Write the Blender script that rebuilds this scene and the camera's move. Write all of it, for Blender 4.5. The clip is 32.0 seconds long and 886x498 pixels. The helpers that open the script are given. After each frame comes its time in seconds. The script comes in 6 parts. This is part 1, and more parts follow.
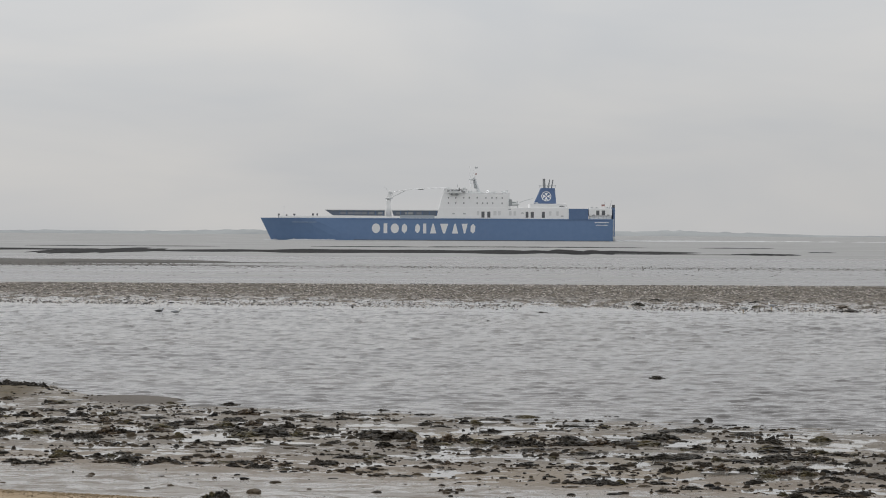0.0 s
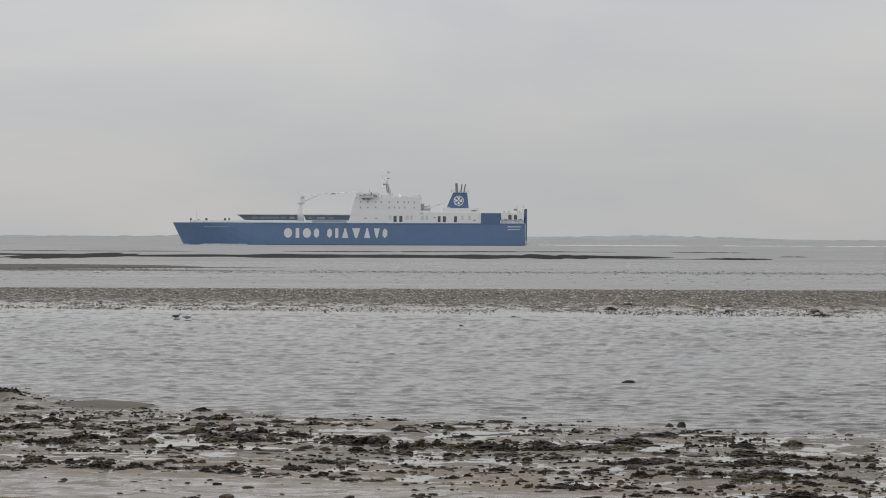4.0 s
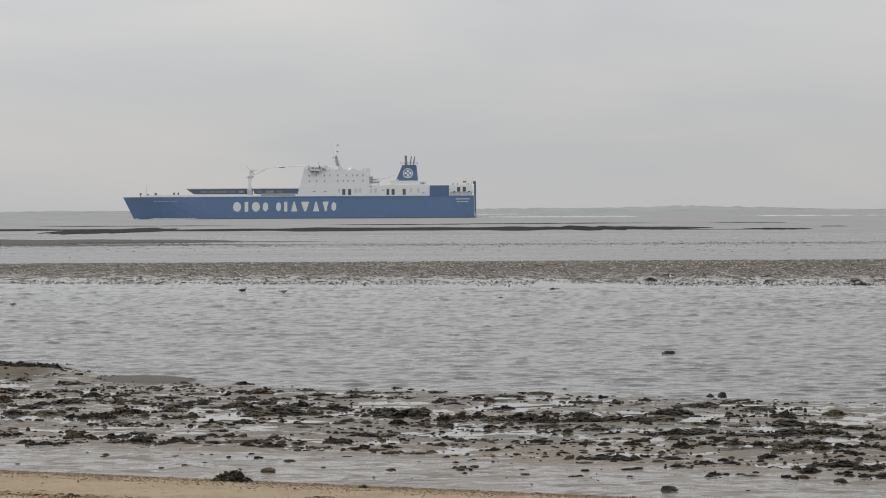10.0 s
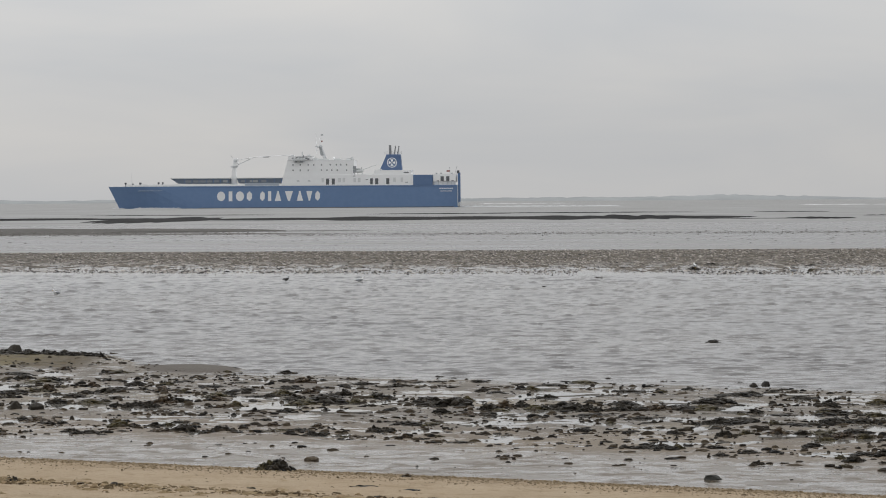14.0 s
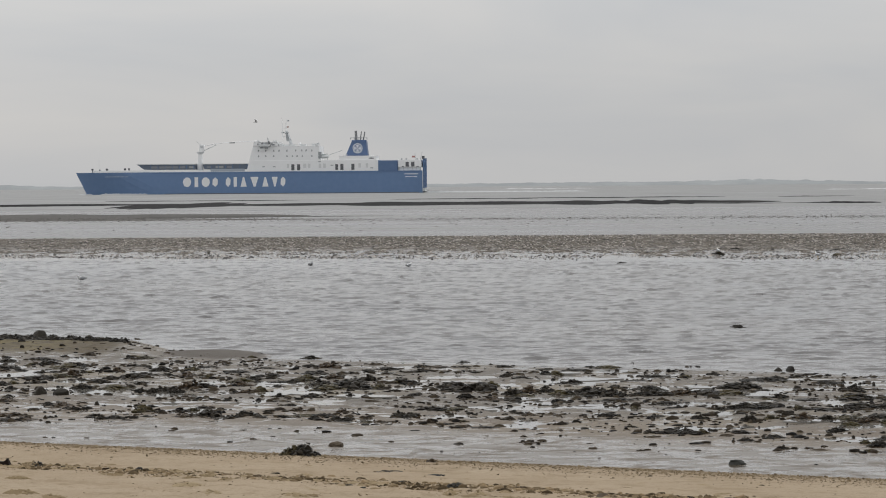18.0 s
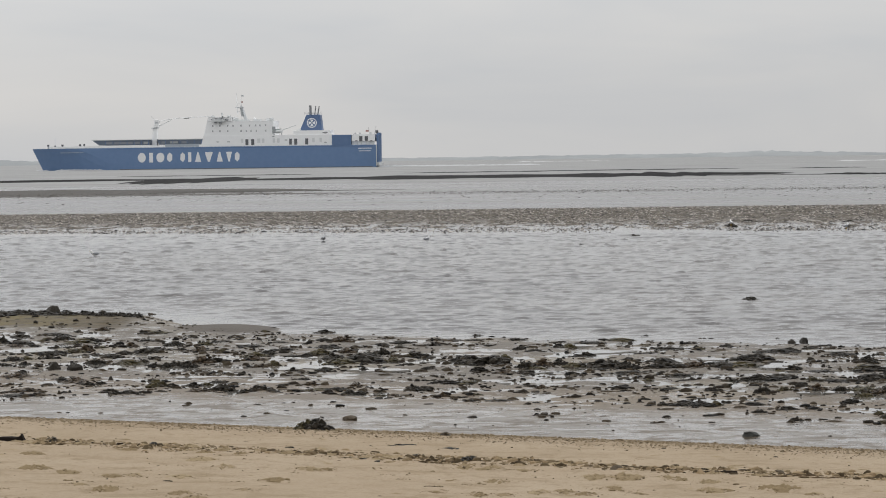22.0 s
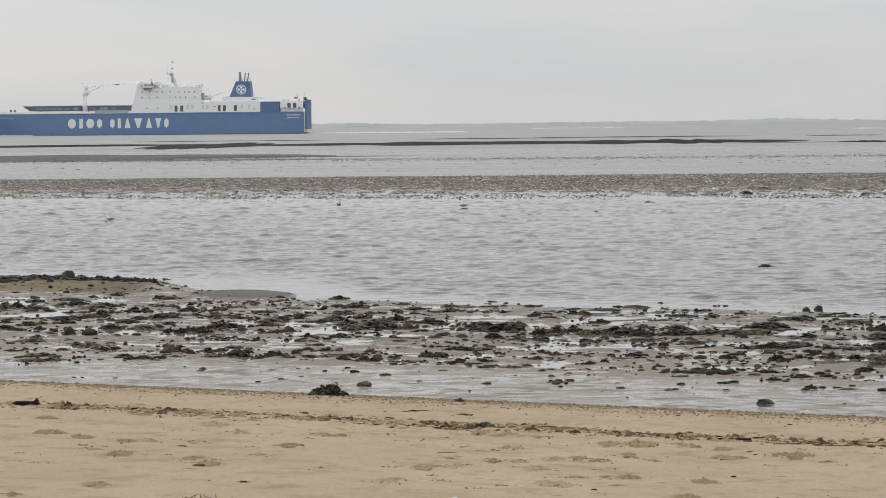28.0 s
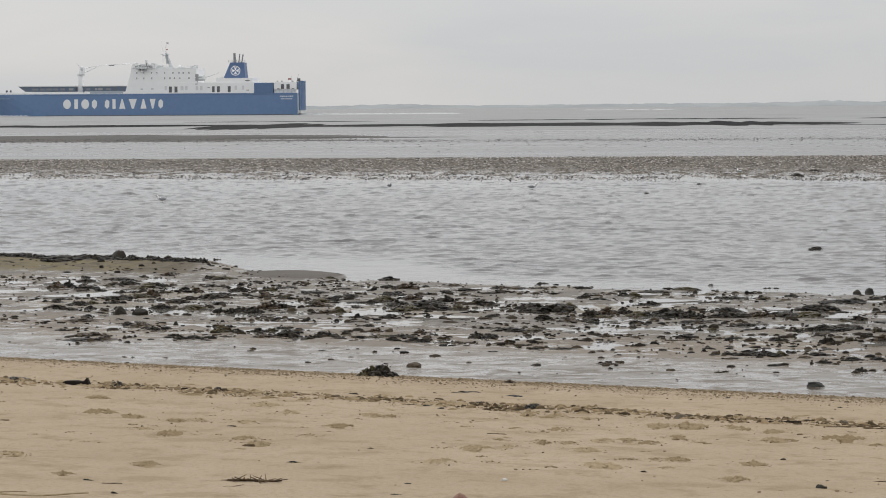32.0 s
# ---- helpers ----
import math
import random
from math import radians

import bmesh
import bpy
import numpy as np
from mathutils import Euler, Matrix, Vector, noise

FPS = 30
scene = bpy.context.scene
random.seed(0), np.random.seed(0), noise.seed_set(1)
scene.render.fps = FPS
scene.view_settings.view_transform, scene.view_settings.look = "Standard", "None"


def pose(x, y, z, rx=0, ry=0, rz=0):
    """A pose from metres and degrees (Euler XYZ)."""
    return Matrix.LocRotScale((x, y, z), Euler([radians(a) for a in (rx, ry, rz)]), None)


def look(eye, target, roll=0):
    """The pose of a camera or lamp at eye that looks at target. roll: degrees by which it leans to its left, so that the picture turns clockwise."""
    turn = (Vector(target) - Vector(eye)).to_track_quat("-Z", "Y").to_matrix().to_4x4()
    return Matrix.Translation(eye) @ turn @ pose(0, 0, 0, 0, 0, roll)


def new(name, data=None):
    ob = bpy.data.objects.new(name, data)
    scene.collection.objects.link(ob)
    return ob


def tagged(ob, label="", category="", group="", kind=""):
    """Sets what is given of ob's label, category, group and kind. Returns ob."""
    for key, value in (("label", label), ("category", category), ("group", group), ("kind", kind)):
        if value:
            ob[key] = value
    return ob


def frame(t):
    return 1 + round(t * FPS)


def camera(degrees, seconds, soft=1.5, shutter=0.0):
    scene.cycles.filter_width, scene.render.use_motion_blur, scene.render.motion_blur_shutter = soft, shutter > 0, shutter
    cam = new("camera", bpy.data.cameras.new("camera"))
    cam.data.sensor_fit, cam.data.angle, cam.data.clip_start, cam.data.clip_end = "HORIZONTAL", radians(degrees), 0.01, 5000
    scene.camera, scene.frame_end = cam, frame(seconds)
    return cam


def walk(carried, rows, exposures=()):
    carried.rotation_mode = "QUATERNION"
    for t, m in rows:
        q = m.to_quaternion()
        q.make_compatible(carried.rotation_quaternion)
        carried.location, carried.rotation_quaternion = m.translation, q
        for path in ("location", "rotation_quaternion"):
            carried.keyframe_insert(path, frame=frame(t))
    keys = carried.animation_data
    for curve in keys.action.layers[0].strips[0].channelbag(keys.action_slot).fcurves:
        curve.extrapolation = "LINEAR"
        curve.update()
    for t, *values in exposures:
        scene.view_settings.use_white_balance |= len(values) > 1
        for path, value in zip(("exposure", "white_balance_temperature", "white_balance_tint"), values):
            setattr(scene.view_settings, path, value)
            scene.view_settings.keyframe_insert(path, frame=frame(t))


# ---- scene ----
EYE = Vector((0.0, 0.0, 4.7))


def aim(turn, tilt, roll):
    """The camera's pose at its stand: degrees to the right, upwards, and of lean."""
    a, b = radians(turn), radians(tilt)
    return look(EYE, EYE + Vector((math.sin(a) * math.cos(b), math.cos(a) * math.cos(b), math.sin(b))), roll)


cam = camera(17.0, 32.0, soft=1.0)
walk(cam, [
    (0.0, aim(0.000, -0.328, 0.290)), (0.5, aim(0.156, -0.203, 0.132)), (1.0, aim(0.178, -0.214, 0.302)),
    (1.5, aim(0.281, -0.170, 0.114)), (2.0, aim(0.503, -0.065, 0.430)), (2.5, aim(0.581, -0.056, 0.217)),
    (4.5, aim(0.474, -0.301, 0.227)), (5.0, aim(0.186, -0.388, 0.219)), (5.5, aim(0.040, -0.556, 0.126)),
    (6.0, aim(0.046, -0.532, 0.322)), (6.5, aim(0.033, -0.595, -0.163)), (7.0, aim(-0.035, -0.684, 0.020)),
    (7.5, aim(-0.218, -0.760, 0.245)), (8.0, aim(-0.305, -0.841, 0.078)), (8.5, aim(-0.304, -0.822, 0.062)),
    (9.0, aim(-0.255, -0.761, -0.087)), (9.5, aim(-0.227, -0.779, -0.206)), (10.0, aim(-0.228, -0.768, -0.294)),
    (10.5, aim(-0.172, -0.702, -0.225)), (11.0, aim(-0.201, -0.849, -0.575)), (11.5, aim(-0.189, -0.877, -0.591)),
    (12.0, aim(-0.233, -0.883, -0.174)), (12.5, aim(-0.902, -0.945, -0.144)), (13.0, aim(-1.017, -1.013, -0.136)),
    (13.5, aim(-1.018, -0.964, -0.174)), (14.0, aim(-1.062, -0.975, -0.319)), (14.5, aim(-1.150, -0.989, -0.598)),
    (16.5, aim(-1.509, -0.968, -0.304)), (17.0, aim(-1.531, -1.107, -0.372)), (17.5, aim(-1.527, -1.216, -0.488)),
    (18.0, aim(-1.533, -1.259, -0.408)), (18.5, aim(-1.554, -1.339, -0.837)), (19.0, aim(-1.548, -1.340, -0.746)),
    (19.5, aim(-1.538, -1.311, -0.893)), (20.0, aim(-1.539, -1.349, -0.853)), (20.5, aim(-1.584, -1.473, -1.014)),
    (21.0, aim(-1.601, -1.504, -1.082)), (21.5, aim(-1.632, -1.567, -1.321)), (22.0, aim(-1.785, -1.770, -0.717)),
    (22.5, aim(-2.288, -2.292, -0.810)), (23.0, aim(-2.353, -2.428, -0.615)), (23.5, aim(-2.360, -2.414, -0.678)),
    (24.0, aim(-2.139, -2.340, -0.640)), (24.5, aim(-2.022, -2.287, -0.578)), (25.0, aim(-2.028, -2.331, -0.717)),
    (25.5, aim(-2.063, -2.353, -0.595)), (27.5, aim(-2.008, -2.387, -0.523)), (28.0, aim(-2.079, -2.418, -0.511)),
    (28.5, aim(-2.601, -2.588, 0.120)), (29.0, aim(-2.977, -2.805, -0.288)), (29.5, aim(-3.004, -2.859, -0.325)),
    (30.0, aim(-3.026, -2.851, -0.287)), (30.5, aim(-3.008, -2.831, -0.549)), (31.0, aim(-2.990, -2.840, -0.164)),
    (31.5, aim(-3.093, -2.862, -0.235)), (32.0, aim(-3.052, -2.773, -0.342)),
], exposures=[(0.0, -0.24), (2.0, -0.29), (5.0, -0.35), (6.5, -0.27), (8.5, -0.2), (10.0, -0.27), (12.0, -0.31), (14.0, -0.25), (18.0, -0.27), (20.0, -0.21), (22.0, -0.12), (23.0, -0.02), (28.0, 0.0), (29.0, -0.02), (32.0, -0.06)])

# ---- light: an overcast sky, brighter overhead, and a weak wide sun behind the cloud ----
SUN_HEIGHT, SUN_TURN = radians(46), radians(322)
world = bpy.data.worlds.new("overcast_sky")
scene.world = world
world.use_nodes = True
wn, wl = world.node_tree.nodes, world.node_tree.links
wn.clear()


def wnode(kind, **values):
    n = wn.new(kind)
    for key, v in values.items():
        n.inputs[key].default_value = v
    return n


w_out = wn.new("ShaderNodeOutputWorld")
w_back = wnode("ShaderNodeBackground", Strength=1.0)
w_tex = wn.new("ShaderNodeTexCoord")
w_sep = wn.new("ShaderNodeSeparateXYZ")
w_sky = wn.new("ShaderNodeTexSky")
w_sky.sky_type, w_sky.sun_disc, w_sky.sun_elevation, w_sky.sun_rotation = "NISHITA", False, SUN_HEIGHT, SUN_TURN
wl.new(w_tex.outputs["Generated"], w_sep.inputs[0])
# brightness of an overcast sky, rising towards the zenith
w_up = wn.new("ShaderNodeMath")
w_up.operation, w_up.use_clamp = "MAXIMUM", False
w_up.inputs[1].default_value = 0.0
wl.new(w_sep.outputs[2], w_up.inputs[0])
w_lum = wn.new("ShaderNodeMath")
w_lum.operation = "MULTIPLY_ADD"
w_bend = wn.new("ShaderNodeMath")
w_bend.operation = "MULTIPLY_ADD"
w_bend.inputs[1].default_value, w_bend.inputs[2].default_value = -0.5, 1.35
wl.new(w_up.outputs[0], w_bend.inputs[0])
wl.new(w_bend.outputs[0], w_lum.inputs[1])
w_lum.inputs[2].default_value = 0.918
wl.new(w_up.outputs[0], w_lum.inputs[0])
# the lowest degrees lie dimmer under the haze
w_haze = wn.new("ShaderNodeMapRange")
w_haze.interpolation_type = "SMOOTHSTEP"
w_haze.inputs[1].default_value, w_haze.inputs[2].default_value, w_haze.inputs[4].default_value = 0.015, 0.09, 0.1
wl.new(w_up.outputs[0], w_haze.inputs[0])
w_sum = wn.new("ShaderNodeMath")
w_sum.operation = "ADD"
wl.new(w_lum.outputs[0], w_sum.inputs[0])
wl.new(w_haze.outputs[0], w_sum.inputs[1])
# and the cloud thins a little round the sun behind it
w_dot = wn.new("ShaderNodeVectorMath")
w_dot.operation = "DOT_PRODUCT"
w_dot.inputs[1].default_value = (math.sin(SUN_TURN) * math.cos(SUN_HEIGHT), math.cos(SUN_TURN) * math.cos(SUN_HEIGHT), math.sin(SUN_HEIGHT))
wl.new(w_tex.outputs["Generated"], w_dot.inputs[0])
w_near = wn.new("ShaderNodeMath")
w_near.operation, w_near.use_clamp = "MULTIPLY", True
w_near.inputs[1].default_value = 1.0
wl.new(w_dot.outputs["Value"], w_near.inputs[0])
w_glow = wn.new("ShaderNodeMath")
w_glow.operation = "POWER"
w_glow.inputs[1].default_value = 3.0
wl.new(w_near.outputs[0], w_glow.inputs[0])
w_all = wn.new("ShaderNodeMath")
w_all.operation = "MULTIPLY_ADD"
w_all.inputs[1].default_value = 0.44
wl.new(w_glow.outputs[0], w_all.inputs[0])
wl.new(w_sum.outputs[0], w_all.inputs[2])
# cloud banks, drawn out along the horizon
w_map = wn.new("ShaderNodeMapping")
w_map.inputs["Scale"].default_value = (7.0, 7.0, 26.0)
wl.new(w_tex.outputs["Generated"], w_map.inputs[0])
w_noise = wnode("ShaderNodeTexNoise", Scale=1.0, Detail=4.0, Roughness=0.5, Distortion=0.4)
wl.new(w_map.outputs[0], w_noise.inputs["Vector"])
w_ramp = wn.new("ShaderNodeValToRGB")
w_ramp.color_ramp.elements[0].position, w_ramp.color_ramp.elements[1].position = 0.3, 0.72
w_ramp.color_ramp.elements[0].color = (0.572, 0.588, 0.612, 1)
w_ramp.color_ramp.elements[1].color = (0.685, 0.675, 0.665, 1)
wl.new(w_noise.outputs["Fac"], w_ramp.inputs[0])
w_mul = wn.new("ShaderNodeVectorMath")
w_mul.operation = "SCALE"
wl.new(w_ramp.outputs[0], w_mul.inputs[0])
wl.new(w_all.outputs[0], w_mul.inputs["Scale"])
w_blue = wn.new("ShaderNodeVectorMath")
w_blue.operation = "SCALE"
w_blue.inputs["Scale"].default_value = 0.06
wl.new(w_sky.outputs[0], w_blue.inputs[0])
w_mix = wn.new("ShaderNodeMix")
w_mix.data_type = "RGBA"
w_mix.inputs["Factor"].default_value = 0.06
wl.new(w_mul.outputs[0], w_mix.inputs[6])
wl.new(w_blue.outputs[0], w_mix.inputs[7])
wl.new(w_mix.outputs[2], w_back.inputs["Color"])
wl.new(w_back.outputs[0], w_out.inputs["Surface"])

sun_data = bpy.data.lights.new("sun", "SUN")
sun_data.energy, sun_data.angle, sun_data.color = 0.55, radians(30), (1.0, 0.96, 0.9)
sun = new("sun", sun_data)
sun.matrix_basis = look((0, 0, 60), Vector((0, 0, 60)) - Vector((math.sin(SUN_TURN) * math.cos(SUN_HEIGHT),
                        math.cos(SUN_TURN) * math.cos(SUN_HEIGHT), math.sin(SUN_HEIGHT))))


# ---- materials ----
class Nodes:
    """A small builder for one node material."""

    def __init__(self, name):
        self.m = bpy.data.materials.new(name)
        self.m.use_nodes = True
        self.t = self.m.node_tree
        self.p = self.t.nodes["Principled BSDF"]
        self.coord = self.t.nodes.new("ShaderNodeTexCoord").outputs["Object"]

    def put(self, value, socket):
        if hasattr(value, "is_linked"):
            self.t.links.new(value, socket)
        elif isinstance(value, tuple):
            socket.default_value = (*value, 1.0)[:4] if socket.type == "RGBA" else value
        else:
            socket.default_value = value

    def noise(self, scale, detail=3.0, rough=0.55, stretch=None, distortion=0.0):
        n = self.t.nodes.new("ShaderNodeTexNoise")
        vec = self.coord
        if stretch:
            mp = self.t.nodes.new("ShaderNodeMapping")
            mp.inputs["Scale"].default_value = stretch
            self.t.links.new(vec, mp.inputs[0])
            vec = mp.outputs[0]
        self.t.links.new(vec, n.inputs["Vector"])
        n.inputs["Scale"].default_value, n.inputs["Detail"].default_value = scale, detail
        n.inputs["Roughness"].default_value, n.inputs["Distortion"].default_value = rough, distortion
        return n.outputs["Fac"]

    def ramp(self, fac, *stops):
        n = self.t.nodes.new("ShaderNodeValToRGB")
        e = n.color_ramp.elements
        while len(e) < len(stops):
            e.new(0.5)
        for k, (pos, col) in enumerate(stops):
            e[k].position = pos
            e[k].color = (*col, 1) if isinstance(col, tuple) else (col, col, col, 1)
        self.put(fac, n.inputs[0])
        return n.outputs[0]

    def math(self, op, a, b=0.0, c=0.0, clamp=False):
        n = self.t.nodes.new("ShaderNodeMath")
        n.operation, n.use_clamp = op, clamp
        for k, v in enumerate((a, b, c)):
            self.put(v, n.inputs[k])
        return n.outputs[0]

    def step(self, v, lo, hi):
        n = self.t.nodes.new("ShaderNodeMapRange")
        n.interpolation_type = "SMOOTHSTEP"
        self.put(v, n.inputs[0])
        n.inputs[1].default_value, n.inputs[2].default_value = lo, hi
        return n.outputs[0]

    def mix(self, fac, a, b):
        n = self.t.nodes.new("ShaderNodeMix")
        n.data_type = "RGBA"
        self.put(fac, n.inputs["Factor"])
        self.put(a, n.inputs[6])
        self.put(b, n.inputs[7])
        return n.outputs[2]

    def axes(self):
        n = self.t.nodes.new("ShaderNodeSeparateXYZ")
        self.t.links.new(self.coord, n.inputs[0])
        return n.outputs

    def island(self):
        return self.t.nodes.new("ShaderNodeNewGeometry").outputs["Random Per Island"]

    def chance(self):
        return self.t.nodes.new("ShaderNodeObjectInfo").outputs["Random"]

    def bump(self, height, strength, distance, under=None):
        n = self.t.nodes.new("ShaderNodeBump")
        n.inputs["Strength"].default_value, n.inputs["Distance"].default_value = strength, distance
        self.put(height, n.inputs["Height"])
        if under:
            self.t.links.new(under, n.inputs["Normal"])
        return n.outputs[0]

    def done(self, color, rough, normal=None, metal=0.0, spec=None):
        self.put(color, self.p.inputs["Base Color"])
        self.put(rough, self.p.inputs["Roughness"])
        self.put(metal, self.p.inputs["Metallic"])
        if spec is not None:
            self.put(spec, self.p.inputs["Specular IOR Level"])
        if normal:
            self.t.links.new(normal, self.p.inputs["Normal"])
        return self.m


def lerp3(a, b, k):
    return tuple(x + (y - x) * k for x, y in zip(a, b))


def painted(name, color, rough=0.45, dirt=(0.3, 0.24, 0.18), wear=0.25, scale=0.4, spec=None):
    """Weathered ship's paint: broad fading, rust streaks that run down, fine grain."""
    n = Nodes(name)
    fade = n.noise(scale, 4, 0.6)
    streak = n.noise(1.0, 5, 0.65, stretch=(1.3, 1.3, 0.12))
    base = n.mix(n.ramp(fade, (0.3, 0.0), (0.75, 1.0)), lerp3(color, (0, 0, 0), 0.05), lerp3(color, (0.6, 0.6, 0.6), 0.035))
    base = n.mix(n.math("MULTIPLY", n.step(streak, 0.56, 0.8), wear), base, dirt)
    return n.done(base, n.ramp(fade, (0.2, rough - 0.08), (0.8, rough + 0.12)), n.bump(n.noise(6.0, 3), 0.15, 0.02), spec=spec)


def flecked(name, dark, light, rough=0.6, scale=14.0, relief=0.02, by_island=False, spec=None, own=0.4):
    """Weed, stone and the like: two tones mottled at two scales, and a tone of its own for each piece."""
    n = Nodes(name)
    tone = n.island() if by_island else n.chance()
    mottled = n.math("ADD", n.math("MULTIPLY", n.noise(scale, 4, 0.65), 1.0 - own), n.math("MULTIPLY", tone, own))
    col = n.ramp(mottled, (0.28, dark), (0.55, lerp3(dark, light, 0.45)), (0.8, light))
    return n.done(col, n.ramp(n.noise(scale * 2.3), (0.3, max(rough - 0.22, 0.05)), (0.7, rough + 0.15)),
                  n.bump(n.noise(scale * 3, 4, 0.7), 0.6, relief), spec=spec)


# Hull, white, window and pipe tones are lightened to stand for distance haze.
M_hull = painted("hazed_hull_blue", (0.14, 0.236, 0.415), 0.5, wear=0.08)
M_hull_dark = painted("shadow_blue_paint", (0.105, 0.18, 0.33), 0.5, wear=0.06)
M_white = painted("hazed_ship_white", (0.93, 0.935, 0.935), 0.5, wear=0.05)
M_cream = painted("ship_offwhite_paint", (0.66, 0.68, 0.68), 0.5, wear=0.2)
M_funnel = painted("funnel_navy_paint", (0.085, 0.145, 0.28), 0.45, wear=0.05)
M_letter = painted("white_lettering", (0.86, 0.87, 0.87), 0.5, wear=0.03)
M_shed = painted("cargo_shed_grey_blue", (0.13, 0.165, 0.22), 0.55, wear=0.3)
M_dark = painted("dark_paint_and_opening_shade", (0.12, 0.125, 0.135), 0.6, wear=0.05)
M_pane = painted("hazed_window_glass", (0.26, 0.27, 0.28), 0.12, wear=0.0)
M_grey = painted("ship_grey_paint", (0.35, 0.37, 0.38), 0.5, wear=0.25)
M_pipe = painted("hazed_sooty_exhaust", (0.25, 0.255, 0.26), 0.5, wear=0.2)
M_red = painted("red_bunting", (0.36, 0.2, 0.18), 0.8, wear=0.0)
M_boat = painted("lifeboat_grey_green", (0.3, 0.34, 0.33), 0.5, wear=0.1)
M_vent = painted("ship_vent_paint", (0.74, 0.75, 0.75), 0.5, wear=0.2)
M_mast = painted("mast_pale_grey", (0.6, 0.62, 0.63), 0.5, wear=0.15)
M_crate = painted("freight_canvas", (0.24, 0.26, 0.29), 0.6, wear=0.2)
M_panel = painted("pale_blue_panel", (0.42, 0.47, 0.53), 0.5, wear=0.1)
M_weed = flecked("dark_bladder_wrack", (0.009, 0.008, 0.0065), (0.066, 0.056, 0.042), 0.5, 14.0, 0.03, by_island=True, spec=0.12, own=0.55)
M_weed_olive = flecked("olive_wrack", (0.014, 0.012, 0.006), (0.125, 0.1, 0.045), 0.5, 9.0, 0.03, by_island=True, spec=0.22, own=0.55)
M_weed_brown = flecked("red_brown_wrack", (0.016, 0.011, 0.007), (0.13, 0.09, 0.052), 0.5, 12.0, 0.03, by_island=True, spec=0.2, own=0.55)
M_bits = flecked("weed_fragments", (0.006, 0.0052, 0.0042), (0.07, 0.053, 0.034), 0.55, 18.0, 0.02, by_island=True, spec=0.15, own=0.6)
M_stone = flecked("wet_dark_stone", (0.016, 0.014, 0.0115), (0.06, 0.051, 0.039), 0.6, 7.0, 0.03, spec=0.12)
M_stone_brown = flecked("brown_stone", (0.06, 0.047, 0.033), (0.15, 0.117, 0.082), 0.7, 9.0, 0.02, spec=0.12)
M_stone_green = flecked("green_grey_stone", (0.014, 0.015, 0.013), (0.06, 0.06, 0.053), 0.6, 9.0, 0.02, spec=0.12)
M_stone_red = flecked("red_brown_stone", (0.12, 0.05, 0.03), (0.24, 0.11, 0.07), 0.6, 12.0, 0.01)
M_shingle = flecked("shell_grit", (0.1, 0.074, 0.045), (0.42, 0.34, 0.23), 0.75, 30.0, 0.01, by_island=True, spec=0.1)
M_clod = flecked("darker_sand_clods", (0.19, 0.142, 0.084), (0.39, 0.308, 0.203), 0.95, 20.0, 0.01, by_island=True, spec=0.05)
# the palest pieces imitate sky glints on wet shells by colour
M_mussel = flecked("mussels_with_glints", (0.024, 0.0215, 0.0185), (0.56, 0.512, 0.466), 0.5, 3.0, 0.03, by_island=True, spec=0.4, own=0.72)
# bank tones raised a little to paint in the haze before them
M_bank = flecked("hazed_mussel_bank", (0.028, 0.028, 0.029), (0.068, 0.067, 0.065), 0.9, 0.35, 0.2, spec=0.02)
M_flat = flecked("grey_mud_flat", (0.07, 0.067, 0.063), (0.2, 0.192, 0.18), 0.85, 0.7, 0.1, spec=0.04)
M_scuff = flecked("darker_sand_heaps", (0.25, 0.187, 0.108), (0.42, 0.333, 0.212), 0.95, 12.0, 0.015, spec=0.05)
# light end of the tones paints glints among the far clumps
M_far = flecked("far_mussels_and_glints", (0.035, 0.033, 0.03), (0.26, 0.245, 0.22), 0.7, 2.0, 0.03, by_island=True, spec=0.05)
M_wood = flecked("blackened_driftwood", (0.008, 0.006, 0.005), (0.04, 0.029, 0.021), 0.7, 12.0, 0.02, spec=0.08)
M_twig = flecked("brown_twig", (0.06, 0.042, 0.027), (0.2, 0.145, 0.09), 0.8, 20.0, 0.01, spec=0.06)
M_strand = flecked("dried_strand_weed", (0.075, 0.055, 0.033), (0.36, 0.27, 0.165), 0.85, 20.0, 0.01, by_island=True, spec=0.05, own=0.75)
M_scrap = flecked("dry_black_weed", (0.025, 0.018, 0.012), (0.2, 0.145, 0.09), 0.75, 20.0, 0.01, by_island=True, spec=0.08, own=0.7)
M_straw = flecked("pale_reed", (0.20, 0.15, 0.08), (0.4, 0.32, 0.19), 0.7, 20.0, 0.01)
M_shell = flecked("white_shell", (0.5, 0.48, 0.44), (0.8, 0.78, 0.74), 0.4, 30.0, 0.005)
M_foam = flecked("sea_foam", (0.45, 0.46, 0.47), (0.75, 0.76, 0.76), 0.8, 0.5, 0.05)
M_gull_white = flecked("white_plumage", (0.84, 0.84, 0.83), (0.95, 0.95, 0.94), 0.8, 30.0, 0.004)
M_gull_grey = flecked("grey_plumage", (0.3, 0.31, 0.33), (0.44, 0.45, 0.47), 0.8, 30.0, 0.004)
M_gull_dark = flecked("dark_plumage", (0.05, 0.05, 0.05), (0.16, 0.15, 0.14), 0.8, 30.0, 0.004)
M_beak = flecked("yellow_horn", (0.4, 0.25, 0.05), (0.55, 0.36, 0.1), 0.5, 30.0, 0.002)


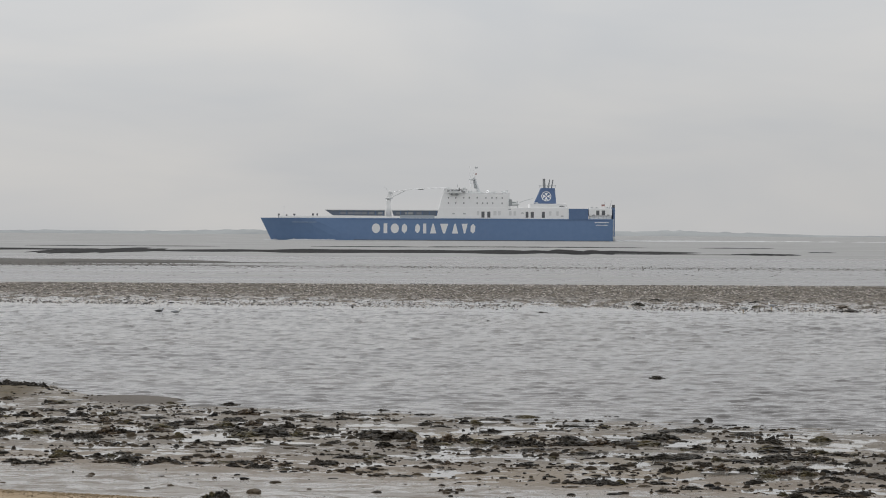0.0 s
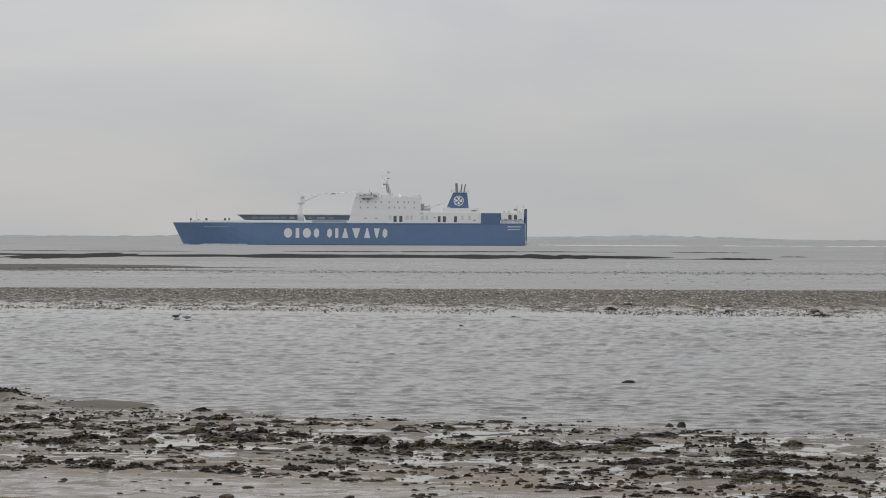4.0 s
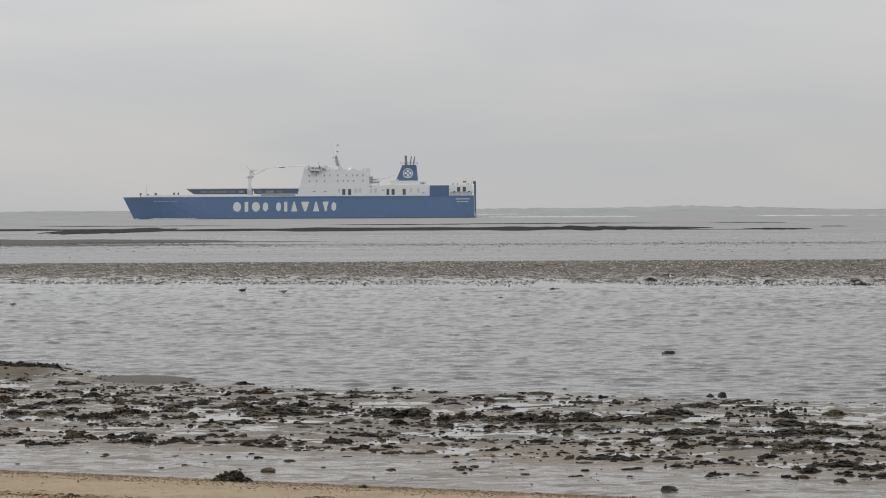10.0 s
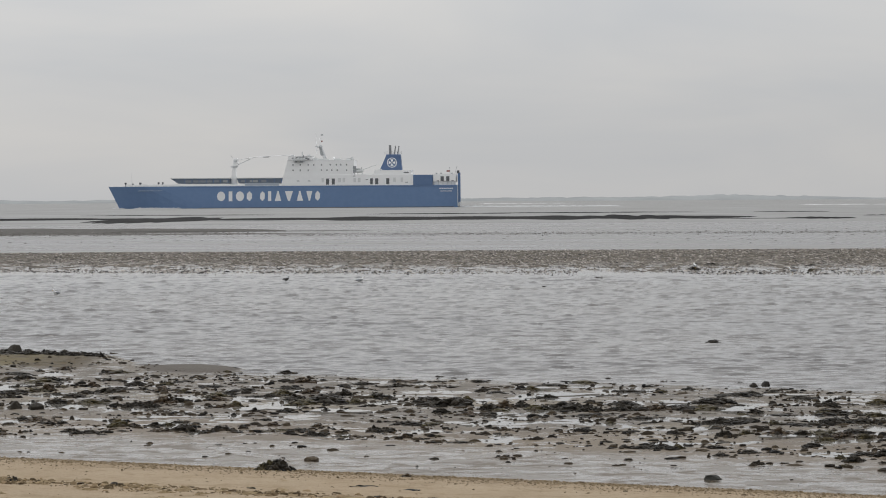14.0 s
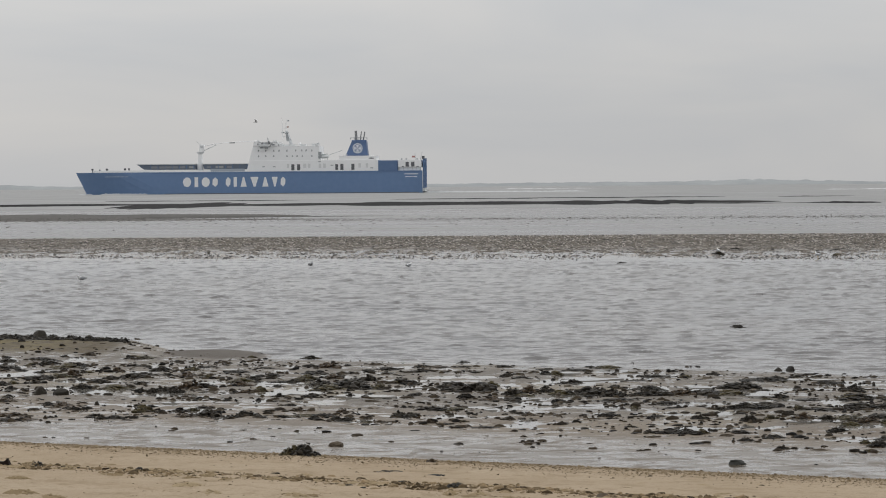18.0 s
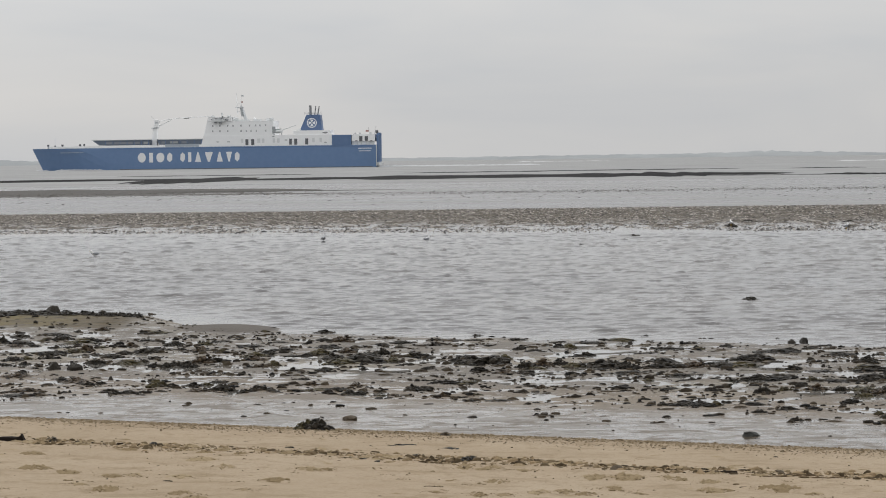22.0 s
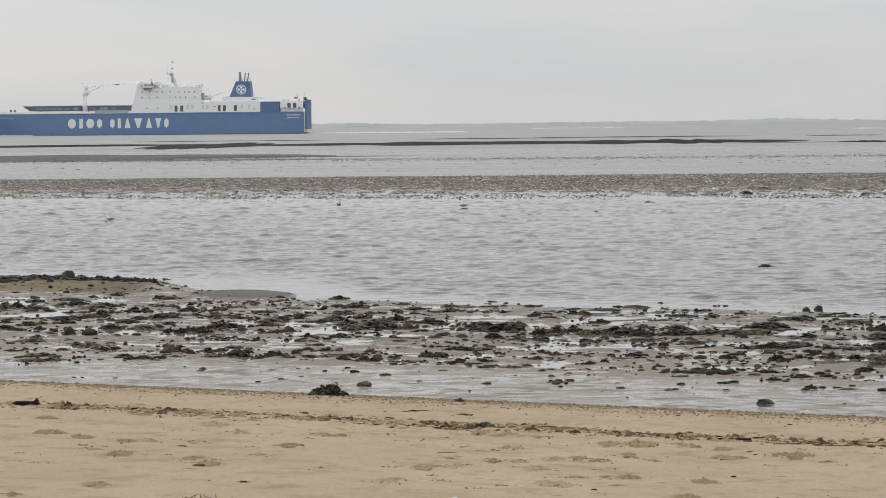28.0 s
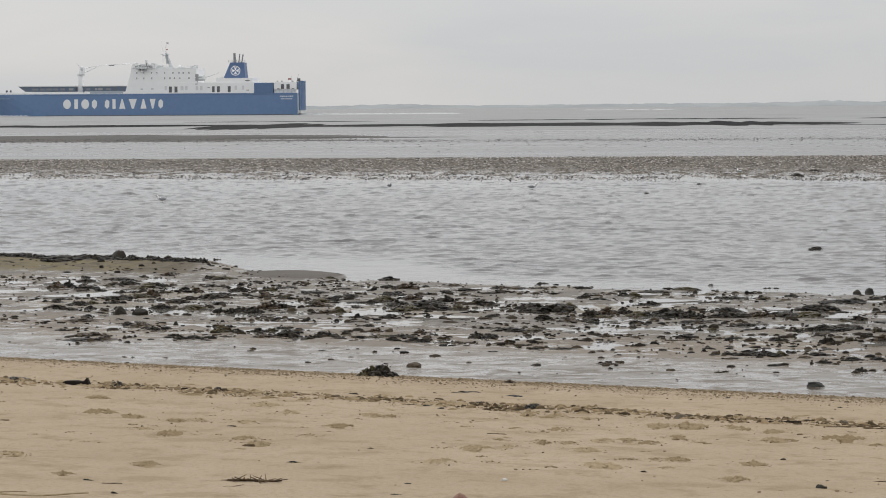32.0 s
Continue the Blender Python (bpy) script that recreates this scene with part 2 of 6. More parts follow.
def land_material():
    n = Nodes("hazed_dunes_and_scrub")
    # the pale grey carries the haze of the distance in its colour
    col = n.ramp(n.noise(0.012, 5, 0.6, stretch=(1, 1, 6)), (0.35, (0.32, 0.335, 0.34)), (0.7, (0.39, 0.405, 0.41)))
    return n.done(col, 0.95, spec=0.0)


def ground_material():
    """Sea bed and shore in one: dry sand, a damp rim, wet mud with shining films, and far flats, told apart by the distance to the shore line."""
    n = Nodes("beach_ground")
    x, y, z = n.axes()
    shore = n.math("SUBTRACT", n.math("MULTIPLY_ADD", x, -0.502, 47.8), y)
    wobble = n.math("MULTIPLY_ADD", n.noise(0.5, 3), 0.9, -0.45)
    s = n.math("ADD", shore, wobble)
    # dry sand
    grain = n.noise(160.0, 2, 0.7)
    drift = n.noise(0.5, 5, 0.62, stretch=(1.0, 0.7, 1.0))
    patch = n.noise(2.4, 5, 0.68, stretch=(1.2, 0.7, 1.0))
    sand = n.ramp(drift, (0.3, (0.366, 0.288, 0.2)), (0.55, (0.41, 0.328, 0.234)), (0.8, (0.447, 0.364, 0.266)))
    trod = n.noise(1.35, 4, 0.6, stretch=(0.8, 0.75, 1.0))
    sand = n.mix(n.math("MULTIPLY", n.step(trod, 0.54, 0.66), 0.5), sand, (0.268, 0.204, 0.126))
    sand = n.mix(n.math("MULTIPLY", n.step(patch, 0.5, 0.7), 0.48), sand, (0.235, 0.178, 0.108))
    sand = n.mix(n.math("MULTIPLY", n.step(grain, 0.5, 0.72), 0.28), sand, (0.20, 0.145, 0.09))
    fleck = n.noise(24.0, 4, 0.72, stretch=(1.0, 0.4, 1.0))
    sand = n.mix(n.math("MULTIPLY", n.step(fleck, 0.5, 0.66), 0.34), sand, (0.25, 0.19, 0.118))
    sand = n.mix(n.math("MULTIPLY", n.step(fleck, 0.46, 0.32), 0.3), sand, (0.45, 0.37, 0.275))
    # grit along the last tide's edge
    grit = n.math("MULTIPLY", n.step(n.noise(26.0, 3, 0.7), 0.5, 0.62), n.math("MULTIPLY", n.step(s, 4.5, 0.4), 0.75))
    sand = n.mix(grit, sand, (0.17, 0.125, 0.08))
    # wet mud
    soft = n.noise(0.8, 5, 0.65)
    mud = n.ramp(soft, (0.3, (0.08, 0.063, 0.044)), (0.55, (0.122, 0.098, 0.068)), (0.8, (0.17, 0.137, 0.095)))
    mud = n.mix(n.math("MULTIPLY", n.step(n.noise(7.0, 4, 0.7), 0.5, 0.7), 0.6), mud, (0.028, 0.025, 0.02))
    film = n.noise(1.8, 5, 0.64, stretch=(0.8, 1.1, 1.0), distortion=0.5)
    mud = n.mix(n.math("MULTIPLY", n.step(n.noise(0.14, 3), 0.52, 0.66), 0.6), mud, (0.20, 0.162, 0.105))
    bar = n.math("MULTIPLY", n.step(x, -10.8, -12.2), n.step(s, -26.6, -29.4))
    mud = n.mix(n.math("MULTIPLY", bar, 0.85), mud, n.ramp(n.noise(2.2, 4, 0.6), (0.35, (0.05, 0.038, 0.02)), (0.65, (0.122, 0.092, 0.047))))
    slime = n.math("MULTIPLY", n.math("MULTIPLY", bar, n.step(x, -12.4, -14.6)), n.step(n.noise(1.1, 4, 0.6), 0.38, 0.56))
    mud = n.mix(n.math("MULTIPLY", slime, 0.8), mud, (0.15, 0.117, 0.045))
    near_edge = n.step(s, -7.5, -4.5)
    dry = n.step(s, -0.25, 0.35)
    damp = n.math("MULTIPLY", dry, n.step(s, 1.5, 0.1))
    sand = n.mix(n.math("MULTIPLY", damp, 0.55), sand, (0.19, 0.145, 0.095))
    mud = n.mix(n.math("MULTIPLY", near_edge, 0.7), mud, (0.125, 0.098, 0.07))
    mud = n.mix(n.math("MULTIPLY", n.math("MULTIPLY", n.step(s, -13.0, -9.0), n.step(s, -3.5, -7.0)), 0.55), mud, (0.15, 0.107, 0.063))
    mud = n.mix(n.math("MULTIPLY", n.step(n.noise(22.0, 3, 0.7), 0.52, 0.66), 0.45), mud, (0.03, 0.026, 0.021))
    tongue = n.math("ADD", n.math("POWER", n.math("MULTIPLY", n.math("ADD", x, 8.55), 0.69), 2.0),
                    n.math("POWER", n.math("MULTIPLY", n.math("ADD", n.math("MULTIPLY_ADD", x, 0.35, -79.2), y), 0.435), 2.0))
    tongue = n.step(tongue, 1.3, 0.8)
    mud = n.mix(tongue, mud, n.ramp(soft, (0.3, (0.078, 0.065, 0.052)), (0.7, (0.105, 0.089, 0.072))))
    runnels = n.noise(1.7, 4, 0.55, stretch=(0.75, 0.8, 1.0), distortion=1.2)
    wet = n.math("MAXIMUM", n.step(film, 0.52, 0.575), n.math("MULTIPLY", near_edge, n.step(n.math("MULTIPLY_ADD", film, 0.35, n.math("MULTIPLY", runnels, 0.65)), 0.38, 0.52)))
    wet = n.math("MULTIPLY", wet, n.math("SUBTRACT", 1.0, n.math("MAXIMUM", bar, tongue)))
    col = n.mix(dry, mud, sand)
    streak = n.step(n.noise(1.5, 5, 0.68, stretch=(0.8, 1.2, 1.0), distortion=0.7), 0.46, 0.54)
    rough_wet = n.mix(streak, (0.32, 0.32, 0.32), (0.04, 0.04, 0.04))
    rough_mud = n.mix(wet, (0.5, 0.5, 0.5), rough_wet)
    rough = n.mix(dry, rough_mud, (0.92, 0.92, 0.92))
    rel_mud = n.math("MULTIPLY", n.math("SUBTRACT", 1.0, wet), n.noise(9.0, 4, 0.65))
    rel_mud = n.math("ADD", rel_mud, n.math("MULTIPLY", n.math("MULTIPLY", runnels, near_edge), 1.6))
    rel = n.math("ADD", n.math("MULTIPLY", rel_mud, n.math("SUBTRACT", 1.0, dry)),
                 n.math("MULTIPLY", n.math("ADD", n.math("MULTIPLY", n.noise(16.0, 4, 0.7), 0.8), n.math("MULTIPLY", grain, 0.2)), dry))
    far = n.step(y, 150.0, 176.0)
    bed = n.ramp(n.noise(1.1, 5, 0.7, stretch=(1.0, 0.3, 1.0)), (0.3, (0.045, 0.039, 0.03)), (0.5, (0.115, 0.1, 0.08)), (0.72, (0.2, 0.173, 0.142)))
    col = n.mix(far, col, bed)
    rough = n.mix(far, rough, (0.8, 0.8, 0.8))
    into = n.math("MULTIPLY_ADD", x, 0.27, n.math("SUBTRACT", y, 185.5))
    puddle = n.math("MULTIPLY", n.step(into, 42.0, 6.0), n.step(n.noise(1.3, 4, 0.65, stretch=(0.5, 0.13, 1.0)), 0.47, 0.53))
    puddle = n.math("MULTIPLY", puddle, far)
    rough = n.mix(puddle, rough, (0.08, 0.08, 0.08))
    rel = n.math("MULTIPLY", rel, n.math("SUBTRACT", 1.0, puddle))
    spec = n.mix(dry, n.mix(far, n.mix(wet, n.mix(n.math("MAXIMUM", bar, tongue), (0.3, 0.3, 0.3), (0.05, 0.05, 0.05)), (0.5, 0.5, 0.5)), (0.1, 0.1, 0.1)), (0.04, 0.04, 0.04))
    spec = n.mix(puddle, spec, (0.5, 0.5, 0.5))
    return n.done(col, rough, n.bump(rel, 0.7, 0.025), spec=spec)


def water_material(name, body, fine, swell, rough, stretch):
    """Silty water: a dull body under a mirror that small ripples break up."""
    n = Nodes(name)
    n.p.inputs["IOR"].default_value = 1.33
    patch = n.noise(0.05, 3, 0.5, stretch=(0.5, 1.0, 1.0))
    col = n.mix(n.step(patch, 0.35, 0.7), body, lerp3(body, (0.3, 0.29, 0.27), 0.25))
    b1 = n.bump(n.noise(fine, 3, 0.6, stretch=stretch), 1.0, swell)
    b2 = n.bump(n.noise(fine * 0.22, 3, 0.55, stretch=stretch), 1.0, swell * 4, under=b1)
    return n.done(col, n.ramp(patch, (0.3, rough), (0.7, rough * 1.6)), b2)


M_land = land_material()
M_ground = ground_material()
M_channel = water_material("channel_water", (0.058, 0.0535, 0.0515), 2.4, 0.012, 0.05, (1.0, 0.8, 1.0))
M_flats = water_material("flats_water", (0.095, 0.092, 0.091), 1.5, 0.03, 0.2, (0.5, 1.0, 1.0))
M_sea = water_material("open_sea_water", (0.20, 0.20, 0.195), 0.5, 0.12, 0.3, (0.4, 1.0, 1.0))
M_sea.node_tree.nodes["Principled BSDF"].inputs["Specular IOR Level"].default_value = 0.32
M_pool = water_material("pool_water", (0.2, 0.188, 0.168), 9.0, 0.0012, 0.03, (0.7, 1.0, 1.0))


# ---- mesh helpers ----
def mesh_of(name, verts, faces, smooth=False):
    me = bpy.data.meshes.new(name)
    me.from_pydata([tuple(v) for v in verts], [], faces)
    me.validate()
    me.update()
    if smooth:
        me.shade_smooth()
    return me


def obj(name, me, material, parent=None, label=""):
    if not me.materials:
        me.materials.append(material)
    ob = new(name, me)
    if parent:
        ob.parent = parent
    return tagged(ob, label)


def part(name, bm, material, parent, label="", smooth=False):
    me = bpy.data.meshes.new(name)
    bm.to_mesh(me)
    bm.free()
    if smooth:
        me.shade_smooth()
    return obj(name, me, material, parent, label)


def empty(name, x=0.0, y=0.0, z=0.0):
    ob = new(name)
    ob.empty_display_size = 0.2
    ob.matrix_basis = pose(x, y, z)
    return ob


def box_bm(x0, x1, y0, y1, z0, z1, bevel=0.0, front=0.0, back=0.0):
    """A box; front and back lean its x ends inwards at the top by that many metres."""
    bm = bmesh.new()
    v = [bm.verts.new(c) for c in ((x0, y0, z0), (x1, y0, z0), (x1, y1, z0), (x0, y1, z0),
                                   (x0 + back, y0, z1), (x1 - front, y0, z1), (x1 - front, y1, z1), (x0 + back, y1, z1))]
    for f in ((3, 2, 1, 0), (4, 5, 6, 7), (0, 1, 5, 4), (1, 2, 6, 5), (2, 3, 7, 6), (3, 0, 4, 7)):
        bm.faces.new([v[k] for k in f])
    if bevel:
        bmesh.ops.bevel(bm, geom=bm.edges[:], offset=bevel, segments=2, affect="EDGES", profile=0.6)
    return bm


def rod_bm(a, b, r0, r1=None, sides=8, bm=None):
    bm = bm or bmesh.new()
    a, b = Vector(a), Vector(b)
    r1 = r0 if r1 is None else r1
    turn = (b - a).to_track_quat("Z", "Y").to_matrix()
    rings = []
    for c, r in ((a, r0), (b, r1)):
        rings.append([bm.verts.new(c + turn @ Vector((r * math.cos(k * math.tau / sides), r * math.sin(k * math.tau / sides), 0)))
                      for k in range(sides)])
    for k in range(sides):
        bm.faces.new((rings[0][k], rings[0][(k + 1) % sides], rings[1][(k + 1) % sides], rings[1][k]))
    bm.faces.new(rings[0][::-1])
    bm.faces.new(rings[1])
    return bm


def hash_grid(ix, iy, seed):
    h = (ix.astype(np.int64) * 374761393 + iy.astype(np.int64) * 668265263 + seed * 974634777) & 0x7FFFFFFF
    h = ((h ^ (h >> 13)) * 1274126177) & 0x7FFFFFFF
    return ((h ^ (h >> 16)) & 0xFFFF) / 65535.0


def value_noise(x, y, seed=0):
    """Smooth noise over the plan, -1 to 1, one cell a unit."""
    x, y = np.asarray(x, float), np.asarray(y, float)
    ix, iy = np.floor(x), np.floor(y)
    fx, fy = x - ix, y - iy
    fx, fy = fx * fx * (3 - 2 * fx), fy * fy * (3 - 2 * fy)
    a, b = hash_grid(ix, iy, seed), hash_grid(ix + 1, iy, seed)
    c, d = hash_grid(ix, iy + 1, seed), hash_grid(ix + 1, iy + 1, seed)
    return 2 * ((a * (1 - fx) + b * fx) * (1 - fy) + (c * (1 - fx) + d * fx) * fy) - 1


def smooth(lo, hi, v):
    t = np.clip((v - lo) / (hi - lo), 0, 1)
    return t * t * (3 - 2 * t)


# ---- the plan of the shore ----
def sand_edge(x):
    return 47.8 - 0.502 * x


def water_edge(x):
    return 76.3 - 0.53 * x + 7.5 * smooth(-8.4, -12.6, x)


def bed_edge(x):
    """Near edge of the mussel bed across the channel."""
    return 185.5 - 0.27 * np.clip(x, -40, 40)


# small heaps and scuffs in the dry sand: x, y, width
HEAPS_A = [
    (-6.73, 39.1, 0.22), (-4.64, 31.52, 0.31), (-3.77, 30.88, 0.26), (-3.54, 30.19, 0.14), (-3.87, 36.39, 0.28), (-4.36, 38.21, 0.29),
    (-5.05, 32.2, 0.16), (-4.94, 34.06, 0.19), (-4.73, 34.43, 0.2), (-4.15, 34.1, 0.22), (-6.05, 35.32, 0.3), (-5.58, 34.76, 0.23),
    (-3.17, 31.8, 0.18), (-2.84, 36.24, 0.21), (-2.61, 36.37, 0.17), (-3.01, 33.82, 0.22), (-1.13, 32.03, 0.13), (-1.3, 30.35, 0.25),
    (-0.66, 31.73, 0.24), (-0.97, 30.79, 0.18), (-0.36, 31.77, 0.18), (-0.17, 30.57, 0.21), (-1.53, 28.13, 0.24), (-0.46, 34.51, 0.29),
    (-0.89, 37.59, 0.32), (-0.57, 37.33, 0.28), (-0.21, 37.24, 0.21),
]
HEAPS_B = [
    (0, 32.46, 0.22), (0.28, 32.7, 0.19), (0.53, 32.39, 0.19), (0.83, 33.4, 0.28), (1.09, 32.55, 0.12), (0, 28.28, 0.27), (1.91, 33.15, 0.21),
    (2.1, 33.45, 0.15), (2.76, 34.1, 0.39), (1.54, 35.89, 0.21), (1.65, 35.32, 0.23), (0.69, 35.83, 0.34), (1.06, 35.9, 0.3), (2.04, 35.15, 0.23),
    (0.54, 29.52, 0.14), (0.76, 29.44, 0.2), (1.21, 27.02, 0.19), (0.62, 28.22, 0.13), (0.25, 29.4, 0.15), (1.47, 29.06, 0.2), (3.08, 33.37, 0.17),
    (-5.59, 27.71, 0.21), (-4.16, 26.85, 0.17), (-4.67, 25.38, 0.15), (-3.51, 30.2, 0.17),
]


def ground_height(x, y, fine=True):
    x, y = np.asarray(x, float), np.asarray(y, float)
    s = sand_edge(x) - y
    span = water_edge(x) - sand_edge(x)
    beach = 0.17 + 0.055 * s
    flat = 0.17 * (1 + s / span)
    past = y - water_edge(x)
    chan = np.maximum(np.maximum(-0.5, -0.02 * past), -0.02 * np.maximum(bed_edge(x) - y, -40))
    z = np.where(s > 0, beach, np.where(past < 0, flat, np.minimum(chan, 0.0)))
    bed = smooth(-3, 9, y - bed_edge(x)) * (1 - smooth(252, 272, y))
    z = np.where(y > 150, np.where(y < 300, np.minimum(z, 0) * (1 - bed) + (-0.015 + 0.128 * smooth(2, 44, y - bed_edge(x))) * bed - 0.05 * smooth(262, 272, y), -0.06 - 0.9 * smooth(430, 520, y)), z)
    if not fine:
        return z
    mud = smooth(0.3, -2.0, s) * smooth(2.0, -6.0, past)
    mud = mud * (0.22 + 0.78 * smooth(-4.0, -10.0, s))
    z = z + mud * (0.024 * value_noise(x * 0.9, y * 0.7, 3) + 0.024 * value_noise(x * 2.0, y * 1.7, 4) + 0.016 * value_noise(x * 5, y * 4, 5) + 0.008 * value_noise(x * 11, y * 6, 6))
    ridge = smooth(-9.5, -11.5, x) * np.exp(-((y - water_edge(x) + 2.2) / 1.6) ** 2)
    z = z + 0.04 * ridge * (y < 130)
    z = z + 0.02 * smooth(-10.2, -11.4, x) * smooth(-25.5, -27.5, s) * smooth(0.0, -3.0, past) * (y < 130)
    # a smooth tongue of mud beside the bar
    tongue = np.exp(-np.hypot((x + 8.55) / 1.45, (y - 82.2 + 0.35 * (x + 8.55)) / 2.3) ** 4)
    z = z * (1 - 0.8 * tongue) + 0.085 * tongue
    dry = smooth(0.0, 1.2, s) * (y > 15)
    z = z + dry * (0.012 * value_noise(x * 1.1, y * 0.8, 7) + 0.007 * value_noise(x * 4.0, y * 3.0, 8) + 0.004 * value_noise(x * 11, y * 8, 9))
    trodden = smooth(0.2, 1.2, s) * smooth(19.0, 11.0, s) * (0.45 + 0.55 * smooth(-0.3, 0.4, value_noise(x * 0.8, y * 0.35, 16))) * (y > 15)
    z = z + trodden * (0.014 * value_noise(x * 3.6, y * 2.6, 17) + 0.012 * value_noise(x * 7.5, y * 5.5, 18))
    line = np.exp(-((s - 8.95 - 0.3 * value_noise(x * 0.7, 0 * x, 12)) / 0.35) ** 2)
    z = z + 0.01 * line * (0.6 + value_noise(x * 5, y * 5, 13)) * (y > 15)
    bed_lumps = bed * (y < 300) * (0.16 + 0.84 * smooth(2, 14, y - bed_edge(x))) * (0.05 * value_noise(x * 0.45, y * 0.2, 14) + 0.06 * value_noise(x * 1.6, y * 0.55, 15))
    return z + bed_lumps


def ground_at(x, y):
    return float(ground_height(np.array([x]), np.array([y]))[0])


def all_heaps():
    rng = np.random.default_rng(11)
    heaps = [(x, y, w, 1.0) for x, y, w in HEAPS_A + HEAPS_B]
    for _ in range(150):
        s, x = rng.uniform(6.5, 22), rng.uniform(-9, 6)
        heaps.append((x, float(sand_edge(x)) - s, rng.uniform(0.08, 0.22), rng.uniform(0.2, 0.7)))
    return heaps


def heap_lift(xx, yy):
    """How far the scuffed heaps raise or hollow the sand."""
    lift = np.zeros(xx.shape)
    for hx, hy, w, tall in all_heaps():
        near = (np.abs(xx - hx) < 2 * w) & (np.abs(yy - hy) < 2.6 * w)
        if not near.any():
            continue
        dx, dy = (xx[near] - hx) / (0.75 * w), (yy[near] - hy) / (0.8 * w)
        r = np.hypot(dx, dy) * (1 + 0.35 * value_noise(xx[near] * 9, yy[near] * 9, 21))
        lump = np.exp(-r ** 2 * 1.2) * (0.6 + 0.7 * value_noise(xx[near] * 18, yy[near] * 14, 22))
        rag = np.exp(-r ** 2) * value_noise(xx[near] * 32, yy[near] * 24, 23)
        lift[near] += tall * w * (0.1 * lump + 0.05 * rag - 0.12 * np.exp(-((dx * 0.8) ** 2 + (dy + 1.5) ** 2)))
    return lift


def build_ground():
    rows = np.concatenate([np.arange(-60, 20, 4.0), np.arange(20, 50, 0.05), np.arange(50, 98, 0.14), np.arange(98, 180, 2.0),
                           np.arange(180, 275, 0.7), np.arange(275, 520, 6.0), np.geomspace(520, 4950, 30)])
    k = np.concatenate([[-3, -2, -1.2, -0.8, -0.5, -0.34, -0.28], np.linspace(-0.245, 0.205, 420), [0.24, 0.3, 0.5, 0.8, 1.2, 2, 3]])
    yy = np.repeat(rows, len(k))
    xx = np.tile(k, len(rows)) * np.maximum(yy, 24.0)
    zz = ground_height(xx, yy)
    zz += heap_lift(xx, yy)
    nr, nc = len(rows), len(k)
    me = bpy.data.meshes.new("ground")
    i = (np.arange(nr - 1)[:, None] * nc + np.arange(nc - 1)[None, :]).ravel()
    quads = np.stack([i, i + 1, i + nc + 1, i + nc], 1)
    fill_mesh(me, np.stack([xx, yy, zz], 1), quads)
    me.shade_smooth()
    ob = obj("ground", me, M_ground)
    return tagged(ob, "wet tidal mud and dry yellow beach sand", "ground", kind="structure")


def fill_mesh(me, co, quads):
    me.vertices.add(len(co))
    me.vertices.foreach_set("co", np.asarray(co, np.float32).ravel())
    me.loops.add(quads.size)
    me.loops.foreach_set("vertex_index", quads.astype(np.int32).ravel())
    me.polygons.add(len(quads))
    me.polygons.foreach_set("loop_start", np.arange(0, quads.size, quads.shape[1], dtype=np.int32))
    me.update(calc_edges=True)
    me.validate()


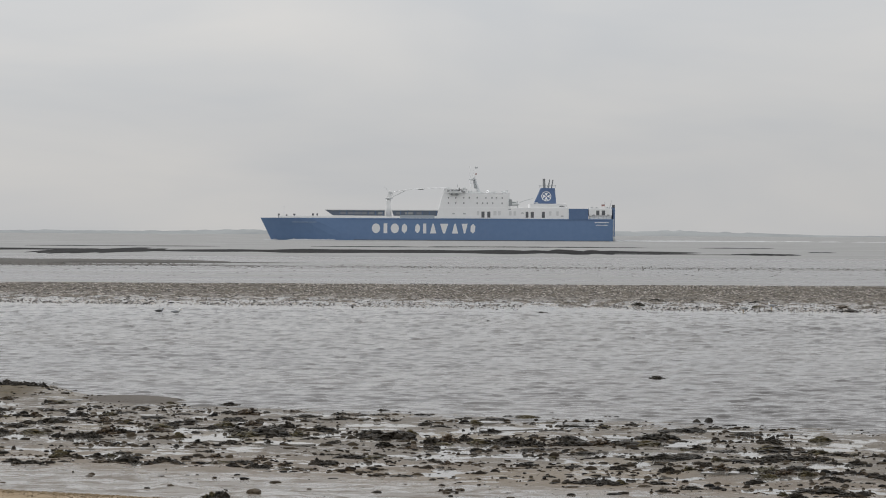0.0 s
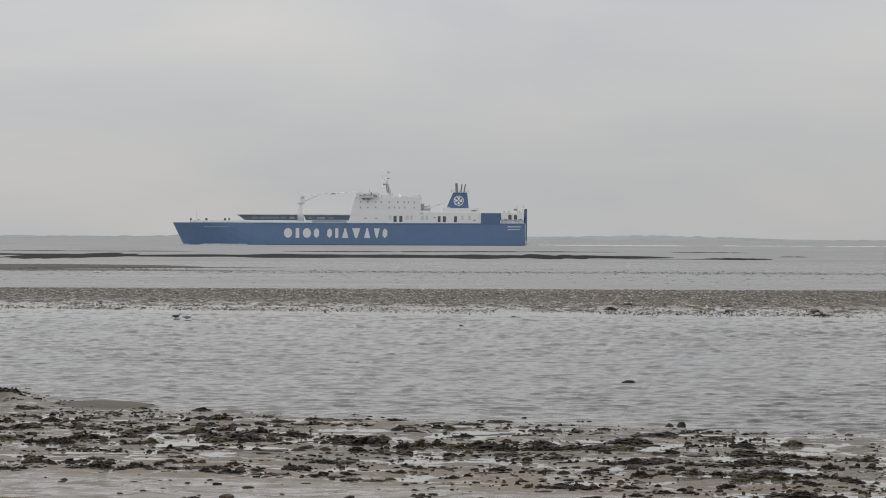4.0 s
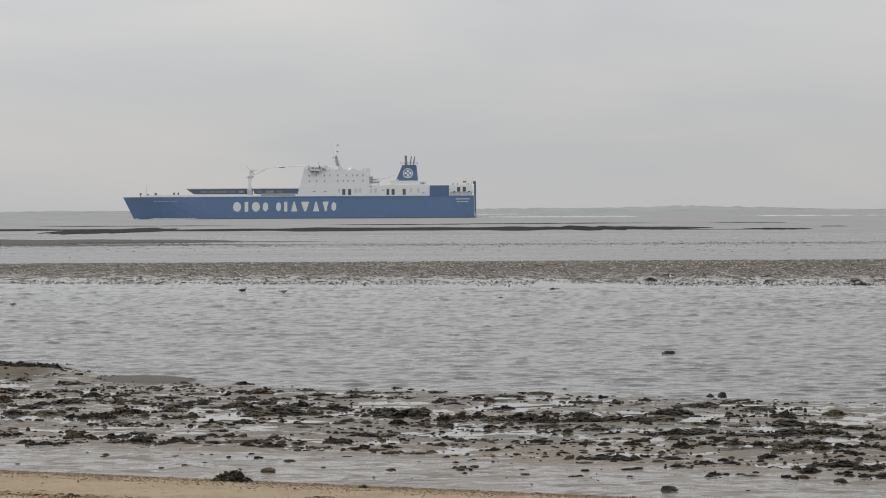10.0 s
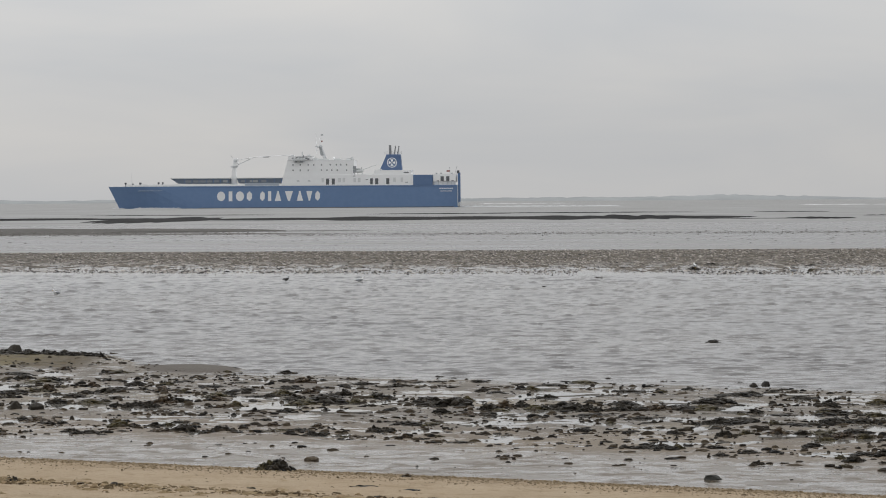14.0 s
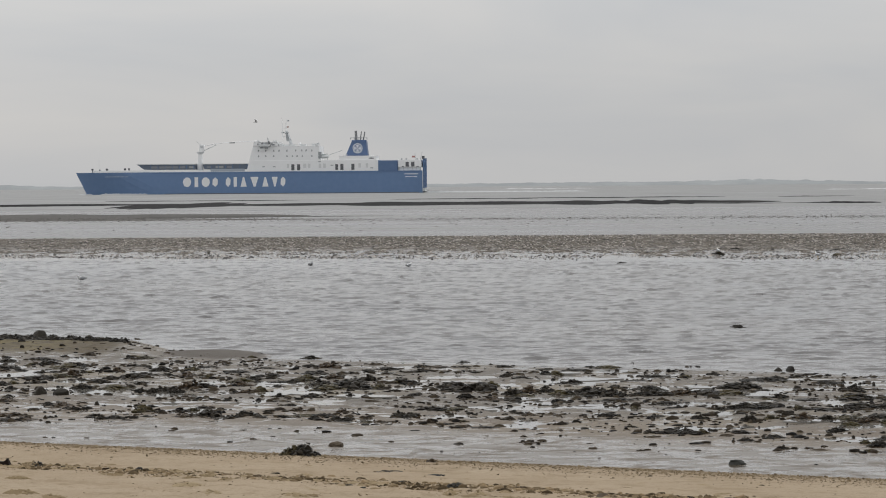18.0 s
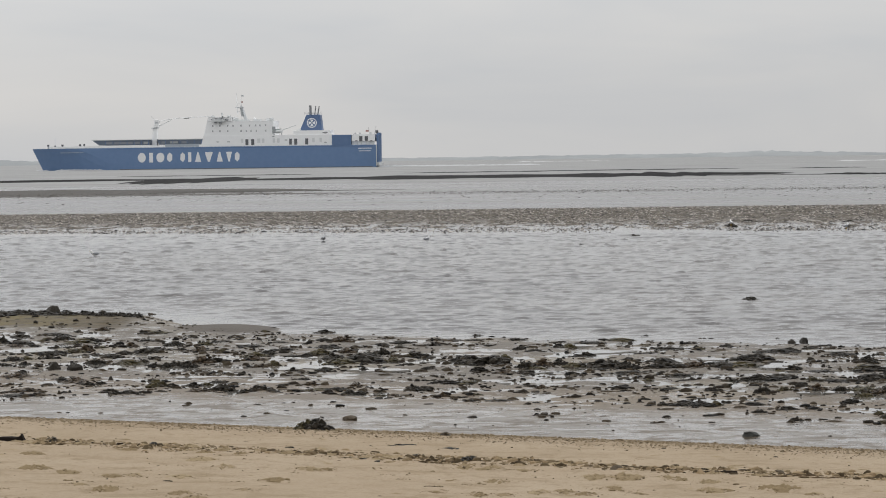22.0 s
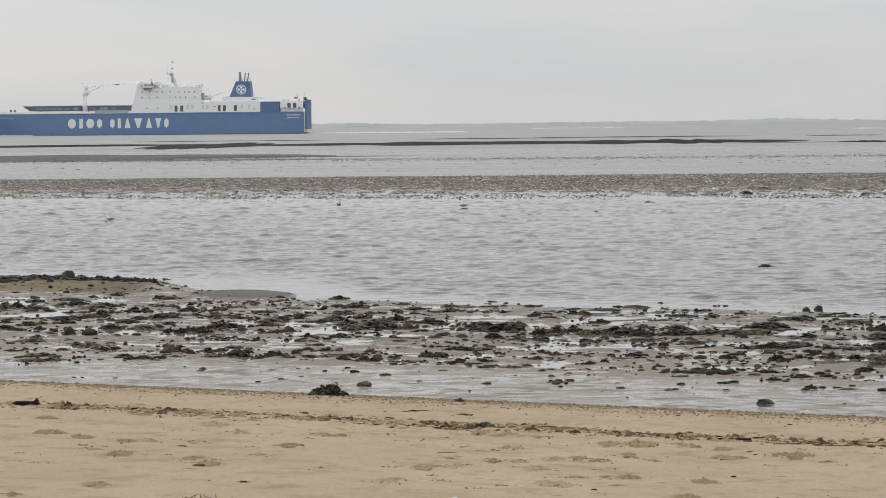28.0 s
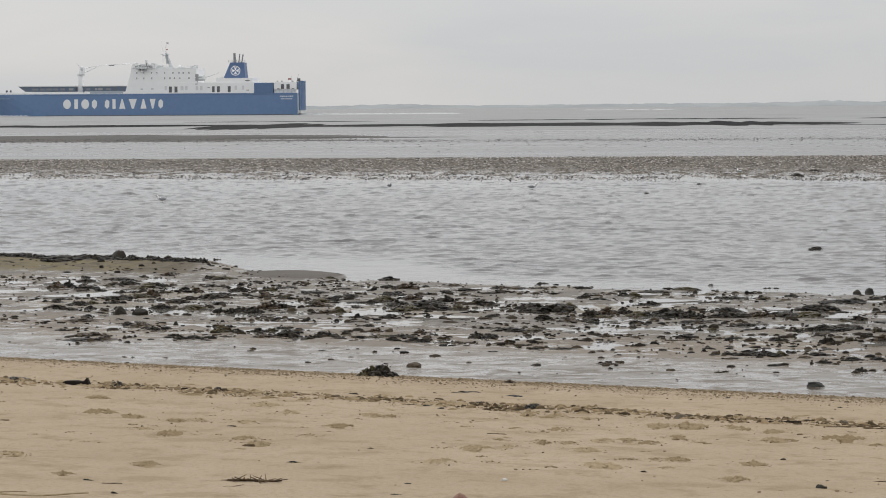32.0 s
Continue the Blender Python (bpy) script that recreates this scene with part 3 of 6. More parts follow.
def build_channel_water(name, label, material, y0, y1, rough):
    """A tidal water surface with its ripples in relief; calm beside the mussel bed and over the flats beyond."""
    rows, y = [], y0
    while y < y1:
        rows.append(y)
        y += 0.07 * (y / 75) ** 1.35 if rough else 1.6
    rows = np.array(rows + [y1])
    k = np.concatenate([np.linspace(-0.9, -0.32, 16), np.linspace(-0.3, 0.26, 700 if rough else 400), np.linspace(0.28, 0.9, 16)])
    cols = k
    yy = np.repeat(rows, len(k))
    xx = np.tile(k, len(rows)) * yy
    rng = np.random.default_rng(5)
    zz = np.zeros_like(xx)
    step = 0.07 * (yy / 75) ** 1.35
    bend = 0.8 * value_noise(0.9 * xx + 0.5 * yy, 0.5 * yy - 0.4 * xx, 31)
    for k in range(13):
        length = 0.32 * 1.08 ** k
        a, lean = rng.normal(math.pi / 2 + 0.03, 0.24), rng.uniform(-0.8, 0.8)
        q = math.tau / length * (xx * math.cos(a) + yy * math.sin(a)) + rng.uniform(0, math.tau) + bend * (1 + 0.12 * k)
        zz += length * 1.2 * ((0.5 + 0.5 * np.sin(q)) ** 1.7 - 0.413) * smooth(2.2 * step, 4.2 * step, length) * np.clip(1.8 * value_noise(1.6 * (xx + 0.3 * lean * yy) + 7.37 * k, 1.3 * (yy - 0.5 * lean * xx) + 3.61 * k, 40 + k), 0, 2)
    zz *= 0.6
    for k in range(13):
        length = 0.55 * 1.09 ** k
        a, lean = rng.normal(math.pi / 2 + 0.03, 0.16), rng.uniform(-0.8, 0.8)
        q = math.tau / length * (xx * math.cos(a) + yy * math.sin(a)) + rng.uniform(0, math.tau) + 2.2 * bend
        zz += length * 0.85 * ((0.5 + 0.5 * np.sin(q)) ** 9 - 0.185) * smooth(3.0 * step, 5.5 * step, length) * np.clip(2.6 * value_noise(1.4 * (xx + 0.1 * lean * yy) + 9.43 * k, 2.2 * (yy - 0.3 * lean * xx) + 5.17 * k, 70 + k) - 0.5, 0, 1.7)
    gust = 0.88 + 0.15 * value_noise(xx * 0.05, yy * 0.035, 77)
    calm = smooth(0.0, -10.0, yy - bed_edge(xx)) * smooth(-3.0, 3.0, yy - water_edge(xx)) if rough else 0.3
    zz = (zz - zz.mean()) * 0.024 * (1 + 0.45 * smooth(85, 150, yy)) * gust * (0.1 + 0.9 * calm)
    me = bpy.data.meshes.new(name)
    nr, nc = len(rows), len(cols)
    i = (np.arange(nr - 1)[:, None] * nc + np.arange(nc - 1)[None, :]).ravel()
    fill_mesh(me, np.stack([xx, yy, zz], 1), np.stack([i, i + 1, i + nc + 1, i + nc], 1))
    me.shade_smooth()
    return tagged(obj(name, me, material), label, "water", kind="structure")


def build_sea():
    rows = np.concatenate([np.arange(556, 1200, 10.0), np.geomspace(1200, 4940, 40)])
    k = np.linspace(-3, 3, 61)
    yy = np.repeat(rows, len(k))
    xx = np.tile(k, len(rows)) * yy
    zz = -0.012 + 0 * xx
    me = bpy.data.meshes.new("sea_water")
    nr, nc = len(rows), len(k)
    i = (np.arange(nr - 1)[:, None] * nc + np.arange(nc - 1)[None, :]).ravel()
    fill_mesh(me, np.stack([xx, yy, zz], 1), np.stack([i, i + 1, i + nc + 1, i + nc], 1))
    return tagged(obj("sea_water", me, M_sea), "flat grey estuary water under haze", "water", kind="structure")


def far_land_height(az):
    """Height of the far spit in metres over the bearing in degrees."""
    h = 4.6 + 3.8 * np.exp(-((az + 10.3) / 0.7) ** 2) + 2.4 * np.exp(-((az + 4.0) / 0.8) ** 2)
    h += 3.6 * np.exp(-((az - 4.4) / 1.5) ** 2) + 1.2 * np.exp(-((az - 1.0) / 1.4) ** 2) - 2.6 * smooth(6.2, 7.6, az)
    return h + 0.45 * value_noise(az * 5, 0 * az, 61) + 0.25 * value_noise(az * 17, 0 * az, 62)


def build_far_land():
    az = np.linspace(-34, 34, 900)
    h = far_land_height(az)
    t = np.radians(az)
    verts, faces, rings = [], [], 5
    for j, (dist, up) in enumerate(((4660, 0.0), (4675, 0.45), (4700, 1.0), (4760, 0.9), (4850, 0.0))):
        wob = 1 + 0.12 * value_noise(az * 9, 0 * az + j, 63) if 0 < j < 4 else 1
        verts += [(math.tan(a) * dist, dist, -1.0 + (hh + 1.0) * u) for a, hh, u in zip(t, h, np.broadcast_to(up * wob, az.shape))]
    n = len(az)
    for j in range(rings - 1):
        faces += [(j * n + i, j * n + i + 1, (j + 1) * n + i + 1, (j + 1) * n + i) for i in range(n - 1)]
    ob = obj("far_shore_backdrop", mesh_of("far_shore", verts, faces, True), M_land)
    return tagged(ob, "low dune spit along the horizon, haze in its colour", "far shore", kind="structure")


def lens_bank(x, y, length, depth, tall, seed, material=M_bank, label="dark low mussel bank left dry by the tide", wander=0.35, steep=4, ragged=0.28):
    """A low bank that the tide has left: a long uneven lens of dark mussels."""
    n, m = 120, 13
    u = np.linspace(-1, 1, n)
    wid = np.sqrt(np.clip(1 - np.abs(u) ** 2.2, 0, 1)) * (0.85 + ragged * value_noise(u * 7, 0 * u, seed))
    off = wander * value_noise(u * 4, 0 * u, seed + 1)
    crest = tall * np.clip(wid, 0.06, 2) * (0.9 + 0.14 * value_noise(u * 9, 0 * u, seed + 2) + 0.05 * value_noise(u * 40, 0 * u, seed + 3))
    verts, faces = [], []
    for j in range(m):
        v = -1 + 2 * j / (m - 1)
        for i in range(n):
            verts.append((x + u[i] * length / 2, y + (off[i] + v * max(wid[i], 0.02)) * depth / 2, -0.12 + (crest[i] + 0.12) * (1 - abs(v) ** steep)))
    for j in range(m - 1):
        faces += [(j * n + i, j * n + i + 1, (j + 1) * n + i + 1, (j + 1) * n + i) for i in range(n - 1)]
    ob = obj("mussel_bank", mesh_of("mussel_bank", verts, faces, True), material)
    return tagged(ob, label, "sandbank", group="banks in the estuary", kind="structure")


def build_mud_water():
    """Water that stands in the hollows of the mud: a thin sheet just under its mean height."""
    rows = np.concatenate([np.arange(44, 98, 0.5)])
    k = np.linspace(-0.3, 0.26, 90)
    yy = np.repeat(rows, len(k))
    xx = np.tile(k, len(rows)) * yy
    s = sand_edge(xx) - yy
    zz = ground_height(xx, yy, False) - 0.009 - 0.4 * smooth(-2.5, 0.5, s) - 0.03 * smooth(-9.0, -3.0, s)
    me = bpy.data.meshes.new("mud_water")
    nr, nc = len(rows), len(k)
    i = (np.arange(nr - 1)[:, None] * nc + np.arange(nc - 1)[None, :]).ravel()
    fill_mesh(me, np.stack([xx, yy, zz], 1), np.stack([i, i + 1, i + nc + 1, i + nc], 1))
    me.shade_smooth()
    return tagged(obj("mud_water", me, M_pool), "bright puddles standing in hollows of tidal mud", "water", kind="structure")


build_ground()
build_mud_water()
channel = build_channel_water("channel_water", "rippled grey silty tidal channel water", M_channel, 60.0, 226.0, True)
flats = build_channel_water("flats_water", "thin calm water over tidal flats", M_flats, 226.0, 560.0, False)
sea = build_sea()
build_far_land()
# x, y, length, depth, height
for k, b in enumerate([(-5, 706, 134, 134, 0.36), (31, 705, 38, 124, 0.5), (-79, 690, 26, 215, 0.36), (-142, 735, 120, 92, 0.2),
                       (71, 652, 15, 52, 0.26), (54, 648, 36, 14, 0.1), (94, 735, 7, 12, 0.16), (-98, 905, 60, 26, 0.16), (-18, 920, 46, 30, 0.16),
                       (30, 945, 70, 34, 0.18), (92, 930, 24, 14, 0.2), (-180, 745, 70, 60, 0.25)]):
    lens_bank(*b, seed=200 + 5 * k, wander=0.12)
for k, b in enumerate([(-96, 450, 128, 132, 0.05), (-56, 407, 64, 20, 0.04), (-44, 440, 50, 16, 0.04)]):
    lens_bank(*b, 300 + 5 * k, M_flat, "grey mud flat left dry by the tide", 0.04, 10, 0.08)


# ---- the ship ----
BEAM = 13.0


def sign_shape(kind, x, w, low, high):
    """One flat painted sign shape on the ship's side."""
    tall = high - low
    if kind == "oval":
        flat = [(0.5 + 0.42 * math.cos(k * math.tau / 16), 0.5 + 0.5 * math.sin(k * math.tau / 16)) for k in range(16)]
    elif kind == "lozenge":
        flat = [(0.5, 0.0), (0.9, 0.25), (0.86, 0.75), (0.5, 1.0), (0.1, 0.75), (0.14, 0.25)]
    elif kind == "peak":
        flat = [(0.14, 0.0), (0.86, 0.0), (0.58, 1.0), (0.42, 1.0)]
    elif kind == "valley":
        flat = [(0.41, 0.0), (0.59, 0.0), (0.88, 1.0), (0.12, 1.0)]
    else:
        flat = [(0.22, 0.0), (0.78, 0.0), (0.78, 1.0), (0.22, 1.0)]
    bm = bmesh.new()
    face = bm.faces.new([bm.verts.new((x + w * u, BEAM + 0.05, low + tall * v)) for u, v in flat])
    grown = bmesh.ops.extrude_face_region(bm, geom=[face])
    bmesh.ops.translate(bm, vec=(0, -0.07, 0), verts=[g for g in grown["geom"] if isinstance(g, bmesh.types.BMVert)])
    bmesh.ops.recalc_face_normals(bm, faces=bm.faces[:])
    return bm


def build_ship():
    """A cargo ferry, 195 m long: x forward from the stern, y to port, z up from the waterline."""
    ship = empty("cargo_ferry")
    tagged(ship, "long blue and white roll-on cargo ferry under way", "ship")

    # hull: sections from keel to deck, raked at the bow
    def half(x, z):
        fine = 30 + 22 * (1 - max(min(z, 12.2), 0) / 12.2)
        k = max(0.0, min(1.0, (x - (195 - fine)) / fine))
        aft = 1 - 0.06 * max(0.0, (14 - x) / 14) * (1 - max(z, 0) / 12.2)
        return BEAM * (1 - k ** 2.1) * aft

    bm = bmesh.new()
    levels = (-4.0, 0.0, 0.8, 4.0, 8.0, 11.6, 12.2)
    stations = [0, 1.5, 6, 14, 30, 60, 90, 120, 140, 150, 158, 166, 173, 179, 184, 188, 191.5, 194, 195]
    rings = []
    for x in stations:
        ring = []
        for z in levels:
            rake = (x / 195) ** 12 * 6.0 * (1 - (max(z, 0) / 12.2))
            ring.append((x - rake, half(x, z), z))
        rings.append([bm.verts.new(c) for c in ring] + [bm.verts.new((c[0], -c[1], c[2])) for c in ring[::-1]])
    n = len(rings[0])
    for a, b in zip(rings, rings[1:]):
        for k in range(n - 1):
            if k != len(levels) - 1:
                bm.faces.new((a[k], b[k], b[k + 1], a[k + 1]))
        bm.faces.new((a[len(levels) - 1], b[len(levels) - 1], b[len(levels)], a[len(levels)]))
    bm.faces.new(rings[0])
    bmesh.ops.remove_doubles(bm, verts=bm.verts[:], dist=0.001)
    bmesh.ops.recalc_face_normals(bm, faces=bm.faces[:])
    hull = part("hull", bm, M_hull, ship, "blue painted steel hull")

    # rubbing strake and plating seams
    for z in (11.5,):
        part("rubbing_strake", box_bm(1, 150, BEAM - 0.05, BEAM + 0.12, z, z + 0.22), M_hull_dark, hull)
    part("boot_top", box_bm(2, 143, BEAM - 0.1, BEAM + 0.03, -0.3, 0.35), M_dark, hull, "dark weed stained waterline")

    # white bulwark along the fore deck
    pts = [(x, half(x, 12.2)) for x in (95, 110, 130, 150, 160, 168, 175, 180, 184)]
    for side in (1, -1):
        bm = bmesh.new()
        rings = [[bm.verts.new((x, side * (y - d), z)) for d, z in ((0, 12.2), (0, 13.3), (0.25, 13.3), (0.25, 12.2))] for x, y in pts]
        for a, b in zip(rings, rings[1:]):
            for k in range(4):
                bm.faces.new((a[k], b[k], b[(k + 1) % 4], a[(k + 1) % 4]))
        part("bulwark", bm, M_white, ship, "white bulwark along the fore deck")

    # mooring gear on the bow
    for x, z, w in ((184.6, 13.5, 0.5), (180.2, 13.0, 0.4), (175.8, 13.5, 0.6), (165.5, 13.6, 0.5), (163.2, 13.6, 0.4)):
        y = half(x, 12.2) - 1.2
        w_ = part("winch", box_bm(x - w, x + w, y - 0.7, y + 0.7, z, z + 1.0, 0.15), M_dark, ship, "dark mooring winch")
        part("winch_leg", box_bm(x - 0.25, x + 0.25, y - 0.4, y + 0.4, 12.2, z), M_grey, w_)
    part("fore_mast", rod_bm((182.0, 0, 12.2), (182.0, 0, 19.5), 0.1, 0.05), M_cream, ship, "thin pale fore mast")

    # sheds for cargo on the weather deck
    for x0, x1, lean in ((126.2, 154.6, 3.9), (96.5, 121.0, 1.0)):
        shed = part("cargo_shed", box_bm(x0, x1, -12.4, 12.4, 13.7, 16.4, 0.0, front=-lean), M_shed, ship, "grey-blue cargo shelter")
        part("roof_edge", box_bm(x0 - 0.3, x1 + lean + 0.3, -12.7, 12.7, 16.4, 16.8), M_cream, shed, "pale roof edge")
        for k in range(int((x1 - x0) / 4)):
            part("post", box_bm(x0 + 4 * k + 0.6, x0 + 4 * k + 0.9, 12.4, 12.55, 13.7, 16.4), M_hull_dark, shed)
    for x, w, m in ((141.0, 5.2, M_crate), (133.5, 1.6, M_crate), (128.4, 1.3, M_grey), (112.6, 2.2, M_grey), (107.0, 1.4, M_crate), (118.4, 1.2, M_crate), (149.0, 1.8, M_crate)):
        part("trailer", box_bm(x - w, x + w, 12.42, 12.5, 14.3, 15.5, 0.02), m, ship, "freight trailer side seen in the shelter")
    part("deck_edge_panel", box_bm(98.5, 117.5, BEAM - 0.1, BEAM + 0.06, 12.35, 13.9), M_panel, ship, "grey side panel")

    # crane
    crane = part("crane_pedestal", box_bm(122.2, 125.5, 6.4, 9.6, 12.2, 22.6, 0.35, front=0.5, back=0.5), M_white, ship, "white deck crane pedestal")
    part("crane_collar", rod_bm((123.8, 8, 22.6), (123.8, 8, 23.3), 2.1, 2.1, 14), M_mast, crane, "grey slewing ring")
    part("crane_house", box_bm(121.6, 124.6, 6.4, 9.6, 23.3, 27.6, 0.3, front=0.5), M_white, crane, "white crane cabin")
    part("cab_window", box_bm(122.0, 123.6, 9.6, 9.66, 25.4, 26.6), M_mast, crane)
    part("crane_stay", rod_bm((124.4, 8, 27.6), (126.0, 8, 29.6), 0.16, 0.1), M_cream, crane)
    part("crane_strut", rod_bm((122.0, 8, 24.0), (115.0, 8, 27.2), 0.2), M_cream, crane, "grey luffing ram")
    line = [(121.8, 26.6), (117.0, 27.6), (110.0, 28.4), (100.0, 28.9), (91.5, 29.3)]
    for y in (-0.8, 0.8):
        for (xa, za), (xb, zb) in zip(line, line[1:]):
            part("jib_chord", rod_bm((xa, 8 + y, za), (xb, 8 + y * 0.8, zb), 0.17), M_white, crane, "pale jib")
    for (xa, za), (xb, zb) in zip(line, line[1:]):
        for k in range(4):
            u, v = k / 4, (k + 1) / 4
            part("jib_lattice", rod_bm((xa + (xb - xa) * u, 7.3, za + (zb - za) * u), (xa + (xb - xa) * v, 8.7, za + (zb - za) * v + 0.1), 0.09, sides=5), M_vent, crane)
    part("hook_block", box_bm(104.6, 107.6, 7.6, 8.4, 28.0, 28.6, 0.1), M_pipe, crane, "dark hook block")
    part("jib_head", box_bm(91.0, 92.4, 7.2, 8.8, 28.2, 29.6, 0.1), M_vent, crane)

    # houses
    low = part("deckhouse", box_bm(24.2, 97.6, -12.8, 12.8, 12.2, 18.3, 0.15, front=1.6), M_white, ship, "long white deckhouse")
    tower = part("accommodation", box_bm(57.0, 96.0, -12.6, 12.6, 18.3, 26.2, 0.15, front=2.1), M_white, ship, "white accommodation block")
    for z in (18.3, 20.9, 23.5, 26.2):
        part("deck_line", box_bm(57.0, 95.9 - (z - 18.3) * 0.27, 12.6, 12.7, z - 0.1, z + 0.06), M_white, tower)
    bridge = part("bridge", box_bm(80.5, 94.0, -12.9, 12.9, 26.2, 28.3, 0.2, front=0.7), M_white, ship, "white navigation bridge with wings")
    part("bridge_wing", box_bm(84.2, 90.6, 12.9, 15.0, 26.0, 27.3, 0.15), M_cream, bridge, "grey open bridge wing")
    for k in range(5):
        part("bridge_window", box_bm(82.6 + 1.9 * k, 83.9 + 1.9 * k, 12.9, 12.96, 26.9, 27.7), M_pane, bridge)
    part("bridge_roof", box_bm(80.2, 93.4, -13.1, 13.1, 28.3, 28.6), M_white, bridge)
    # grey of both brackets stands in for shade below the bridge wing
    part("wing_bracket", box_bm(85.5, 87.0, 12.65, 14.3, 24.9, 26.0, 0.1), M_grey, bridge, "wing support painted grey as shade under the wing")
    part("wing_bracket", box_bm(88.6, 89.6, 12.65, 14.0, 25.1, 26.0, 0.1), M_grey, bridge)
    for x, w, z0, z1, m in ((90.2, 0.35, 26.3, 27.6, M_grey), (88.6, 0.5, 27.3, 28.1, M_pipe), (86.4, 0.7, 27.3, 27.9, M_grey), (84.9, 0.3, 27.3, 29.2, M_pipe), (82.4, 0.6, 26.6, 27.5, M_grey)):
        part("wing_console", box_bm(x - w, x + w, 13.2, 14.6, z0, z1, 0.1), m, bridge)
    for x, w, z in ((91.0, 0.8, 0.7), (85.8, 0.2, 2.4), (82.0, 0.9, 0.8)):
        part("bridge_fitting", box_bm(x - w, x + w, 8.0, 12.0, 28.6, 28.6 + z, 0.1), M_cream, bridge)
    part("top_rail", box_bm(58, 80, 12.2, 12.26, 27.0, 27.08), M_cream, tower)
    for k in range(9):
        part("rail_post", box_bm(58.5 + 2.6 * k, 58.58 + 2.6 * k, 12.2, 12.26, 26.2, 27.0), M_cream, tower)
    for x, w, z in ((74, 3.0, 0.9), (66.5, 2.0, 1.0), (60.4, 1.0, 1.4), (78.6, 1.2, 1.5), (58.4, 0.6, 1.8)):
        part("roof_locker", box_bm(x - w, x + w, 4, 9, 26.2, 26.2 + z, 0.1), M_cream, tower)
    # radar mast, raked, with its aerials and flags
    mast = part("radar_mast", rod_bm((73.6, 0, 26.2), (76.6, 0, 35.0), 1.1, 0.6), M_mast, ship, "grey raked radar mast")
    part("mast_shield", box_bm(74.6, 76.4, -0.9, 0.9, 29.0, 33.8, 0.1, front=-0.7, back=1.4), M_grey, mast, "dark grey mast shield")
    part("pole", rod_bm((78.4, 1.0, 30.0), (79.0, 1.0, 42.0), 0.26, 0.12), M_white, mast)
    part("pole", rod_bm((76.6, 0, 35.0), (76.9, 0, 39.2), 0.2, 0.1), M_white, mast)
    part("mast_brace", rod_bm((76.2, 0, 33.4), (78.6, 1.0, 33.8), 0.15), M_mast, mast)
    part("yard", rod_bm((77.6, -4, 36.0), (77.6, 4, 36.0), 0.12), M_mast, mast)
    part("radar_scanner", box_bm(75.2, 79.6, -1.8, 1.8, 33.9, 34.2, 0.05), M_mast, mast)
    part("radar_platform", box_bm(75.3, 78.9, -1.4, 1.4, 31.6, 31.75), M_mast, mast)
    part("signal_flag", box_bm(74.6, 76.0, 2.9, 3.0, 40.0, 40.9), M_mast, mast, "small grey signal flag")
    part("signal_flag", box_bm(75.0, 76.0, 2.9, 3.0, 36.6, 37.3), M_red, mast, "small dull red signal flag")
    part("halyard", rod_bm((76.0, 2.95, 41.2), (76.0, 2.95, 27.0), 0.04, sides=5), M_mast, mast)
    part("dome", ball_bm((69.0, 0, 27.4), (0.8, 0.8, 0.9)), M_white, tower, "white aerial dome", True)
    # windows of the two cabin decks
    for x in (90.8, 86.8, 82.4, 79.4, 75.0, 70.2, 66.8, 64.4, 61.2):
        part("cabin_window", box_bm(x - 0.34, x + 0.34, 12.6, 12.66, 23.2, 24.15, 0.02), M_pane, tower)
    for x in (90.8, 86.8, 82.4, 75.0, 72.0, 69.4, 66.4, 61.2):
        part("cabin_window", box_bm(x - 0.34, x + 0.34, 12.6, 12.66, 20.3, 21.2, 0.02), M_pane, tower)
    # openings along the garage deck: dark panels painted as inner shade; paler vents between
    for a, b in ((70.9, 72.6), (67.7, 69.4), (46.7, 48.2), (43.7, 45.4), (37.6, 39.3)):
        opening = part("garage_opening", box_bm(a, b, 12.78, 12.84, 12.8, 16.1), M_dark, low, "dark panel for a shaded opening")
        part("frame", box_bm(a - 0.15, a, 12.78, 12.9, 12.7, 16.25), M_white, opening)
    for a, b in ((64.3, 66.0), (62.0, 63.4), (56.0, 57.4), (53.5, 54.9), (34.0, 35.4), (30.0, 31.3), (73.8, 75.0)):
        part("vent_panel", box_bm(a, b, 12.78, 12.83, 14.0, 16.4), M_vent, low, "pale grey vent")
    for x, z in ((88.0, 14.6), (82.0, 14.6), (57.0, 17.2), (50.0, 15.2), (28.0, 13.6)):
        part("side_fitting", box_bm(x - 0.7, x + 0.7, 12.78, 12.95, z, z + 0.45, 0.05), M_grey, low)
    # lifeboat and davit abaft the tower
    boat = part("lifeboat", ball_bm((54.5, 11.6, 20.2), (2.9, 1.2, 1.1)), M_cream, ship, "covered lifeboat in its davit", True)
    part("canopy", ball_bm((54.8, 11.6, 21.0), (1.9, 0.9, 0.7)), M_boat, boat, "grey-green canopy", True)
    for x in (52.6, 56.8):
        part("davit", rod_bm((x, 10.2, 18.3), (x + 0.3, 11.8, 22.2), 0.18), M_grey, boat)
    part("davit_arm", rod_bm((54, 10.6, 20.4), (44.5, 10.6, 23.6), 0.2), M_cream, boat)
    # no hollow here: a grey slab paints the shade of a recess
    part("dark_recess", box_bm(55.8, 57.6, 12.4, 12.7, 19.2, 22.9), M_grey, tower)

    # funnel
    base = part("funnel_house", box_bm(25.5, 46.0, -8, 12.2, 18.3, 20.6, 0.12), M_white, ship, "white funnel casing")
    funnel = part("funnel", box_bm(30.9, 43.3, -5.0, 4.0, 20.6, 29.4, 0.25, front=3.8, back=0.9), M_funnel, ship, "navy blue funnel with a white emblem")
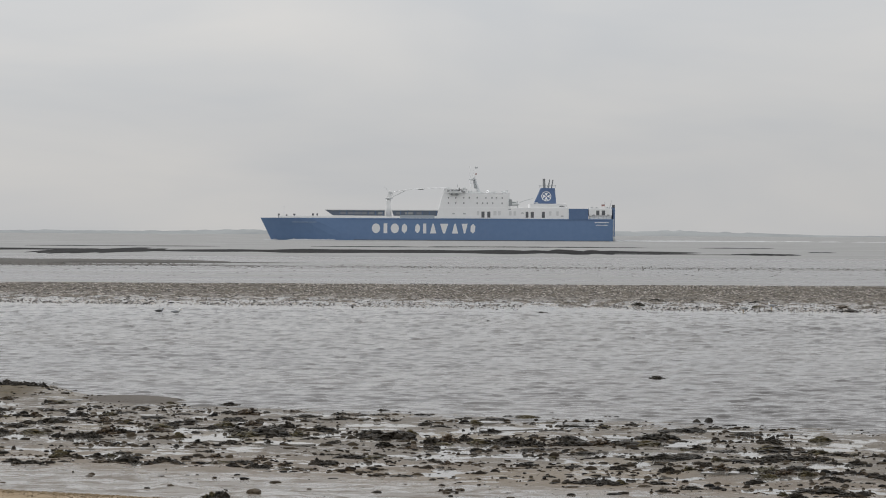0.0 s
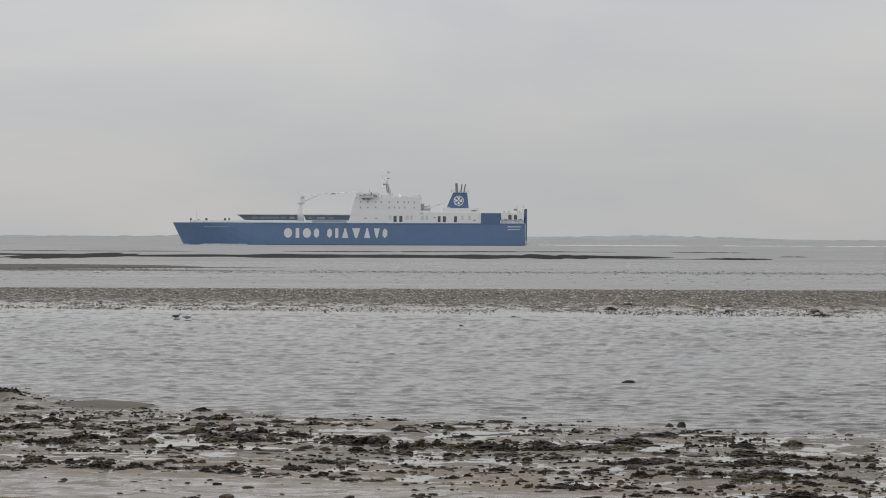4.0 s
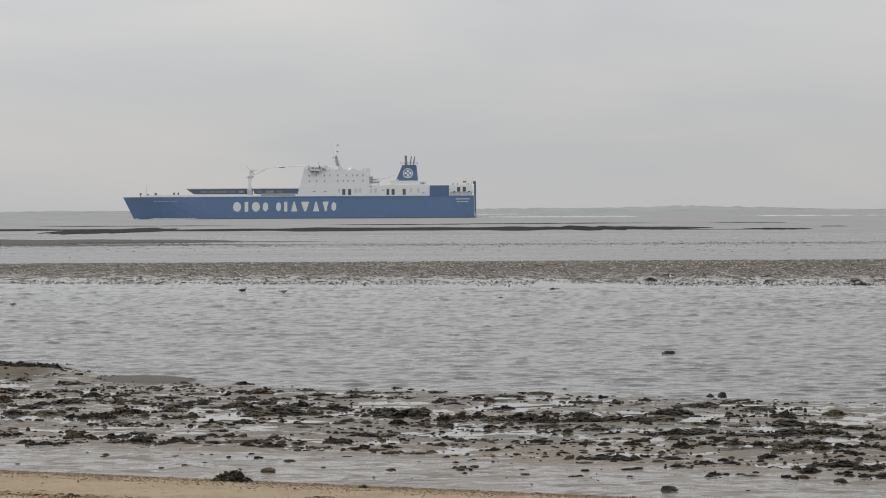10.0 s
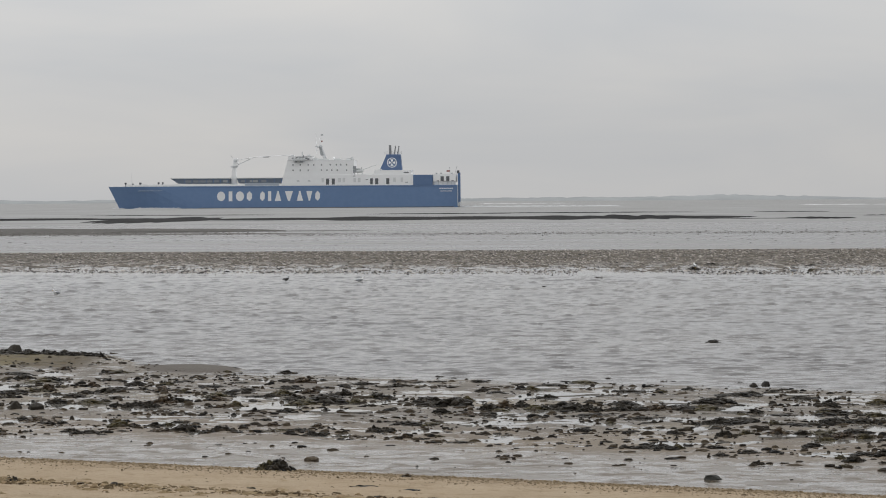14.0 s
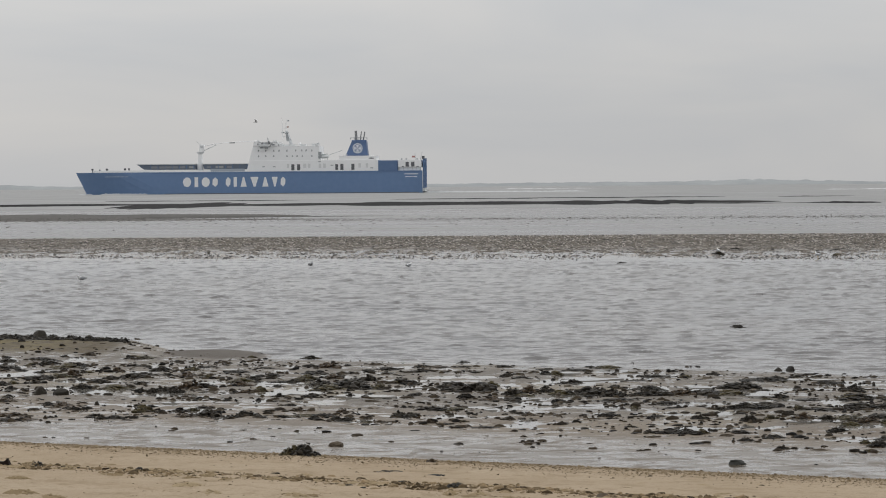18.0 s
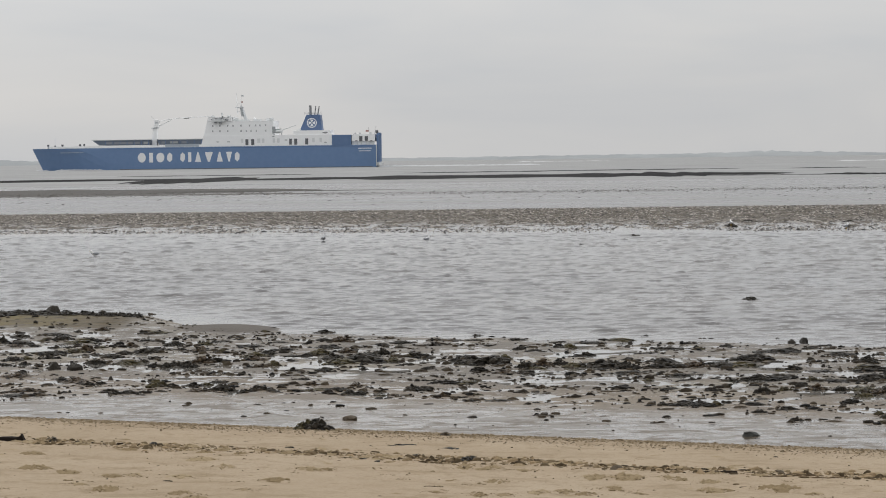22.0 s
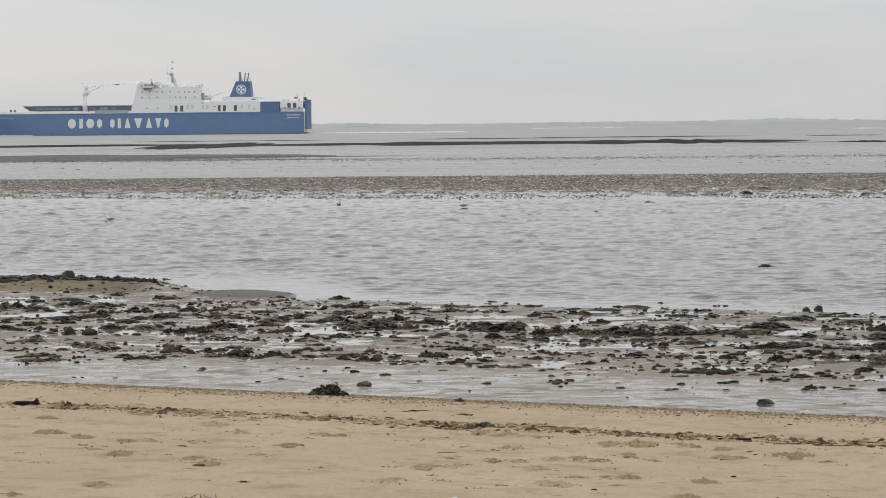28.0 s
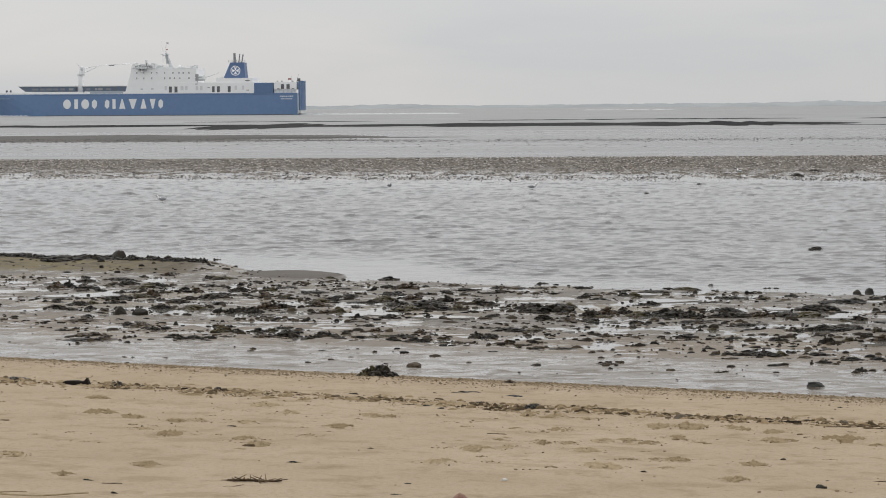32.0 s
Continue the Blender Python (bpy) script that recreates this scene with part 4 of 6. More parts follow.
    for x, r, zt, lean in ((37.5, 0.75, 34.6, 0.2), (35.2, 0.32, 34.2, -0.6), (33.5, 0.36, 34.0, -0.8)):
        part("exhaust_pipe", rod_bm((x, 0.5, 29.3), (x + lean, 0.5, zt), r, r * 0.92, 12), M_pipe, funnel, "sooty exhaust pipe")
    for z in (30.0, 30.7):
        part("funnel_rail", box_bm(31.0, 40.6, 3.2, 3.3, z, z + 0.14), M_grey, funnel)
    for k in range(5):
        part("rail_post", box_bm(31.2 + 2.3 * k, 31.35 + 2.3 * k, 3.2, 3.3, 29.4, 30.75), M_grey, funnel)
    ring = bmesh.new()
    cx, cz, seg = 36.5, 24.8, 32
    for r0, r1 in ((2.35, 2.75),):
        vs = [[ring.verts.new((cx + r * math.cos(k * math.tau / seg), 4.06, cz + r * math.sin(k * math.tau / seg))) for k in range(seg)] for r in (r0, r1)]
        for k in range(seg):
            ring.faces.new((vs[0][k], vs[0][(k + 1) % seg], vs[1][(k + 1) % seg], vs[1][k]))
    part("emblem_ring", ring, M_letter, funnel, "white ring emblem")
    for k in range(4):
        a = k * math.pi / 2
        arm = bmesh.new()
        arm.faces.new([arm.verts.new((cx + r * math.cos(a + d), 4.06, cz + r * math.sin(a + d))) for r, d in
                       ((0.35, -0.4), (2.15, -0.46), (1.8, 0.0), (2.15, 0.46), (0.35, 0.4))])
        part("emblem_wedge", arm, M_letter, funnel)
    part("casing_light", box_bm(41.5, 43.4, 12.2, 12.26, 20.7, 21.3), M_letter, base)
    part("rescue_boat", ball_bm((28.2, 11.6, 19.2), (2.2, 0.9, 0.55)), M_pipe, ship, "dark rescue boat on the deckhouse", True)

    # stern: blue ventilation tower, white docking house on legs, ramps
    part("side_tower", box_bm(13.7, 24.4, 4, BEAM + 0.08, 12.0, 17.9, 0.05), M_hull_dark, ship, "blue side tower at the stern ramp")
    aft = part("docking_house", box_bm(0.6, 13.4, -12.6, 12.6, 14.2, 18.2, 0.12), M_white, ship, "white docking house on legs")
    for x in (1.2, 3.4, 5.4, 8.0, 10.4, 12.8):
        part("leg", box_bm(x - 0.14, x + 0.14, 12.1, 12.5, 12.2, 14.2), M_cream, aft)
    part("backing", box_bm(0.8, 13.4, 11.3, 11.6, 12.2, 14.2), M_white, aft)
    for a, b in ((7.5, 9.3), (4.4, 6.2)):
        part("doorway", box_bm(a, b, 12.6, 12.66, 14.4, 17.0), M_dark, aft, "dark doorway")
    for x in (10.8, 2.6):
        part("fender", box_bm(x - 0.6, x + 0.6, 12.6, 12.8, 14.3, 14.7, 0.05), M_dark, aft)
    part("ensign_staff", rod_bm((1.6, 6, 18.2), (0.4, 6, 22.6), 0.12, 0.08), M_grey, aft)
    part("ensign", box_bm(4.3, 6.1, 8.0, 8.1, 19.4, 20.4), M_red, aft, "red ensign")
    part("ensign_pole", rod_bm((4.0, 8.0, 18.2), (4.4, 8.0, 22.0), 0.1), M_grey, aft)
    for x in (11.5, 9.0, 3.0):
        part("roof_vent", box_bm(x - 0.4, x + 0.4, 10.5, 11.5, 18.2, 19.0, 0.1), M_grey, aft)
    ramp = part("stern_ramp", box_bm(-1.0, -0.2, -8.0, 11.2, 2.6, 18.9, 0.1), M_hull_dark, ship, "raised blue stern ramp")
    part("ramp_head", box_bm(-1.1, 0.4, 9.0, 11.3, 18.6, 20.2, 0.1), M_dark, ramp)
    for k in range(5):
        part("ramp_rib", box_bm(-1.2, -1.0, -7.6 + 4.4 * k, -7.2 + 4.4 * k, 3, 19), M_hull, ramp)
    part("stern_edge", box_bm(-0.3, 0.0, 11.4, 12.9, 0.6, 12.2), M_cream, ship, "pale stern quarter edge")
    part("stern_sill", box_bm(-1.4, 0.0, -11, 11, 0.7, 2.4, 0.1), M_cream, ship, "pale ramp sill")

    # lettering as plain white shapes: kind, width along the side
    x = 133.4
    shapes = (("oval", 5.4), ("slab", 3.7), ("oval", 5.4), ("lozenge", 3.8), ("", 3.0), ("lozenge", 3.4), ("slab", 3.2), ("peak", 4.8),
              ("valley", 6.0), ("peak", 4.8), ("valley", 4.4), ("lozenge", 3.4))
    for kind, w in shapes:
        if kind:
            part("letter_shape", sign_shape(kind, x - w, w, 3.9, 9.3), M_letter, hull, "plain white sign shape on the blue side")
        x -= w + 0.65 * (kind != "")
    for k in range(6):
        a = 163.5 + 2.3 * k
        part("name_bar", box_bm(a, a + 2.0, half(a + 1, 10) + 0.02, half(a + 1, 10) + 0.14, 9.7, 10.0), M_panel, hull)
    for k in range(7):
        part("name_bar", box_bm(2.4 + 1.1 * k, 3.3 + 1.1 * k, BEAM - 0.02, BEAM + 0.06, 10.1, 10.6), M_letter, hull)
        if k < 6:
            part("name_bar", box_bm(3.0 + 1.1 * k, 3.95 + 1.1 * k, BEAM - 0.02, BEAM + 0.06, 8.7, 9.05), M_letter, hull)
    return ship


def ball_bm(centre, radii, rough=0.0, seed=0, seg=14, rings=8):
    bm = bmesh.new()
    bmesh.ops.create_uvsphere(bm, u_segments=seg, v_segments=rings, radius=1.0)
    for v in bm.verts:
        k = 1 + rough * noise.noise(v.co * 1.7 + Vector((seed, 0, 0))) if rough else 1
        v.co = Vector((v.co.x * radii[0] * k + centre[0], v.co.y * radii[1] * k + centre[1], v.co.z * radii[2] * k + centre[2]))
    return bm


ship = build_ship()


def foam_strip(name, label, pieces, seed):
    """Broken foam: flat ragged flakes and low crests, joined, a little above the water."""
    rng = np.random.default_rng(seed)
    verts, faces = [], []
    for x0, x1, y0, y1, count, size, tall in pieces:
        for _ in range(count):
            cx, cy = rng.uniform(x0, x1), rng.uniform(y0, y1)
            n, L = 7, size * rng.uniform(0.5, 1.6)
            base = len(verts)
            verts.append((cx, cy, tall * rng.uniform(0.5, 1.2)))
            for k in range(n):
                a = k * math.tau / n
                r = rng.uniform(0.7, 1.2)
                verts.append((cx + L * r * math.cos(a), cy + 0.35 * L * r * math.sin(a), 0.0))
            faces += [(base, base + 1 + k, base + 1 + (k + 1) % n) for k in range(n)]
    ob = obj(name, mesh_of(name, verts, faces, True), M_foam)
    return tagged(ob, label, "foam", kind="stuff")


wake = foam_strip("ship_wake", "white churned wake trailing from the ferry's stern",
                  [(-90, -2, -4, 8, 90, 3.4, 0.6), (-46, -2, -4, 8, 60, 3.2, 0.6), (-14, 0, -9, 10, 34, 2.2, 0.9), (152, 178, 11.5, 14.0, 44, 1.6, 0.7), (184, 193, -1, 3, 14, 1.6, 0.5)], 71)
surf = foam_strip("surf_line", "thin white line of surf on a distant shoal", [(176, 420, 1690, 1715, 56, 6.0, 0.32), (-10, 60, 2550, 2600, 20, 6, 0.3)], 72)
surf.location = (0, 0, 0.0)


# ---- the shore: weed, stones and what the tide left ----
WEED_1 = [
    (4.43, 50.63, 0.17, 0.07), (0.09, 51.96, 0.26, 0.04), (3.93, 52.45, 0.2, 0.06), (4.47, 52.93, 0.28, 0.07), (3, 53.88, 0.31, 0.07),
    (3.25, 54.01, 0.21, 0.08), (2.31, 54.04, 0.16, 0.06), (3.96, 54.11, 0.31, 0.07), (2.73, 54.16, 0.41, 0.1), (5.76, 54.18, 0.27, 0.09),
    (7.36, 55.1, 0.21, 0.08), (8.24, 55.35, 0.25, 0.09), (-0.75, 55.37, 0.38, 0.03), (-1.23, 55.39, 0.25, 0.03), (2, 55.4, 0.17, 0.04),
    (6.16, 55.94, 0.32, 0.09), (0.69, 56.15, 0.36, 0.04), (8.2, 56.17, 0.17, 0.09), (-1.51, 56.24, 0.19, 0.05), (6.95, 56.42, 0.26, 0.11),
    (-1.79, 56.54, 0.17, 0.08), (6.54, 56.65, 0.32, 0.11), (4.31, 56.73, 0.22, 0.13), (-1.15, 56.8, 0.15, 0.04),
]
WEED_2 = [
    (8.09, 56.86, 0.17, 0.11), (7.55, 56.93, 0.15, 0.05), (6.22, 56.95, 0.43, 0.13), (5.84, 56.96, 0.26, 0.13), (-3.01, 57.02, 0.15, 0.04),
    (5.37, 57.13, 0.33, 0.13), (-2.8, 57.16, 0.22, 0.04), (7.87, 57.26, 0.22, 0.09), (4.79, 57.3, 0.22, 0.09), (-3.47, 57.48, 0.2, 0.07),
    (3.44, 57.5, 0.26, 0.08), (-10.18, 57.55, 0.55, 0.07), (6.33, 57.64, 0.44, 0.11), (-3.65, 57.64, 0.18, 0.07), (-9.76, 57.69, 0.4, 0.07),
    (6.89, 57.71, 0.44, 0.13), (-8.27, 57.8, 0.22, 0.07), (-8.01, 57.95, 0.31, 0.09), (1.6, 58.03, 0.18, 0.08), (2.6, 58.14, 0.22, 0.04),
    (-5.75, 58.18, 0.27, 0.07), (-2.23, 58.19, 0.33, 0.13), (0.1, 58.24, 0.22, 0.06), (-3.91, 58.26, 0.33, 0.06),
]
WEED_3 = [
    (-4.3, 58.27, 0.44, 0.06), (-9.35, 58.28, 0.18, 0.04), (-4.53, 58.28, 0.22, 0.04), (-7.45, 58.39, 0.18, 0.04), (-6.68, 58.52, 0.33, 0.06),
    (3.73, 58.55, 0.16, 0.11), (-5.4, 58.63, 0.27, 0.11), (-5.57, 58.63, 0.22, 0.13), (-2.47, 58.66, 0.22, 0.11), (-6.24, 58.66, 0.36, 0.16),
    (-9.99, 58.75, 0.22, 0.07), (-10.28, 58.76, 0.45, 0.09), (4.3, 58.84, 0.2, 0.06), (-8.53, 58.87, 0.22, 0.06), (2.98, 59.21, 0.18, 0.05),
    (-7.33, 59.48, 0.18, 0.08), (-3.65, 59.5, 0.18, 0.07), (-0.2, 59.51, 0.16, 0.07), (-4.56, 59.54, 0.23, 0.08), (9.21, 59.54, 0.34, 0.07),
    (8.36, 59.58, 0.27, 0.1), (-7.67, 59.64, 0.32, 0.14), (7.92, 59.68, 0.27, 0.05), (-5.09, 59.72, 0.23, 0.05),
]
WEED_4 = [
    (5.95, 59.72, 0.57, 0.11), (6.44, 60.02, 0.46, 0.09), (-11.04, 60.04, 0.18, 0.06), (5.59, 60.06, 0.27, 0.09), (-1.84, 60.06, 0.41, 0.09),
    (-6.98, 60.11, 0.28, 0.09), (-1.33, 60.2, 0.46, 0.07), (-6.74, 60.27, 0.23, 0.1), (3.93, 60.3, 0.23, 0.07), (4.25, 60.45, 0.23, 0.09),
    (-9.23, 60.48, 0.23, 0.06), (6.87, 60.49, 0.46, 0.14), (3.16, 60.5, 0.16, 0.07), (7.46, 60.58, 0.35, 0.12), (-6.21, 60.58, 0.18, 0.06),
    (7.81, 60.63, 0.28, 0.09), (-8.96, 60.64, 0.18, 0.07), (3.63, 60.64, 0.16, 0.05), (2.27, 60.7, 0.19, 0.06), (4.96, 60.75, 0.58, 0.16),
    (4.56, 60.77, 0.28, 0.14), (-2.29, 60.91, 0.16, 0.06), (-0.53, 60.99, 0.16, 0.03), (-6.62, 61.1, 0.23, 0.07),
]
WEED_5 = [
    (-7.72, 61.46, 0.19, 0.06), (-4.83, 61.53, 0.19, 0.06), (-8.03, 61.63, 0.19, 0.09), (-9.65, 61.65, 0.35, 0.07), (9.39, 61.67, 0.28, 0.08),
    (8.32, 61.86, 0.35, 0.09), (8.56, 61.89, 0.24, 0.05), (2.95, 62.03, 0.35, 0.07), (-10.03, 62.17, 0.19, 0.06), (0.76, 62.66, 0.19, 0.08),
    (7.95, 62.66, 0.36, 0.1), (7.67, 62.79, 0.24, 0.05), (-11.11, 62.88, 0.43, 0.06), (2.09, 62.95, 0.6, 0.07), (-0.67, 63.08, 0.41, 0.08),
    (6.05, 63.12, 0.6, 0.06), (5.18, 63.34, 0.24, 0.05), (7.14, 63.42, 0.6, 0.15), (6.99, 63.44, 0.36, 0.12), (-1.22, 63.47, 0.24, 0.11),
    (-2.98, 63.55, 0.24, 0.05), (7.62, 63.67, 0.17, 0.07), (5.51, 63.69, 0.24, 0.12), (1.95, 64.05, 0.37, 0.17),
]
WEED_6 = [
    (-3.75, 64.14, 0.17, 0.11), (-5.29, 64.22, 0.2, 0.1), (-1.94, 64.24, 0.17, 0.07), (-11.28, 64.32, 0.17, 0.05), (3.43, 64.35, 0.42, 0.15),
    (3, 64.37, 0.42, 0.12), (-4.62, 64.37, 0.29, 0.12), (2.69, 64.38, 0.37, 0.17), (4.84, 64.47, 0.29, 0.06), (-0.01, 64.52, 0.37, 0.07),
    (-2.35, 64.63, 0.25, 0.07), (4.49, 64.67, 0.54, 0.12), (3.87, 64.7, 0.62, 0.17), (-0.23, 64.72, 0.37, 0.25), (1.66, 64.81, 0.49, 0.22),
    (0.8, 65.04, 0.37, 0.1), (1.36, 65.21, 0.45, 0.22), (0.99, 65.23, 0.17, 0.1), (-1.31, 65.34, 0.25, 0.05), (7.28, 65.46, 0.3, 0.12),
    (-6.16, 65.59, 0.25, 0.08), (0.5, 65.83, 0.28, 0.2), (0.12, 65.85, 0.38, 0.15), (7.32, 65.88, 0.3, 0.13),
]
WEED_7 = [
    (-5.87, 65.96, 0.23, 0.13), (-6.42, 65.99, 0.15, 0.08), (-8.3, 66, 0.18, 0.18), (-7.78, 66, 0.3, 0.15), (-2.85, 66.2, 0.2, 0.06),
    (-12.02, 66.23, 0.3, 0.1), (-1.02, 66.3, 0.56, 0.23), (-1.4, 66.32, 0.51, 0.18), (6.16, 66.33, 0.51, 0.06), (5.3, 66.37, 0.3, 0.06),
    (-8.56, 66.39, 0.2, 0.1), (-4.39, 66.48, 0.51, 0.15), (2.78, 66.5, 0.51, 0.13), (7.93, 66.52, 0.3, 0.05), (-8.11, 66.59, 0.25, 0.13),
    (-1.72, 66.74, 0.18, 0.1), (8.54, 66.81, 0.38, 0.11), (-11.32, 66.99, 0.18, 0.06), (4.97, 66.99, 0.51, 0.15), (4.71, 67.01, 0.43, 0.13),
    (2.07, 67.14, 0.2, 0.09), (-7.6, 67.2, 0.38, 0.18), (-11.68, 67.2, 0.2, 0.08), (-10.04, 67.38, 0.33, 0.13),
]
WEED_8 = [
    (-10.25, 67.38, 0.18, 0.08), (-9.31, 67.38, 0.46, 0.12), (-3.29, 67.43, 0.31, 0.13), (-12.5, 67.43, 0.31, 0.08), (-3.96, 67.46, 0.64, 0.23),
    (-7.32, 67.6, 0.39, 0.15), (-9.03, 67.79, 0.21, 0.05), (-0.72, 67.91, 0.26, 0.13), (-1.63, 68.17, 0.47, 0.16), (-5.66, 68.18, 0.16, 0.04),
    (-6.55, 68.43, 0.39, 0.12), (-4.72, 68.54, 0.39, 0.16), (-12.19, 68.64, 0.39, 0.13), (7.05, 68.75, 0.47, 0.08), (-11.9, 68.84, 0.26, 0.09),
    (0.92, 68.87, 0.39, 0.08), (-3.03, 68.88, 0.26, 0.08), (-11.46, 69.04, 0.32, 0.08), (-8.94, 69.05, 0.26, 0.08), (-2.8, 69.08, 0.47, 0.16),
    (-9.96, 69.25, 0.32, 0.09), (1.19, 69.29, 0.26, 0.13), (-12.84, 69.3, 0.26, 0.08), (5.64, 69.48, 0.66, 0.09),
]
WEED_9 = [
    (-4.03, 69.58, 0.53, 0.11), (-5.4, 69.66, 0.21, 0.09), (-5.73, 69.67, 0.4, 0.08), (5.96, 69.68, 0.27, 0.11), (-6.61, 69.71, 0.4, 0.11),
    (2.66, 69.86, 0.48, 0.05), (-3.69, 70.22, 0.32, 0.13), (-12.98, 70.38, 0.27, 0.07), (-0.03, 70.46, 0.32, 0.07), (-5.16, 70.53, 0.4, 0.12),
    (-10.55, 70.54, 0.22, 0.07), (-11.69, 70.55, 0.4, 0.09), (-6.42, 70.59, 0.4, 0.11), (-4.53, 70.71, 0.32, 0.11), (6.54, 70.99, 0.27, 0.05),
    (-11.51, 70.99, 0.32, 0.08), (-9.94, 70.99, 0.27, 0.11), (3.9, 71.37, 0.24, 0.07), (-11.17, 71.44, 0.41, 0.12), (-9.45, 71.45, 0.46, 0.16),
    (-7.63, 71.5, 0.19, 0.07), (3.2, 71.64, 0.68, 0.07), (3, 71.65, 0.27, 0.05), (-6.11, 71.72, 0.49, 0.1),
]
WEED_10 = [
    (-0.41, 71.85, 0.22, 0.07), (-10.99, 71.89, 0.33, 0.16), (-8.2, 71.95, 0.41, 0.14), (4.63, 72.02, 0.22, 0.07), (0.51, 72.03, 0.22, 0.04),
    (6.95, 72.12, 0.27, 0.05), (-8.7, 72.17, 0.28, 0.08), (0.8, 72.24, 0.28, 0.1), (-9.22, 72.38, 0.55, 0.11), (-11.52, 72.82, 0.22, 0.08),
    (-11.88, 72.82, 0.33, 0.1), (-10.79, 73.05, 0.33, 0.07), (-1.15, 73.07, 0.22, 0.06), (-5.17, 73.07, 0.42, 0.07), (2.64, 73.09, 0.33, 0.04),
    (-4.48, 73.27, 0.28, 0.04), (-1.95, 73.36, 0.2, 0.04), (-7.09, 73.39, 0.48, 0.08), (-2.59, 73.4, 0.34, 0.07), (-3.02, 73.43, 0.22, 0.07),
    (3.73, 73.51, 0.17, 0.07), (-10.43, 73.53, 0.17, 0.04), (-13.08, 73.82, 0.31, 0.06), (1.31, 73.9, 0.51, 0.06),
]
WEED_11 = [
    (-3.89, 73.97, 0.28, 0.07), (-10.17, 74.02, 0.28, 0.11), (0.52, 74.19, 0.23, 0.04), (-12.67, 74.28, 0.23, 0.07), (-9.14, 74.55, 0.34, 0.1),
    (-5.78, 74.58, 0.17, 0.04), (-3.43, 74.69, 0.43, 0.09), (-8.38, 74.83, 0.29, 0.11), (2.14, 75.1, 0.52, 0.09), (-4.97, 75.29, 0.43, 0.17),
    (-13.22, 75.29, 0.52, 0.11), (6.15, 75.37, 0.23, 0.03), (-6.56, 75.37, 0.43, 0.06), (-11.65, 75.49, 0.63, 0.14), (4.44, 75.55, 0.17, 0.07),
    (-1.52, 75.58, 0.29, 0.04), (-14.01, 75.6, 0.35, 0.14), (-0.51, 75.78, 0.32, 0.07), (-8.06, 75.86, 0.35, 0.06), (-2.32, 75.89, 0.58, 0.06),
    (-2.64, 75.91, 0.17, 0.06), (-9.98, 76.02, 0.43, 0.09), (-9.69, 76.03, 0.17, 0.06), (-13.77, 76.09, 0.2, 0.22),
]
WEED_12 = [
    (-5.46, 76.09, 0.29, 0.09), (-11.48, 76.25, 0.35, 0.15), (-11.15, 76.51, 0.18, 0.06), (-12.33, 76.52, 0.35, 0.12), (-12.77, 76.54, 0.2, 0.07),
    (-3.81, 76.77, 0.29, 0.07), (2.83, 76.91, 0.18, 0.09), (-7.75, 77.45, 0.18, 0.06), (-1.56, 77.89, 0.24, 0.06), (-13.65, 77.9, 0.36, 0.1),
    (-12.9, 78.66, 0.54, 0.1), (-9.19, 78.72, 0.15, 0.06), (-5.73, 79.87, 0.4, 0.12), (-10.66, 80.04, 0.18, 0.05), (-7.37, 80.25, 0.18, 0.06),
    (-12.15, 80.3, 0.15, 0.06), (-10.31, 80.34, 0.46, 0.09), (-14.09, 80.42, 0.21, 0.06), (-12.52, 80.6, 0.15, 0.11), (-11.99, 81.45, 0.31, 0.08),
    (-16.39, 89.45, 0.85, 0.2), (-14.22, 89.95, 0.51, 0.12), (-15.81, 90.1, 0.69, 0.14), (-12.31, 90.17, 0.34, 0.05),
]
WEED_13 = [
    (-12.61, 90.18, 0.17, 0.07), (-13.84, 90.27, 0.34, 0.09), (-15.25, 90.4, 0.52, 0.14), (-11.82, 90.53, 0.17, 0.07), (-12.92, 90.55, 0.24, 0.07),
    (-13.33, 90.94, 0.24, 0.1),
]
WEED_14 = [
    (6.11, 51.14, 0.27, 0.12), (5.96, 51.80, 0.14, 0.08), (6.55, 52.60, 0.40, 0.08), (6.86, 52.26, 0.34, 0.12), (7.10, 51.47, 0.27, 0.10),
    (7.37, 50.29, 0.38, 0.10), (6.92, 50.08, 0.17, 0.07), (6.69, 50.18, 0.13, 0.05), (6.56, 50.60, 0.14, 0.04), (5.84, 49.97, 0.21, 0.06),
    (6.41, 48.95, 0.10, 0.07),
]
BITS_1 = [
    (1.97, 50.25, 0.08, 0.03), (5.01, 50.27, 0.13, 0.05), (2.96, 50.33, 0.08, 0.03), (2.11, 50.48, 0.07, 0.04), (4.87, 50.62, 0.08, 0.03),
    (1.18, 50.62, 0.08, 0.05), (0.15, 50.89, 0.1, 0.05), (5.16, 50.96, 0.08, 0.04), (2.25, 51.53, 0.1, 0.06), (-1.14, 51.64, 0.12, 0.05),
    (3.02, 51.74, 0.14, 0.06), (1.16, 51.81, 0.05, 0.02), (-3.77, 51.85, 0.06, 0.03), (3.18, 51.86, 0.1, 0.07), (-8.41, 52.13, 0.06, 0.02),
    (5.52, 52.15, 0.06, 0.04), (-5.19, 52.26, 0.1, 0.03), (-2.34, 52.29, 0.06, 0.03), (0.32, 52.32, 0.12, 0.06), (-4.83, 52.75, 0.08, 0.04),
    (5.03, 52.78, 0.1, 0.05), (2.31, 53.01, 0.14, 0.05), (4.93, 53.04, 0.14, 0.08), (2.17, 53.14, 0.08, 0.03),
]
